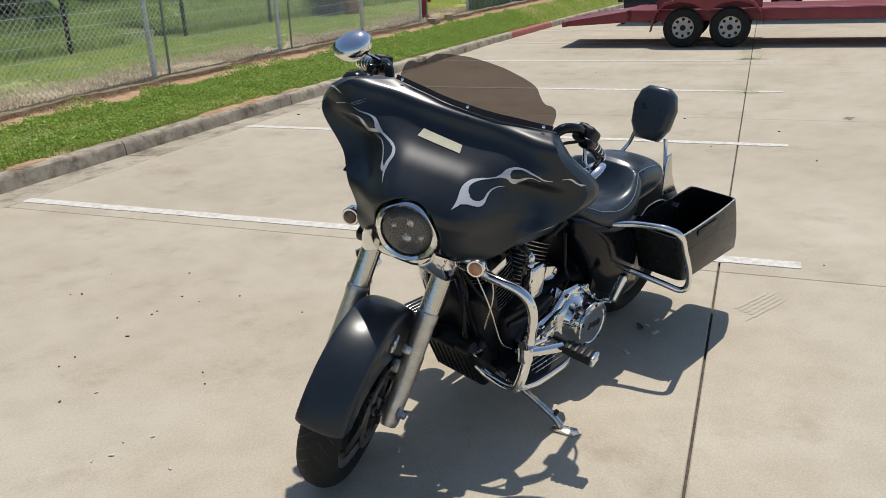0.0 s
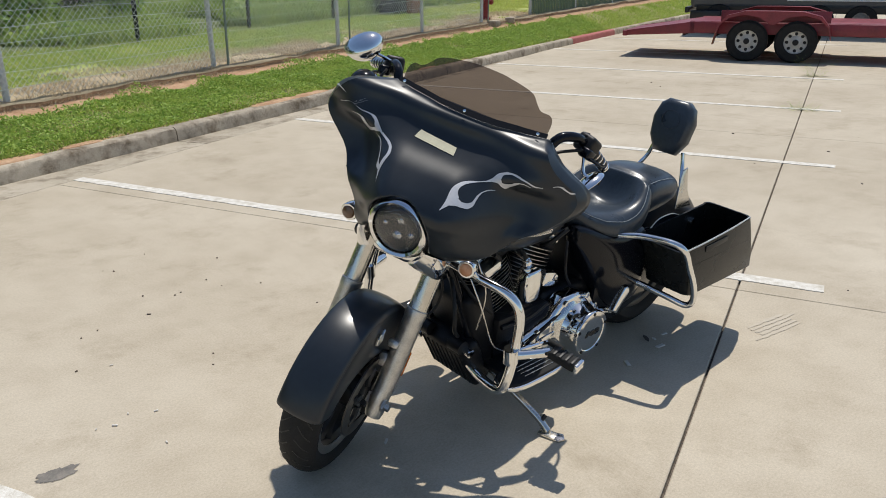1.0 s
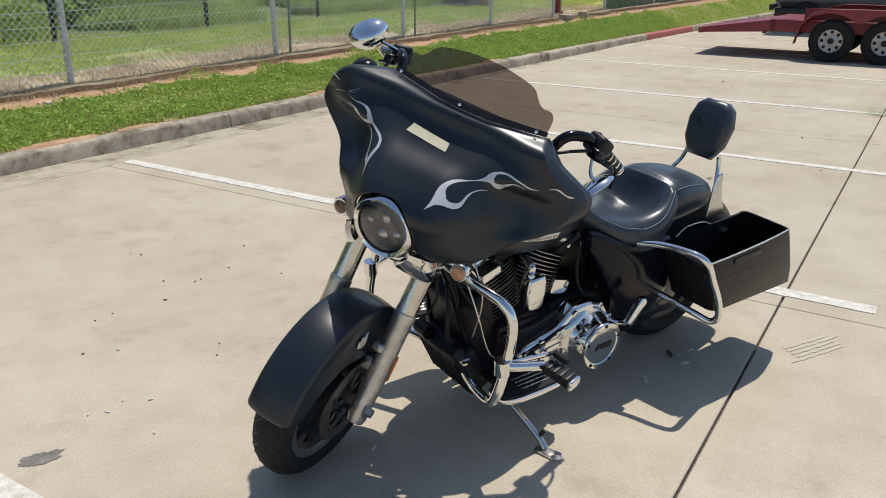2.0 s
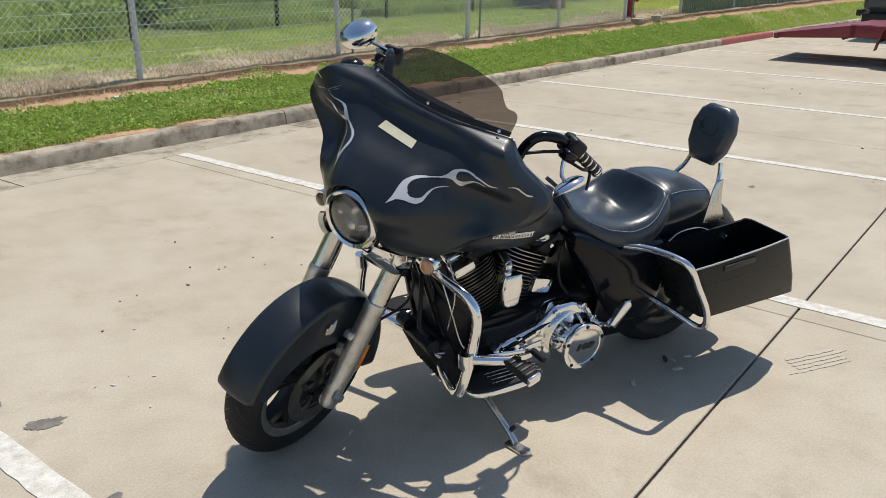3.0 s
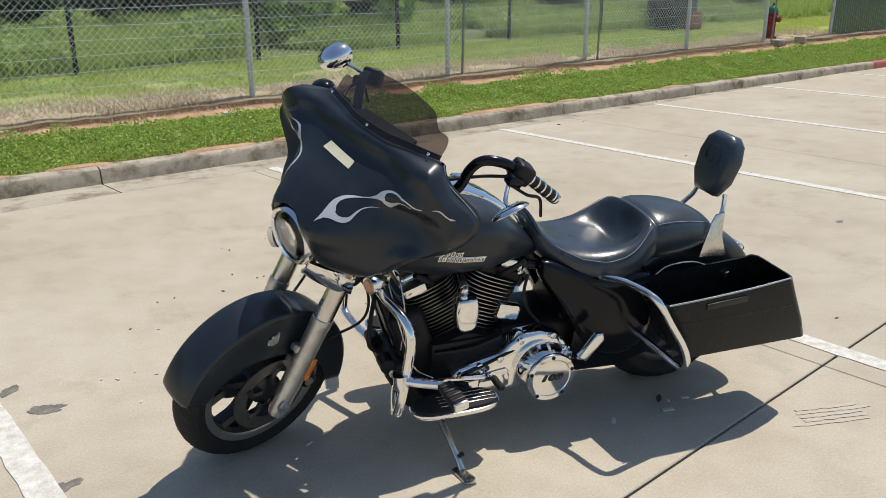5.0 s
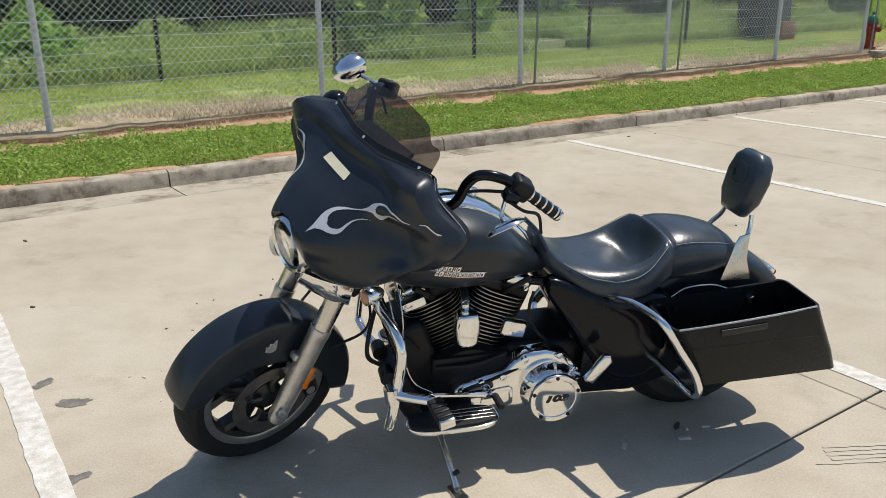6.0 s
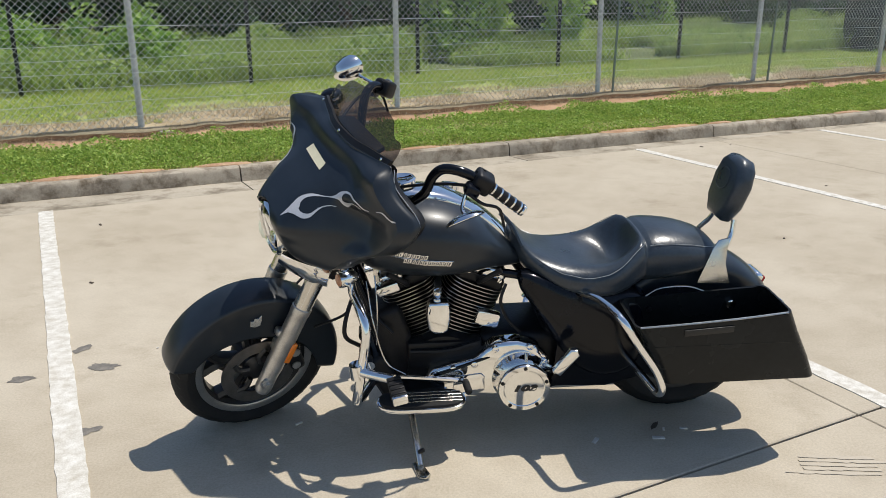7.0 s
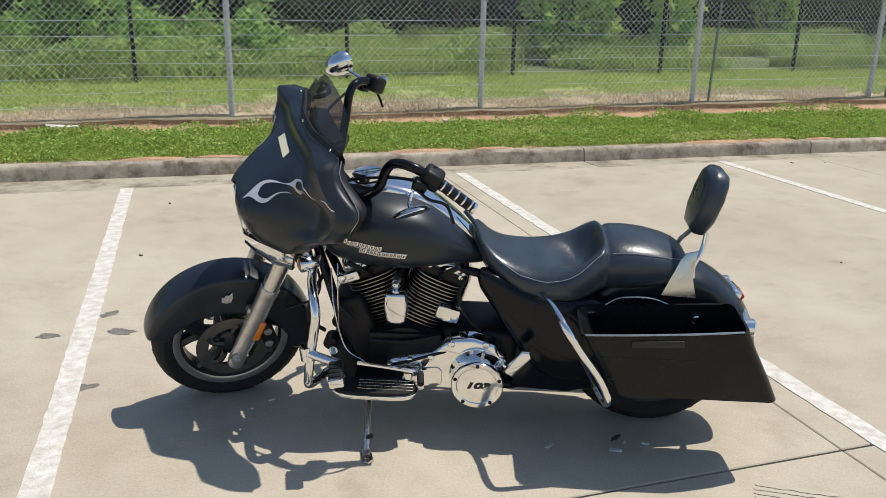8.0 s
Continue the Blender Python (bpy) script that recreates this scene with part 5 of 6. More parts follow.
tl = bp("tail_lamp", rbox((1.142, 0, 0.548), (0.045, 0.10, 0.055), 0.016, (0, 30, 0), segs=3), M_CHROME, None, "chrome tail lamp")
bp("lamp_lens", rbox((1.163, 0, 0.540), (0.02, 0.085, 0.040), 0.008, (0, 30, 0)), mat("red_lens", (0.35, 0.01, 0.01), 0.15), tl, "red lens")
bp("lamp_bar", tube([(1.15, -0.16, 0.50), (1.17, -0.09, 0.505), (1.17, 0.09, 0.505), (1.15, 0.16, 0.50)], 0.012, 10, 4), M_CHROME, tl)
for sy in (-1, 1):
    sgn = bp("rear_signal", lathe([(0.012, -0.06), (0.028, -0.045), (0.032, 0.0), (0.028, 0.006), (0, 0.012)], (1.175, 0.175 * sy, 0.50), (1, 0, 0), 20), M_CHROME, None, "round chrome rear turn signal")

# ---- saddlebags, lids missing ----
def saddlebag(sy=-1):
    yi, yo = 0.185, 0.405
    def ring(z, x0, x1, a, b):
        n = 6
        pts = []
        for cx, cy, a0 in ((x1, b, 0), (x0, b, 90), (x0, a, 180), (x1, a, 270)):
            r = 0.035
            for k in range(n):
                t = radians(a0 + 90 * k / (n - 1))
                pts.append(((cx + (-r if a0 in (0, 270) else r)) + r * math.cos(t), ((cy - r if a0 in (0, 90) else cy + r) + r * math.sin(t)) * sy, z))
        return pts
    # height, front x, rear x, inner y, outer y
    lv = ((0.335, 0.70, 1.205, yi + 0.02, yo - 0.02), (0.34, 0.675, 1.225, yi, yo - 0.005), (0.42, 0.64, 1.185, yi, yo + 0.005), (0.53, 0.58, 1.125, yi, yo + 0.008), (0.585, 0.553, 1.092, yi, yo + 0.003))
    outer = [ring(*r) for r in lv]
    t = 0.007
    inner = [ring(z + (0.012 if k == 0 else 0), x0 + t, x1 - t, a + t, b - t) for k, (z, x0, x1, a, b) in enumerate(lv)][::-1]
    bm = bmesh.new()
    rings = outer + inner
    loft(bm, rings, cap=True)
    # the rim climbs to the rear; the inner side is cut low behind its waved wall
    for v in bm.verts:
        if v.co.z > 0.57:
            v.co.z += 0.068 * (v.co.x - 0.82)
    for v in bm.verts:
        y = v.co.y * sy
        if v.co.z > 0.58 and y < yi + 0.10:
            k = (yi + 0.10 - y) / 0.10
            v.co.z -= 0.045 * min(1, max(0, k)) * min(1.0, max(0.0, (1.07 - v.co.x) / 0.12))
    bag = bp("saddlebag", bm, M_BAG, None, "open black hard saddlebag without its lid")
    bp("rim_edge", tube([(0.565, (yo + 0.001) * sy, 0.572), (0.70, (yo + 0.006) * sy, 0.581), (0.90, (yo + 0.006) * sy, 0.5945), (1.07, (yo - 0.002) * sy, 0.606)], 0.0035, 6, 3), M_ALLOY, bag)
    bp("latch_recess", rbox((0.80, (yo + 0.0075) * sy, 0.553), (0.17, 0.006, 0.024), 0.0028, (0, -3.4, 0)), M_DARKTEXT, bag, "black latch recess")
    bp("crease", rbox((0.86, (yo + 0.006) * sy, 0.497), (0.48, 0.004, 0.004), 0.0015), M_BAG, bag)
    bp("mount_knob", lathe([(0.017, 0), (0.017, 0.012), (0.010, 0.016), (0, 0.016)], (0.97, (yi + 0.008) * sy, 0.535), (0, sy, 0), 16), M_CHROME, bag)
    bp("mount_knob", lathe([(0.010, 0), (0.010, 0.008), (0, 0.01)], (0.67, (yi + 0.008) * sy, 0.525), (0, sy, 0), 12), M_BLACK, bag)
    wave = [(x, (yi - 0.003) * sy, z) for x, z in ((0.556, 0.552), (0.611, 0.549), (0.654, 0.570), (0.696, 0.597), (0.75, 0.605), (0.814, 0.602), (0.862, 0.586), (0.911, 0.568), (0.966, 0.568), (1.085, 0.572))]
    flap = bmesh.new()
    w = smooth_path(wave, 5)
    loft(flap, [[(p.x, p.y, 0.45), (p.x, p.y, p.z), (p.x, p.y + 0.006 * sy, p.z), (p.x, p.y + 0.006 * sy, 0.45)] for p in w])
    wall = bp("inner_wall", flap, M_GLOSS, bag, "gloss black waved inner wall")
    bp("wall_edge", tube([(p.x, p.y + 0.003 * sy, p.z) for p in w], 0.0028, 6, 0), M_ALLOY, wall)
    # guard rail round the front of the bag
    pts = [(0.42, 0.19 * sy, 0.600), (0.455, 0.28 * sy, 0.618), (0.478, 0.385 * sy, 0.626), (0.50, 0.436 * sy, 0.605), (0.553, 0.442 * sy, 0.525), (0.622, 0.442 * sy, 0.425), (0.653, 0.438 * sy, 0.352), (0.652, 0.412 * sy, 0.316), (0.630, 0.34 * sy, 0.328), (0.600, 0.22 * sy, 0.347), (0.585, 0.16 * sy, 0.352)]
    bp("saddlebag_guard", tube(pts, 0.0130, 12, 7), M_CHROME, None, "chrome saddlebag guard rail")


saddlebag(-1)

# ---- frame ----
for sy in (-1, 1):
    bp("frame_tube", tube([(-0.40, 0.03 * sy, 0.72), (-0.345, 0.07 * sy, 0.56), (-0.28, 0.10 * sy, 0.34), (-0.24, 0.12 * sy, 0.22), (-0.10, 0.13 * sy, 0.185), (0.35, 0.13 * sy, 0.19), (0.52, 0.12 * sy, 0.30)], 0.018, 10, 5), M_GLOSS, None, "black frame tube")
    bp("frame_tube", tube([(-0.38, 0.03 * sy, 0.76), (-0.10, 0.06 * sy, 0.66), (0.20, 0.09 * sy, 0.63), (0.40, 0.11 * sy, 0.56), (0.55, 0.12 * sy, 0.42)], 0.016, 10, 5), M_GLOSS, None, "black frame tube")
    bp("swingarm", tube([(0.42, 0.12 * sy, 0.33), (0.62, 0.14 * sy, 0.31), (0.87, 0.14 * sy, 0.305)], 0.026, 10, 4), M_ENGINE, None, "black swingarm")
bp("steering_neck", lathe([(0.036, -0.09), (0.036, 0.12)], (-0.475, 0, 0.80), (0.44, 0, 0.9), 18), M_GLOSS)
bp("oil_cooler", rbox((-0.272, -0.03, 0.245), (0.085, 0.24, 0.20), 0.022, (0, -28, 0), segs=3), M_ENGINE, None, "black finned oil cooler block")
for k in range(9):
    bp("cooler_fin", rbox((-0.310, -0.125 + 0.024 * k, 0.226), (0.008, 0.005, 0.15), 0.0015, (0, -28, 0)), M_BLACK)
bp("engine_shroud", rbox((-0.225, -0.015, 0.36), (0.13, 0.23, 0.34), 0.03, (0, -18, 0), segs=3), M_ENGINE, None, "black shroud between frame tubes and engine")
for y in (-0.105, 0.06):
    bp("cooler_boss", lathe([(0.026, -0.03), (0.026, 0.03), (0.018, 0.036), (0, 0.036)], (-0.340, y, 0.330), (0, 1, 0), 16), M_BLACK)
bp("hose_clamp", lathe([(0.017, -0.012), (0.017, 0.012)], (-0.325, -0.145, 0.315), (0, 1, 0), 14), M_CHROME)
bp("battery_tray", rbox((0.42, 0, 0.45), (0.22, 0.24, 0.22), 0.03), M_BLACK)

# ---- engine ----
CR = Vector((-0.058, 0.0, 0.285))
bp("crankcase", lathe([(0.04, -0.15), (0.13, -0.14), (0.145, -0.09), (0.145, 0.09), (0.13, 0.14), (0.04, 0.15)], CR, (0, 1, 0), 36), M_ENGINE, None, "black engine crankcase")
bp("gearbox", rbox((0.24, 0, 0.30), (0.34, 0.26, 0.22), 0.035, segs=3), M_ENGINE, None, "black gearbox case")
bp("oil_pan", rbox((0.10, 0, 0.175), (0.50, 0.22, 0.05), 0.015), M_ENGINE)


def cylinder(sg):
    ang = radians(22.5) * sg
    up = Vector((math.sin(ang), 0, math.cos(ang)))
    R = Matrix.Rotation(ang, 4, "Y")
    cyl = bp("cylinder", lathe([(0.075, 0.10), (0.072, 0.34)], CR, up, 28), M_ENGINE, None, "black finned engine cylinder")
    for k in range(15):
        h = 0.125 + 0.0148 * k
        r = 0.100 if k < 9 else 0.106
        out = []
        for i in range(24):
            a = 2 * math.pi * i / 24
            c, s = math.cos(a), math.sin(a)
            q = 1.0 / (abs(c) ** 3.2 + abs(s) ** 3.2) ** (1 / 3.2)
            out.append((c * q * r, s * q * r))
        b = bmesh.new()
        loft(b, [[R @ Vector((x, y, z)) + CR for x, y in out] for z in (h, h + 0.004)])
        fin = bp("cooling_fin", b, M_ENGINE, cyl)
        b = bmesh.new()
        edge = [R @ Vector((x * 1.004, y * 1.004, h + 0.002)) + CR for x, y in out]
        tube(edge[10:23], 0.0017, 5, 0, b)
        bp("fin_edge", b, M_FINEDGE, fin, "bare machined fin edge")
    bp("cylinder_head", rbox(CR + up * 0.355, (0.18, 0.185, 0.055), 0.018, (0, math.degrees(ang), 0), segs=3), M_ENGINE, cyl)
    rc = bp("rocker_cover", rbox(CR + up * 0.395 + Vector((0, 0, 0)), (0.165, 0.20, 0.045), 0.018, (0, math.degrees(ang), 0), segs=3), M_CHROME, cyl, "chrome rocker cover")
    for dx in (-0.06, 0.06):
        p = CR + up * 0.38 + Vector((dx * math.cos(ang), -0.10, -dx * math.sin(ang)))
        bp("cover_bolt", lathe([(0.008, 0), (0.008, 0.008), (0, 0.009)], p, (0, -1, 0), 8), M_CHROME, cyl)
    bp("spark_plug_boot", tube([CR + up * 0.34 + Vector((0, -0.08, 0)), CR + up * 0.35 + Vector((0, -0.125, 0.02)), CR + up * 0.36 + Vector((0.06 * sg, -0.15, 0.06))], 0.010, 8, 4), M_BLACK, cyl)
    ex = bp("exhaust_pipe", tube([CR + up * 0.33 + Vector((0.06 * sg, 0.09, 0)), CR + up * 0.30 + Vector((0.10 * sg, 0.16, -0.05)), (0.02 + 0.1 * sg, 0.20, 0.28), (0.35, 0.22, 0.25)], 0.024, 10, 6), M_DULLCHROME, None, "chrome exhaust pipe")


cylinder(-1)
cylinder(1)
for sy in (1,):
    bp("muffler", lathe([(0.03, 0), (0.048, 0.05), (0.050, 0.70), (0.035, 0.76), (0.03, 0.76), (0.03, 0.70)], (0.42, 0.25, 0.245), (1, 0.02, 0.02), 24), M_CHROME, None, "chrome muffler")
bp("air_cleaner", lathe([(0.03, 0), (0.09, 0.02), (0.095, 0.07), (0.07, 0.09), (0, 0.095)], (-0.03, 0.13, 0.52), (0, 1, 0), 32), M_CHROME, None, "round chrome air cleaner")

# horn cover between the cylinders
horn = bp("horn_cover", prism([(-0.040, 0.045), (-0.032, 0.062), (0.032, 0.062), (0.040, 0.045), (0.043, 0.0), (0.036, -0.048), (0.018, -0.062), (-0.018, -0.062), (-0.036, -0.048), (-0.043, 0.0)], -0.028, 0.028, 0.014, segs=4), M_CHROME, None, "chrome horn cover between the cylinders")
horn.location = (-0.083, -0.178, 0.523)
bp("horn_bracket", tube([(-0.085, -0.14, 0.57), (-0.085, -0.165, 0.605), (-0.075, -0.10, 0.63)], 0.015, 10, 4), M_CHROME)
bp("horn_stud", lathe([(0.014, 0), (0.014, 0.014), (0.007, 0.02), (0, 0.022)], (-0.085, -0.150, 0.610), (0, -1, 0), 14), M_CHROME)

# primary case
PRI = [(-0.125, 0.285), (-0.10, 0.315), (-0.03, 0.335), (0.05, 0.352), (0.085, 0.385), (0.12, 0.412), (0.20, 0.418), (0.275, 0.395), (0.315, 0.345), (0.325, 0.28), (0.30, 0.21), (0.23, 0.18), (0.12, 0.185), (0.00, 0.195), (-0.07, 0.215), (-0.115, 0.25)]
prim = bp("primary_cover", prism(PRI, -0.13, -0.205, 0.020, segs=4), M_CHROME, None, "polished chrome primary cover")
bp("inspection_plate", prism([(-0.03, 0.235), (-0.025, 0.285), (0.07, 0.295), (0.085, 0.28), (0.085, 0.225), (0.06, 0.21), (-0.01, 0.21)], -0.205, -0.2105, 0.003), M_CHROME, prim)
for x, z in ((-0.10, 0.295), (-0.03, 0.32), (0.045, 0.335), (0.12, 0.395), (0.245, 0.398), (0.305, 0.335), (-0.06, 0.225), (0.01, 0.205)):
    bp("cover_screw", lathe([(0.012, -0.004), (0.012, 0.008), (0.009, 0.010), (0.006, 0.010), (0.005, 0.006), (0, 0.006)], (x, -0.205, z), (0, -1, 0), 14), M_CHROME, prim)
DC = Vector((0.217, -0.205, 0.268))
derby = bp("derby_cover", lathe([(0.105, 0.0), (0.098, 0.018), (0.092, 0.050), (0.0945, 0.056), (0.0945, 0.068), (0.091, 0.073), (0.075, 0.0735), (0.072, 0.071), (0.0, 0.0715)], DC, (0, -1, 0), 64), M_CHROME, None, "polished chrome derby cover")
for k in range(5):
    a = 2 * math.pi * k / 5 + math.pi / 2
    bp("derby_screw", lathe([(0.007, 0.07), (0.007, 0.075), (0, 0.0755)], DC + Vector((0.083 * math.cos(a), 0, 0.083 * math.sin(a))), (0, -1, 0), 12), M_ENGINE, derby)
text_mesh("engine_size_number", "103", 0.031, pose(0.217, -0.2775, 0.268, 90, 0, 0) @ Matrix.Scale(1.85, 4, (1, 0, 0)), M_DARKTEXT, derby, 0.0012, 0.25)

# shifter and footboard
fb = []
for i in range(24):
    a = 2 * math.pi * i / 24
    c, s = math.cos(a), math.sin(a)
    fb.append((-0.15 + 0.158 * math.copysign(abs(c) ** 0.55, c), -0.288 + 0.062 * math.copysign(abs(s) ** 0.75, s)))
for sy in (-1, 1):
    poly = [(x, y * (-sy)) for x, y in fb]
    board = bp("footboard", prism(poly, 0.234, 0.252, 0.006, axis="z"), M_CHROME, None, "chrome-edged footboard")
    pad = prism([(-0.15 + (x + 0.15) * 0.94, (y - 0.288 * sy) * 0.86 + 0.288 * sy) for x, y in poly], 0.248, 0.261, 0.005, axis="z")
    bp("rubber_pad", pad, M_RUBBER, board, "ribbed black rubber pad")
    for k in range(4):
        bp("pad_rib", rbox((-0.11, (0.262 + 0.018 * k) * sy, 0.2625), (0.20, 0.004, 0.004), 0.0012), M_DULLCHROME, board)
    bp("board_bracket", rbox((-0.15, 0.19 * sy, 0.232), (0.18, 0.10, 0.02), 0.006), M_ENGINE, board)
bp("shift_lever", tube([(-0.02, -0.20, 0.255), (0.0, -0.235, 0.285), (-0.08, -0.245, 0.305), (-0.22, -0.235, 0.315)], 0.009, 8, 5), M_CHROME, None, "chrome shift lever")
bp("shift_peg", lathe([(0.011, 0), (0.013, 0.01), (0.013, 0.06), (0.010, 0.065)], (0.01, -0.235, 0.285), (0.1, -1, -0.1), 12), M_RUBBER)
bp("shift_rod", tube([(-0.10, -0.215, 0.30), (0.0, -0.21, 0.33), (0.10, -0.20, 0.36)], 0.006, 8, 2), M_GLOSS)

# engine guard with highway pegs
pts = [(-0.385, 0.0, 0.655), (-0.385, -0.10, 0.655), (-0.375, -0.21, 0.645), (-0.348, -0.315, 0.622), (-0.335, -0.358, 0.565), (-0.352, -0.372, 0.45), (-0.370, -0.366, 0.335), (-0.372, -0.338, 0.287), (-0.338, -0.22, 0.262), (-0.30, -0.12, 0.255)]
guard = bp("engine_guard", tube(pts, 0.0165, 14, 7), M_CHROME, None, "chrome tubular engine guard")
bp("guard_half", tube([(x, -y, z) for x, y, z in pts], 0.0165, 14, 7), M_CHROME, guard)
for sy in (-1, 1):
    bp("guard_clamp", lathe([(0.025, -0.026), (0.025, 0.026)], (-0.368, 0.370 * sy, 0.435), (-0.1, 0, 1), 16), M_CHROME, guard)
    arm = bp("highway_peg_arm", tube([(-0.368, 0.372 * sy, 0.437), (-0.32, 0.398 * sy, 0.436), (-0.25, 0.428 * sy, 0.434)], 0.0165, 10, 4), M_CHROME, None, "chrome highway peg mount")
    pg = prism([(-0.050, -0.022), (0.045, -0.026), (0.056, 0.0), (0.045, 0.026), (-0.050, 0.022)], -0.016, 0.016, 0.008, segs=3, axis="z")
    M = pose(-0.244, 0.490 * sy, 0.437, -8 * sy, 6, 80 * sy)
    bmesh.ops.transform(pg, matrix=M, verts=pg.verts)
    peg = bp("highway_peg", pg, M_RUBBER, arm, "black rubber highway peg")
    for k in range(4):
        rb = rbox((-0.03 + 0.022 * k, 0, 0.0165), (0.011, 0.046, 0.006), 0.002)
        bmesh.ops.transform(rb, matrix=M, verts=rb.verts)
        bp("peg_rib", rb, M_BLACK, arm)
    cap = rbox((0.052, 0, 0), (0.016, 0.050, 0.034), 0.006)
    bmesh.ops.transform(cap, matrix=M, verts=cap.verts)
    bp("peg_cap", cap, M_CHROME, arm)
    # folded passenger peg
    pp = prism([(-0.058, -0.018), (0.045, -0.022), (0.060, 0.0), (0.045, 0.022), (-0.058, 0.018)], -0.014, 0.014, 0.008, segs=3)
    bmesh.ops.transform(pp, matrix=pose(0.360, 0.283 * sy, 0.380, 0, -53, 0), verts=pp.verts)
    ppg = bp("passenger_peg", pp, M_CHROME, None, "folded chrome passenger footpeg")
    bp("peg_bracket", tube([(0.29, 0.14 * sy, 0.30), (0.31, 0.22 * sy, 0.315), (0.328, 0.272 * sy, 0.335)], 0.014, 8, 4), M_CHROME, ppg)

# side stand
stand = bp("side_stand", tube([(-0.19, -0.115, 0.195), (-0.185, -0.22, 0.165), (-0.17, -0.36, 0.105), (-0.163, -0.415, 0.068)], 0.0125, 10, 5), M_DULLCHROME, None, "chrome side stand swung out")
_f = prism([(-0.05, -0.016), (0.035, -0.022), (0.05, 0.0), (0.035, 0.022), (-0.05, 0.016)], -0.006, 0.006, 0.004, axis="z")
bmesh.ops.transform(_f, matrix=pose(-0.163, -0.435, 0.060, 0, -4, -75) @ pose(0, 0, 0, 7, 0, 0), verts=_f.verts)
bp("stand_foot", _f, M_DULLCHROME, stand)
bp("stand_stud", lathe([(0.008, 0), (0.008, 0.022), (0, 0.023)], (-0.168, -0.385, 0.10), (0.8, 0, 0.5), 10), M_BLACK, stand)

# wires and small lines round the engine
for pts, r, mm in (
    ([(-0.33, -0.10, 0.63), (-0.31, -0.17, 0.50), (-0.27, -0.20, 0.36), (-0.20, -0.20, 0.30)], 0.0028, M_DULLCHROME),
    ([(-0.30, -0.12, 0.66), (-0.295, -0.17, 0.55), (-0.30, -0.15, 0.40)], 0.0028, M_DULLCHROME),
    ([(-0.36, -0.08, 0.62), (-0.31, -0.13, 0.52), (-0.24, -0.16, 0.45)], 0.006, M_BLACK),
    ([(0.16, -0.14, 0.62), (0.14, -0.16, 0.56), (0.17, -0.15, 0.48), (0.22, -0.14, 0.42)], 0.006, M_BLACK),
    ([(-0.18, -0.16, 0.37), (-0.05, -0.17, 0.375), (0.06, -0.165, 0.40)], 0.008, M_BLACK),
    ([(-0.36, -0.06, 0.60), (-0.40, -0.13, 0.52), (-0.41, -0.15, 0.44), (-0.36, -0.12, 0.38)], 0.008, M_BLACK),
):
    bp("engine_line", tube(pts, r, 8, 5), mm, None, "engine cable or hose")
bp("coil_cover", rbox((0.10, -0.12, 0.475), (0.09, 0.04, 0.06), 0.012, (0, 15, 0)), M_CHROME, None, "small chrome coil cover")
bp("inner_primary", rbox((-0.055, -0.125, 0.345), (0.27, 0.06, 0.11), 0.012), M_ENGINE)
bp("ignition_box", rbox((-0.255, -0.13, 0.62), (0.08, 0.06, 0.035), 0.008, (0, -20, 0)), M_CHROME, None, "chrome electrics cover")


# ---- far end of the lot: hydrant, utility box, slatted fence, trailer, camper ----
def hydrant():
    s = 13.6
    n = 6.36 + float(bend(s))
    h = thing("fire_hydrant", LOT @ pose(s, n, float(ground_z(s, n))) @ Matrix.Scale(0.86, 4), "red fire hydrant with a green bonnet on the verge", "hydrant")
    part("barrel", lathe([(0.13, 0), (0.13, 0.05), (0.09, 0.06), (0.09, 0.50), (0.12, 0.52), (0.12, 0.56)], (0, 0, 0), (0, 0, 1), 20), M_HYDRED, h)
    part("bonnet", lathe([(0.115, 0.56), (0.11, 0.62), (0.08, 0.69), (0.03, 0.72), (0.03, 0.78), (0, 0.78)], (0, 0, 0), (0, 0, 1), 20), M_HYDGREEN, h, "green bonnet")
    for a in ((1, 0, 0), (-1, 0, 0), (0, -1, 0)):
        part("outlet_cap", lathe([(0.055, 0.06), (0.055, 0.15), (0.065, 0.15), (0.065, 0.18), (0.025, 0.185), (0.025, 0.21)], (0, 0, 0.42), a, 12), M_HYDRED, h)
    for k, dx in enumerate((-0.35, 0.55)):
        b = part("stone_block", rbox((0, 0, 0.05), (0.28, 0.2, 0.12), 0.02, (0, 0, 20 * k)), M_KERB, None, m=LOT @ pose(s + dx, n - 0.35, float(ground_z(s + dx, n - 0.35))))
        tagged(b, "small pale concrete block beside the hydrant", "block")


hydrant()
ub = thing("utility_box", LOT @ pose(13.25, 7.9, 0.48), "dark utility cabinet with a rusty side behind the fence", "cabinet")
part("cabinet_body", rbox((0, 0, 0.55), (0.8, 0.7, 1.3), 0.02), M_SKIRT, ub)
part("cabinet_door", rbox((-0.05, -0.36, 0.5), (0.6, 0.03, 1.1), 0.008), M_SKIRT, ub)
part("rusty_panel", rbox((0.12, -0.45, 0.2), (0.45, 0.14, 0.6), 0.01), M_RUST, ub, "rusty brown panel")

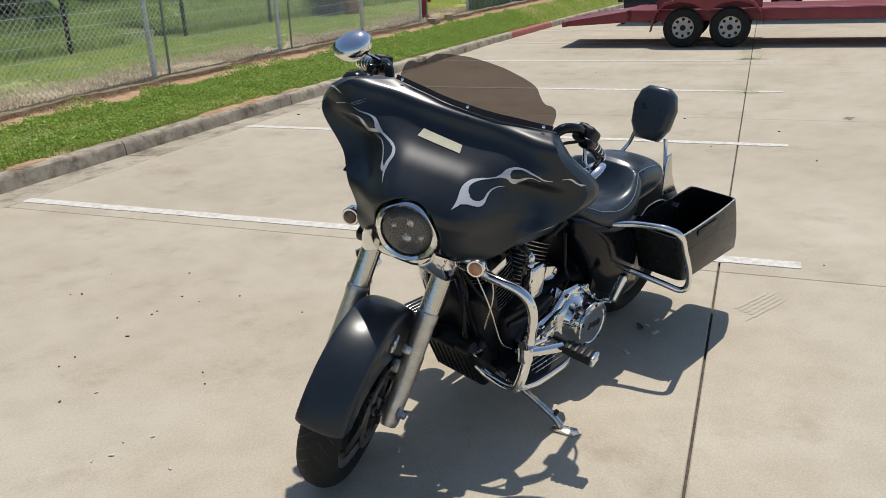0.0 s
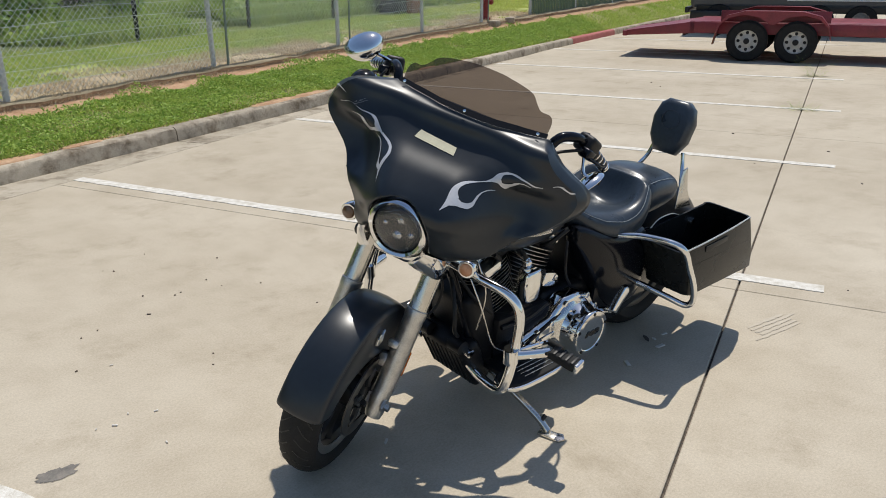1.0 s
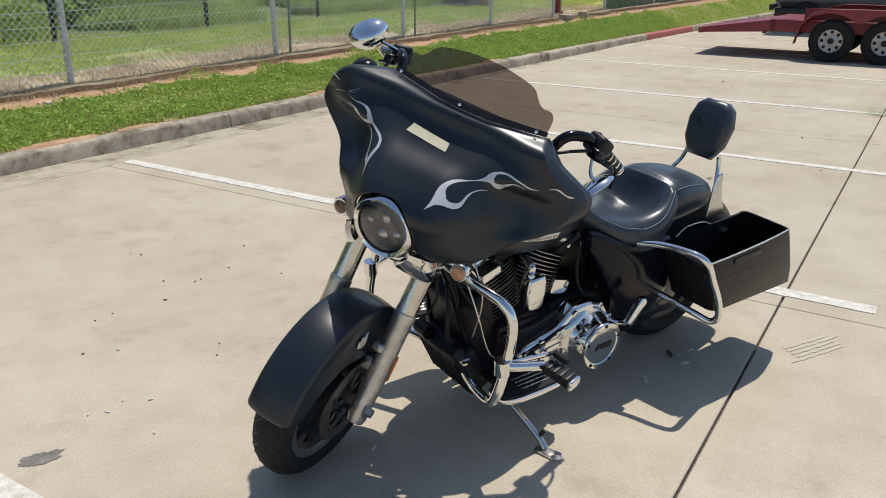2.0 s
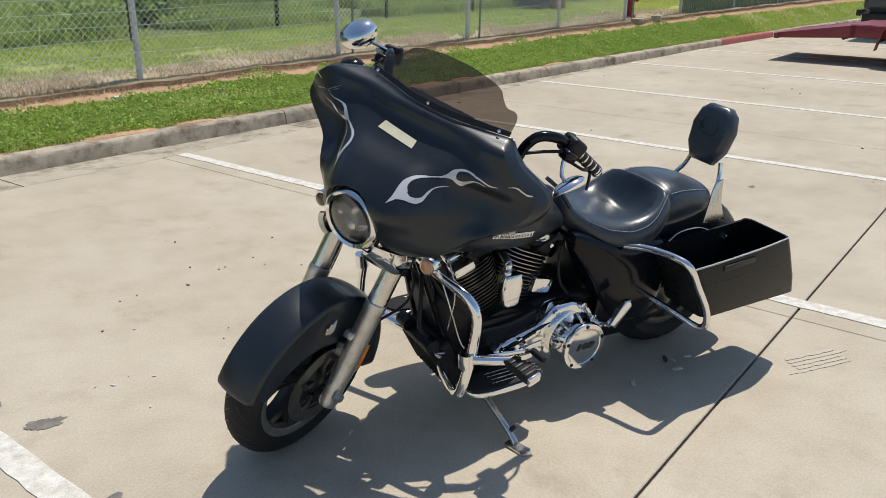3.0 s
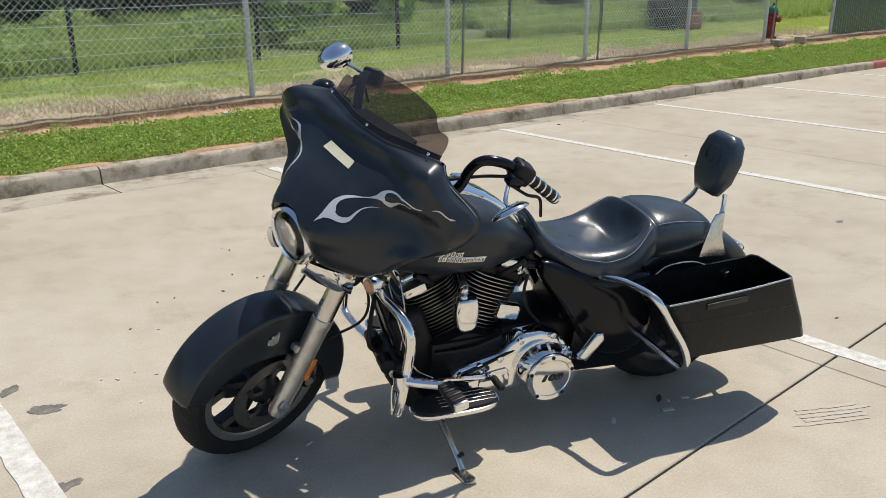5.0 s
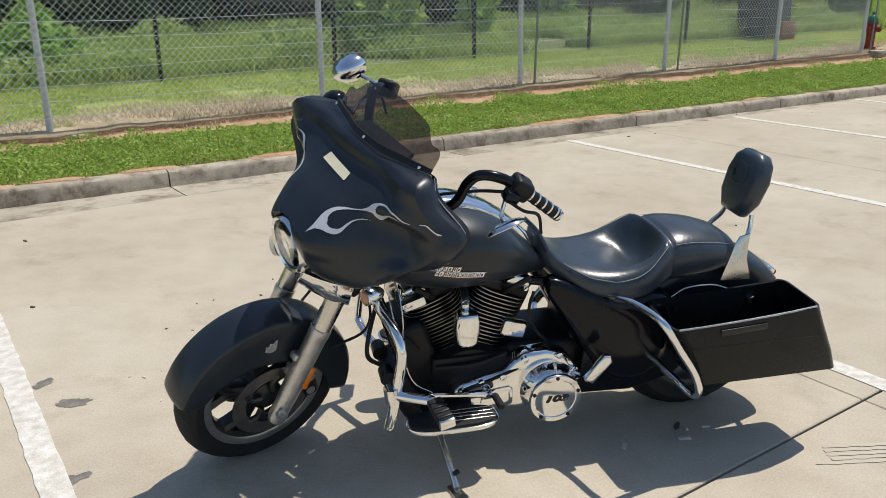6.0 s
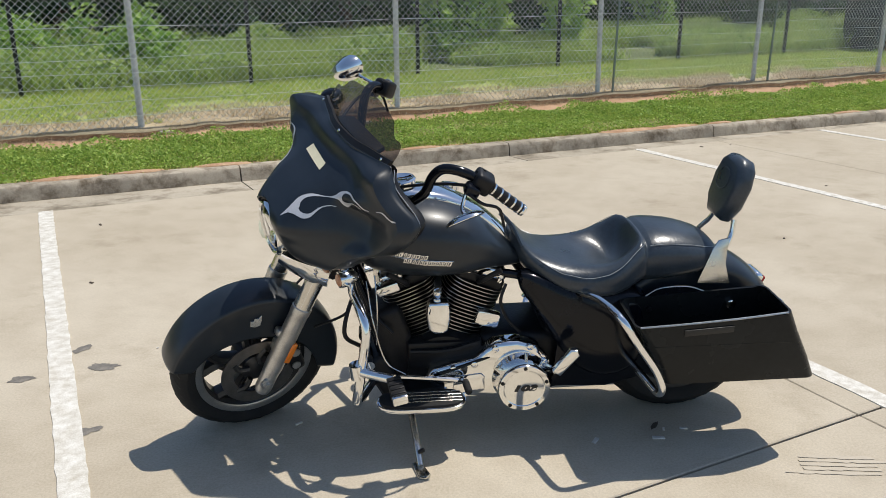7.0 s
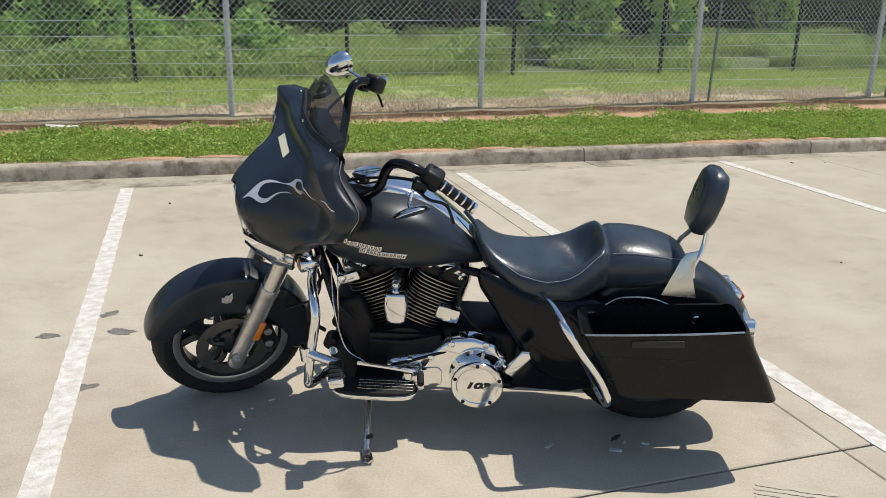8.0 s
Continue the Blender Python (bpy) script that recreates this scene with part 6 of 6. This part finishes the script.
slat = thing("slatted_fence", LOT, "chain-link fence with faded green privacy slats", "fence")
for k in range(5):
    s = 15.6 + 2.9 * k
    part("post", lathe([(0.035, -0.2), (0.035, 2.3), (0, 2.33)], (s, 6.2 + float(bend(s)), 0.5), (0, 0, 1), 10), M_GALV, slat)
_sl = rbox((0, 0, 1.1), (0.088, 0.012, 2.2), 0.003)
_first = part("slat", _sl, M_SLAT, slat, m=pose(15.7, 6.2 + float(bend(15.7)), 0.45))
for k in range(1, 125):
    s = 15.7 + 0.1 * k
    o = new("slat", _first.data)
    o.parent = slat
    o.matrix_basis = pose(s, 6.2 + float(bend(s)), 0.45 + 0.02 * math.sin(k * 1.7))


def trailer():
    t = thing("flatbed_trailer", LOT @ pose(12.3, 0.0, 0) @ Matrix.Scale(0.93, 4), "maroon tandem-axle flatbed car trailer parked on the lot", "trailer")
    W = 2.1
    def wheel(x, y):
        w = part("wheel", lathe([(0.20, -0.11), (0.33, -0.115), (0.365, -0.08), (0.365, 0.08), (0.33, 0.115), (0.20, 0.11)], (x, y, 0.365), (1, 0, 0), 36, closed=True), M_RUBBER, t, "black trailer tyre")
        part("steel_rim", lathe([(0, -0.09), (0.06, -0.085), (0.12, -0.045), (0.185, -0.05), (0.20, -0.10), (0.215, -0.10), (0.215, 0.1)], (x, y, 0.365), (1, 0, 0), 30), M_STEELWHEEL, w, "silver steel wheel")
        for q in range(8):
            a = q * math.pi / 4
            part("rim_hole", lathe([(0.030, -0.054), (0.030, -0.03)], (x, y + 0.15 * math.cos(a), 0.365 + 0.15 * math.sin(a)), (1, 0, 0), 8), M_BLACK, w)
        part("hub_cap", lathe([(0.055, -0.09), (0.05, -0.13), (0, -0.135)], (x, y, 0.365), (1, 0, 0), 14), M_BLACK, w)
    for x in (0.05, W - 0.05):
        for y in (0.42, -0.42):
            wheel(x, y)
    part("deck", rbox((W / 2, -2.6, 0.66), (W - 0.35, 8.2, 0.07), 0.01), M_TRAILER, t)
    for x in (0.16, W - 0.16):
        part("side_rail", rbox((x, -2.6, 0.58), (0.07, 8.2, 0.21), 0.012), M_TRAILER, t)
    tail = [(1.4, 0.69), (1.4, 0.47), (2.75, 0.40), (2.75, 0.49)]
    for x in (0.16, W - 0.16):
        part("tail_rail", prism(tail, x - 0.035, x + 0.035, 0.006, axis="x"), M_TRAILER, t)
    part("tail_deck", prism([(1.4, 0.69), (1.4, 0.63), (2.7, 0.43), (2.7, 0.49)], 0.2, W - 0.2, 0.0, axis="x"), M_TRAILER, t)
    part("tail_bar", rbox((W / 2, 2.73, 0.44), (W - 0.2, 0.08, 0.10), 0.01), M_TRAILER, t)
    for y in (1.0, 1.6, 2.2):
        part("cross_member", rbox((W / 2, y, 0.47), (W - 0.4, 0.05, 0.09), 0.006), M_TRAILERDK, t)
    arch = [(0.98, 0.42), (0.93, 0.62), (0.78, 0.77), (0.52, 0.84), (0.25, 0.80), (0.08, 0.70), (0, 0.66), (-0.08, 0.70), (-0.25, 0.80), (-0.52, 0.84), (-0.78, 0.77), (-0.93, 0.62), (-0.98, 0.42)]
    outer = [(0.99, 0.42), (0.95, 0.64), (0.80, 0.82), (0.5, 0.90), (0, 0.905), (-0.5, 0.90), (-0.80, 0.82), (-0.95, 0.64), (-0.99, 0.42)]
    for x in (-0.10, W + 0.10):
        sgn = 1 if x < 1 else -1
        part("fender_skirt", prism(outer + arch[::-1], x - 0.006, x + 0.006, 0.0, axis="x"), M_TRAILER, t)
        rings = [[(x, a, b) for a, b in outer], [(x + sgn * 0.30, a, b) for a, b in outer]]
        part("fender_top", loft(bmesh.new(), rings, cap=False, closed=False), M_TRAILER, t)
        part("mud_flap", rbox((x + sgn * 0.1, 1.0, 0.40), (0.2, 0.02, 0.22), 0.004, (12, 0, 0)), M_RUST, t)
    part("inner_wheel_box", rbox((0.28, 0, 0.72), (0.02, 1.9, 0.35), 0.004), M_TRAILER, t)
    part("axle", lathe([(0.04, 0), (0.04, W)], (0, 0.42, 0.365), (1, 0, 0), 10), M_TRAILERDK, t)
    part("axle", lathe([(0.04, 0), (0.04, W)], (0, -0.42, 0.365), (1, 0, 0), 10), M_TRAILERDK, t)


trailer()


def camper():
    c = thing("camper_trailer", LOT @ pose(18.3, 1.1, 0), "dark grey travel trailer with black trim parked behind", "camper")
    part("body_shell", rbox((1.2, -3.2, 1.85), (2.4, 9.0, 2.5), 0.12, segs=3), M_CAMPER, c)
    part("lower_skirt", rbox((1.2, -3.2, 0.62), (2.36, 8.7, 0.22), 0.03), M_CAMPERDK, c)
    part("stripe", rbox((-0.004, -4.2, 0.80), (0.02, 6.6, 0.035), 0.004), M_WHITE, c, "white trim strip")
    for y in (-1.6, -2.5, 0.6):
        w = part("wheel", lathe([(0.19, -0.1), (0.33, -0.1), (0.35, -0.06), (0.35, 0.1), (0.19, 0.1)], (0.05, y, 0.35), (1, 0, 0), 28, closed=True), M_RUBBER, c)
        part("rim", lathe([(0, -0.03), (0.05, -0.03), (0.17, -0.07), (0.19, -0.10), (0.2, -0.10), (0.2, 0.1)], (0.05, y, 0.35), (1, 0, 0), 20), M_ALLOY, w, "bright alloy rim")
    for y in (-5.0, 0.2):
        win = part("window", rbox((-0.01, y, 2.1), (0.03, 1.2, 0.6), 0.02), M_CAMPERDK, c)
    part("step_box", rbox((0.0, 0.9, 0.45), (0.3, 0.7, 0.2), 0.02), M_CAMPERDK, c)
    part("bumper", rbox((1.2, 1.38, 0.55), (2.2, 0.1, 0.14), 0.02), M_CAMPERDK, c)


camper()


# ---- litter, stains and tufts on the lot ----
def stain(s, n, r, seed):
    r2 = random.Random(seed)
    bm = bmesh.new()
    c = bm.verts.new((0, 0, 0.0045))
    N = 40
    vs = []
    for i in range(N):
        a = 2 * math.pi * i / N
        k = r * (0.80 + 0.50 * noise.noise(Vector((math.cos(a) * 1.6, math.sin(a) * 1.6, seed * 1.7))) + 0.22 * noise.noise(Vector((math.cos(a) * 5, math.sin(a) * 5, seed)))) 
        vs.append(bm.verts.new((k * math.cos(a), 0.5 * k * math.sin(a), 0.002)))
    for i in range(N):
        bm.faces.new((c, vs[i], vs[(i + 1) % N]))
    tagged(part("oil_stain", bm, M_OIL, None, m=LOT @ pose(s, n, 0, 0, 0, r2.uniform(-30, 30))), "dark dried oil spot on the concrete", "stain", "oil spots", "structure")


for k, (s, n, r) in enumerate(((-1.23, 1.02, 0.085), (-1.30, 1.27, 0.07), (-1.55, 1.05, 0.07), (-1.9, 0.7, 0.09), (-1.33, 0.45, 0.06), (-2.0, 1.6, 0.08), (-2.2, 2.5, 0.07), (5.8, -1.75, 0.10), (3.6, 0.1, 0.05))):
    stain(s, n, r, k + 1)


def tuft(s, n, h, count, seed):
    g = np.random.default_rng(seed)
    a, r = g.uniform(0, 6.28, count), g.uniform(0, 0.12, count)
    x, y = r * np.cos(a), r * np.sin(a)
    b = g.uniform(0, 6.28, count)
    hh = h * g.uniform(0.4, 1.2, count)
    v = np.stack([np.stack([x - .006, y, 0 * x], 1), np.stack([x + .006, y, 0 * x], 1), np.stack([x * 2 + np.cos(b) * hh * .6, y * 2 + np.sin(b) * hh * .6, hh], 1)], 1)
    ob = raw("weed_tuft", v.reshape(-1, 3).tolist(), np.arange(count * 3).reshape(-1, 3).tolist(), M_TALL, m=LOT @ pose(s, n, -0.005))
    tagged(ob, "dry weed tuft growing in the pavement joint", "weed", "joint weeds")


tuft(10.6, -0.79, 0.28, 120, 1)
tuft(7.3, -0.79, 0.14, 60, 2)
tuft(7.45, -0.70, 0.10, 50, 3)
tuft(12.4, -0.79, 0.2, 60, 4)


def leaf_clump(s, n, seed):
    """Dead leaves and stems caught at the foot of the kerb."""
    g = np.random.default_rng(seed)
    c = np.stack([g.normal(0, 0.07, 14), g.normal(0, 0.022, 14), g.uniform(0.012, 0.04, 14)], 1)
    v, f = leaves(c, g.uniform(0.01, 0.03, 14), 7, 0.022, seed)
    tagged(raw("leaf_clump", v, f, M_DEADLEAF, m=LOT @ pose(s, n, 0)), "clump of dead leaves against the kerb", "leaves", "kerbside leaves")


leaf_clump(4.95, 4.60, 1)
leaf_clump(5.25, 4.58, 2)
leaf_clump(8.9, 4.42, 3)


def litter():
    r2 = random.Random(3)
    for k in range(26):
        s, n = r2.uniform(-3, 9), r2.uniform(-1.5, 4.4)
        d = r2.uniform(0.005, 0.014)
        bm = rbox((0, 0, d * 0.3), (d * r2.uniform(1, 3), d, d * 0.6), d * 0.2, (0, 0, r2.uniform(0, 180)))
        tagged(part("debris", bm, M_BARK, None, m=LOT @ pose(s, n, 0.0)), "tiny dark twig or pebble on the concrete", "debris", "specks on the lot")
    for s, n, d in ((-0.20, 6.02, 0.14), (1.9, 5.75, 0.10), (12.9, 4.28, 0.16), (9.6, 5.6, 0.1), (-2.1, 6.0, 0.3)):
        bm = rbox((0, 0, 0.012), (d, d * 0.45, 0.025), 0.006, (4, 3, 15))
        tagged(part("litter_scrap", bm, M_PAPER, None, m=LOT @ pose(s, n + float(bend(s)) * (n > 4.4), float(ground_z(s, n + bend(s))) + 0.01 if n > 4.7 else 0.0)), "pale scrap of litter on the verge", "litter")
    # pebbles and grit in front of the machine, pale chips in its shade
    for s, n, d in ((0.18, 2.38, 7), (0.2, 2.32, 13), (0.48, 2.38, 8), (0.61, 1.95, 11), (0.32, 1.77, 11), (0.13, 1.77, 9), (0.09, 1.77, 10), (0.01, 1.91, 12), (-0.38, 1.79, 9), (-0.47, 1.79, 10), (-0.7, 1.55, 11), (-0.33, 1.15, 9), (-0.41, 1.08, 8), (0.41, 1.48, 10), (0.32, 1.06, 9), (0.29, 1.64, 7), (1.6, -1.3, 9), (0.55, -1.6, 8)):
        d *= 0.0007
        bm = rbox((0, 0, d * 0.3), (d * r2.uniform(1, 1.8), d, d * 0.7), d * 0.25, (0, 0, r2.uniform(0, 180)))
        tagged(part("pebble", bm, M_BARK, None, m=LOT @ pose(s, n, 0.0)), "tiny dark pebble on the concrete", "pebble", "pebbles on the lot")
    for s, n, d in ((0.69, -0.56, 0.03), (0.56, -0.57, 0.045), (0.34, -0.48, 0.04), (0.62, -0.53, 0.02), (-0.60, 1.46, 0.014), (-0.93, 1.08, 0.02), (-0.79, 1.02, 0.016), (-0.93, 0.83, 0.014), (-0.98, 1.12, 0.012), (-0.85, 1.10, 0.012)):
        bm = rbox((0, 0, 0.003), (d, d * 0.4, 0.005), 0.0012, (0, 0, r2.uniform(0, 180)))
        tagged(part("pale_chip", bm, M_PAPER, None, m=LOT @ pose(s, n, 0.0)), "small pale chip lying on the concrete", "debris", "pale chips on the lot")
    leaf = bmesh.new()
    pts = [leaf.verts.new((x, y, 0.006 + 0.006 * abs(y) / 0.03)) for x, y in ((-0.035, 0), (-0.01, -0.011), (0.02, -0.008), (0.04, 0), (0.015, 0.010), (-0.015, 0.009))]
    leaf.faces.new(pts)
    tagged(part("dead_leaf", leaf, M_BARK, None, m=LOT @ pose(0.60, -0.50, 0, 0, 0, 30)), "dry brown leaf in the shade of the machine", "leaf")
    # tread prints of a turning tyre: a fan of broken scuffs
    marks = bmesh.new()
    for k in range(5):
        t = r2.uniform(0.0, 0.2)
        end = r2.uniform(0.8, 1.0)
        rows = []
        while t < end:
            x, y = 0.86 + 0.35 * t - 0.016 * k, -0.86 - 0.20 * t - 0.020 * k
            w = 0.011 * r2.uniform(0.5, 1.1) * math.sin(math.pi * min(1.0, max(0.05, (t + 0.05) / 1.1))) ** 0.5
            rows.append((marks.verts.new((x - 0.5 * w, y - 0.87 * w, 0.0022)), marks.verts.new((x + 0.5 * w, y + 0.87 * w, 0.0022))))
            t += 0.05
        for p, q in zip(rows, rows[1:]):
            marks.faces.new((p[0], q[0], q[1], p[1]))
    tagged(part("tyre_mark", marks, M_SCUFF, None, smooth=False, m=LOT), "faint dark tyre scuff on the concrete", "tyre mark", kind="structure")
    chip = rbox((0, 0, 0.003), (0.03, 0.008, 0.006), 0.001, (0, 0, 40))
    tagged(part("paint_chip", chip, M_PAPER, None, m=pose(-0.604, -0.101, 0)), "small white chip lying beside the wheel", "debris")


litter()


def soil_spill(s, n, r, seed):
    """A low irregular mound of red soil washed over the kerb's back edge."""
    bm = bmesh.new()
    rings = []
    for q, (k, h) in enumerate(((1.0, -0.02), (0.8, 0.006), (0.5, 0.014), (0.1, 0.018))):
        rings.append([(r * k * 1.9 * math.cos(a) * (0.7 + 0.6 * abs(noise.noise(Vector((math.cos(a), math.sin(a), seed))))), 0.42 * r * k * math.sin(a) * (0.7 + 0.6 * abs(noise.noise(Vector((math.sin(a), math.cos(a), seed))))), h) for a in (2 * math.pi * i / 20 for i in range(20))])
    loft(bm, rings)
    o = float(bend(s))
    tagged(part("soil_spill", bm, M_SOIL, None, m=LOT @ pose(s, n + o, 0.126, 0, 0, -1.6)), "red soil washed over the back edge of the kerb", "soil", "soil spills", "structure")


for k, (s, r) in enumerate(((-1.2, 0.24), (-0.6, 0.16), (0.1, 0.2), (1.35, 0.3), (2.1, 0.18), (4.7, 0.34), (5.35, 0.3), (6.1, 0.16), (8.3, 0.2))):
    soil_spill(s, 4.80, r, k)

# ---- pavement slabs, gutter and kerb stones ----
pavement = tagged(new("pavement"), "pale concrete parking lot of jointed slabs", "pavement", kind="structure")
pavement.matrix_basis = LOT
S_CUT = [1.375 + 4.27 * k for k in range(-8, 9)]
N_CUT = [4.20, -0.79, -5.8, -10.8, -15.8, -22.0]
for i in range(len(S_CUT) - 1):
    for j in range(len(N_CUT) - 1):
        a, b, c, d = S_CUT[i] + 0.0025, S_CUT[i + 1] - 0.0025, N_CUT[j + 1] + (0.005 if j < 4 else 0), N_CUT[j] - (0.005 if j else 0.002)
        bm = bmesh.new()
        rbox(((a + b) / 2, (c + d) / 2, -0.03), (b - a, d - c, 0.06), 0.004, bm=bm, segs=1)
        part("slab", bm, M_SLAB, pavement, smooth=False)
kerb = tagged(new("kerb"), "weathered concrete kerb stones along the verge", "kerb", kind="structure")
kerb.matrix_basis = LOT
K_CUT = [0.232 + 2.82 * k for k in range(-6, 14)]
for i in range(len(K_CUT) - 1):
    a, b = K_CUT[i] + 0.006, K_CUT[i + 1] - 0.006
    bm = bmesh.new()
    rings = []
    for q in range(33):
        s = a + (b - a) * q / 32
        o = float(bend(s)) + 0.008 * noise.noise(Vector((s * 3, 1, 1)))
        w = 0.006 * noise.noise(Vector((s * 6, 2, 2))) - 0.012 * max(0.0, noise.noise(Vector((s * 4.5, 7, 2))) - 0.25)
        rings.append([(s, o + 4.645, -0.04), (s, o + 4.658 + w, 0.08), (s, o + 4.668, 0.108 + w), (s, o + 4.69, 0.122), (s, o + 4.79, 0.126 + w), (s, o + 4.815, 0.115), (s, o + 4.815, -0.04)])
    loft(bm, rings)
    part("kerb_stone", bm, M_KERBRED if 12.0 < a < 16.5 else M_KERB, kerb)
    bm = bmesh.new()
    rings = []
    for q in range(7):
        s = a + (b - a) * q / 6
        o = float(bend(s))
        rings.append([(s, 4.205, -0.05), (s, 4.205, -0.002), (s, max(4.21, o + 4.65), -0.012), (s, max(4.21, o + 4.65), -0.05)])
    if a < 14:
        loft(bm, rings)
        part("gutter_slab", bm, M_GUTTER, pavement, smooth=False)
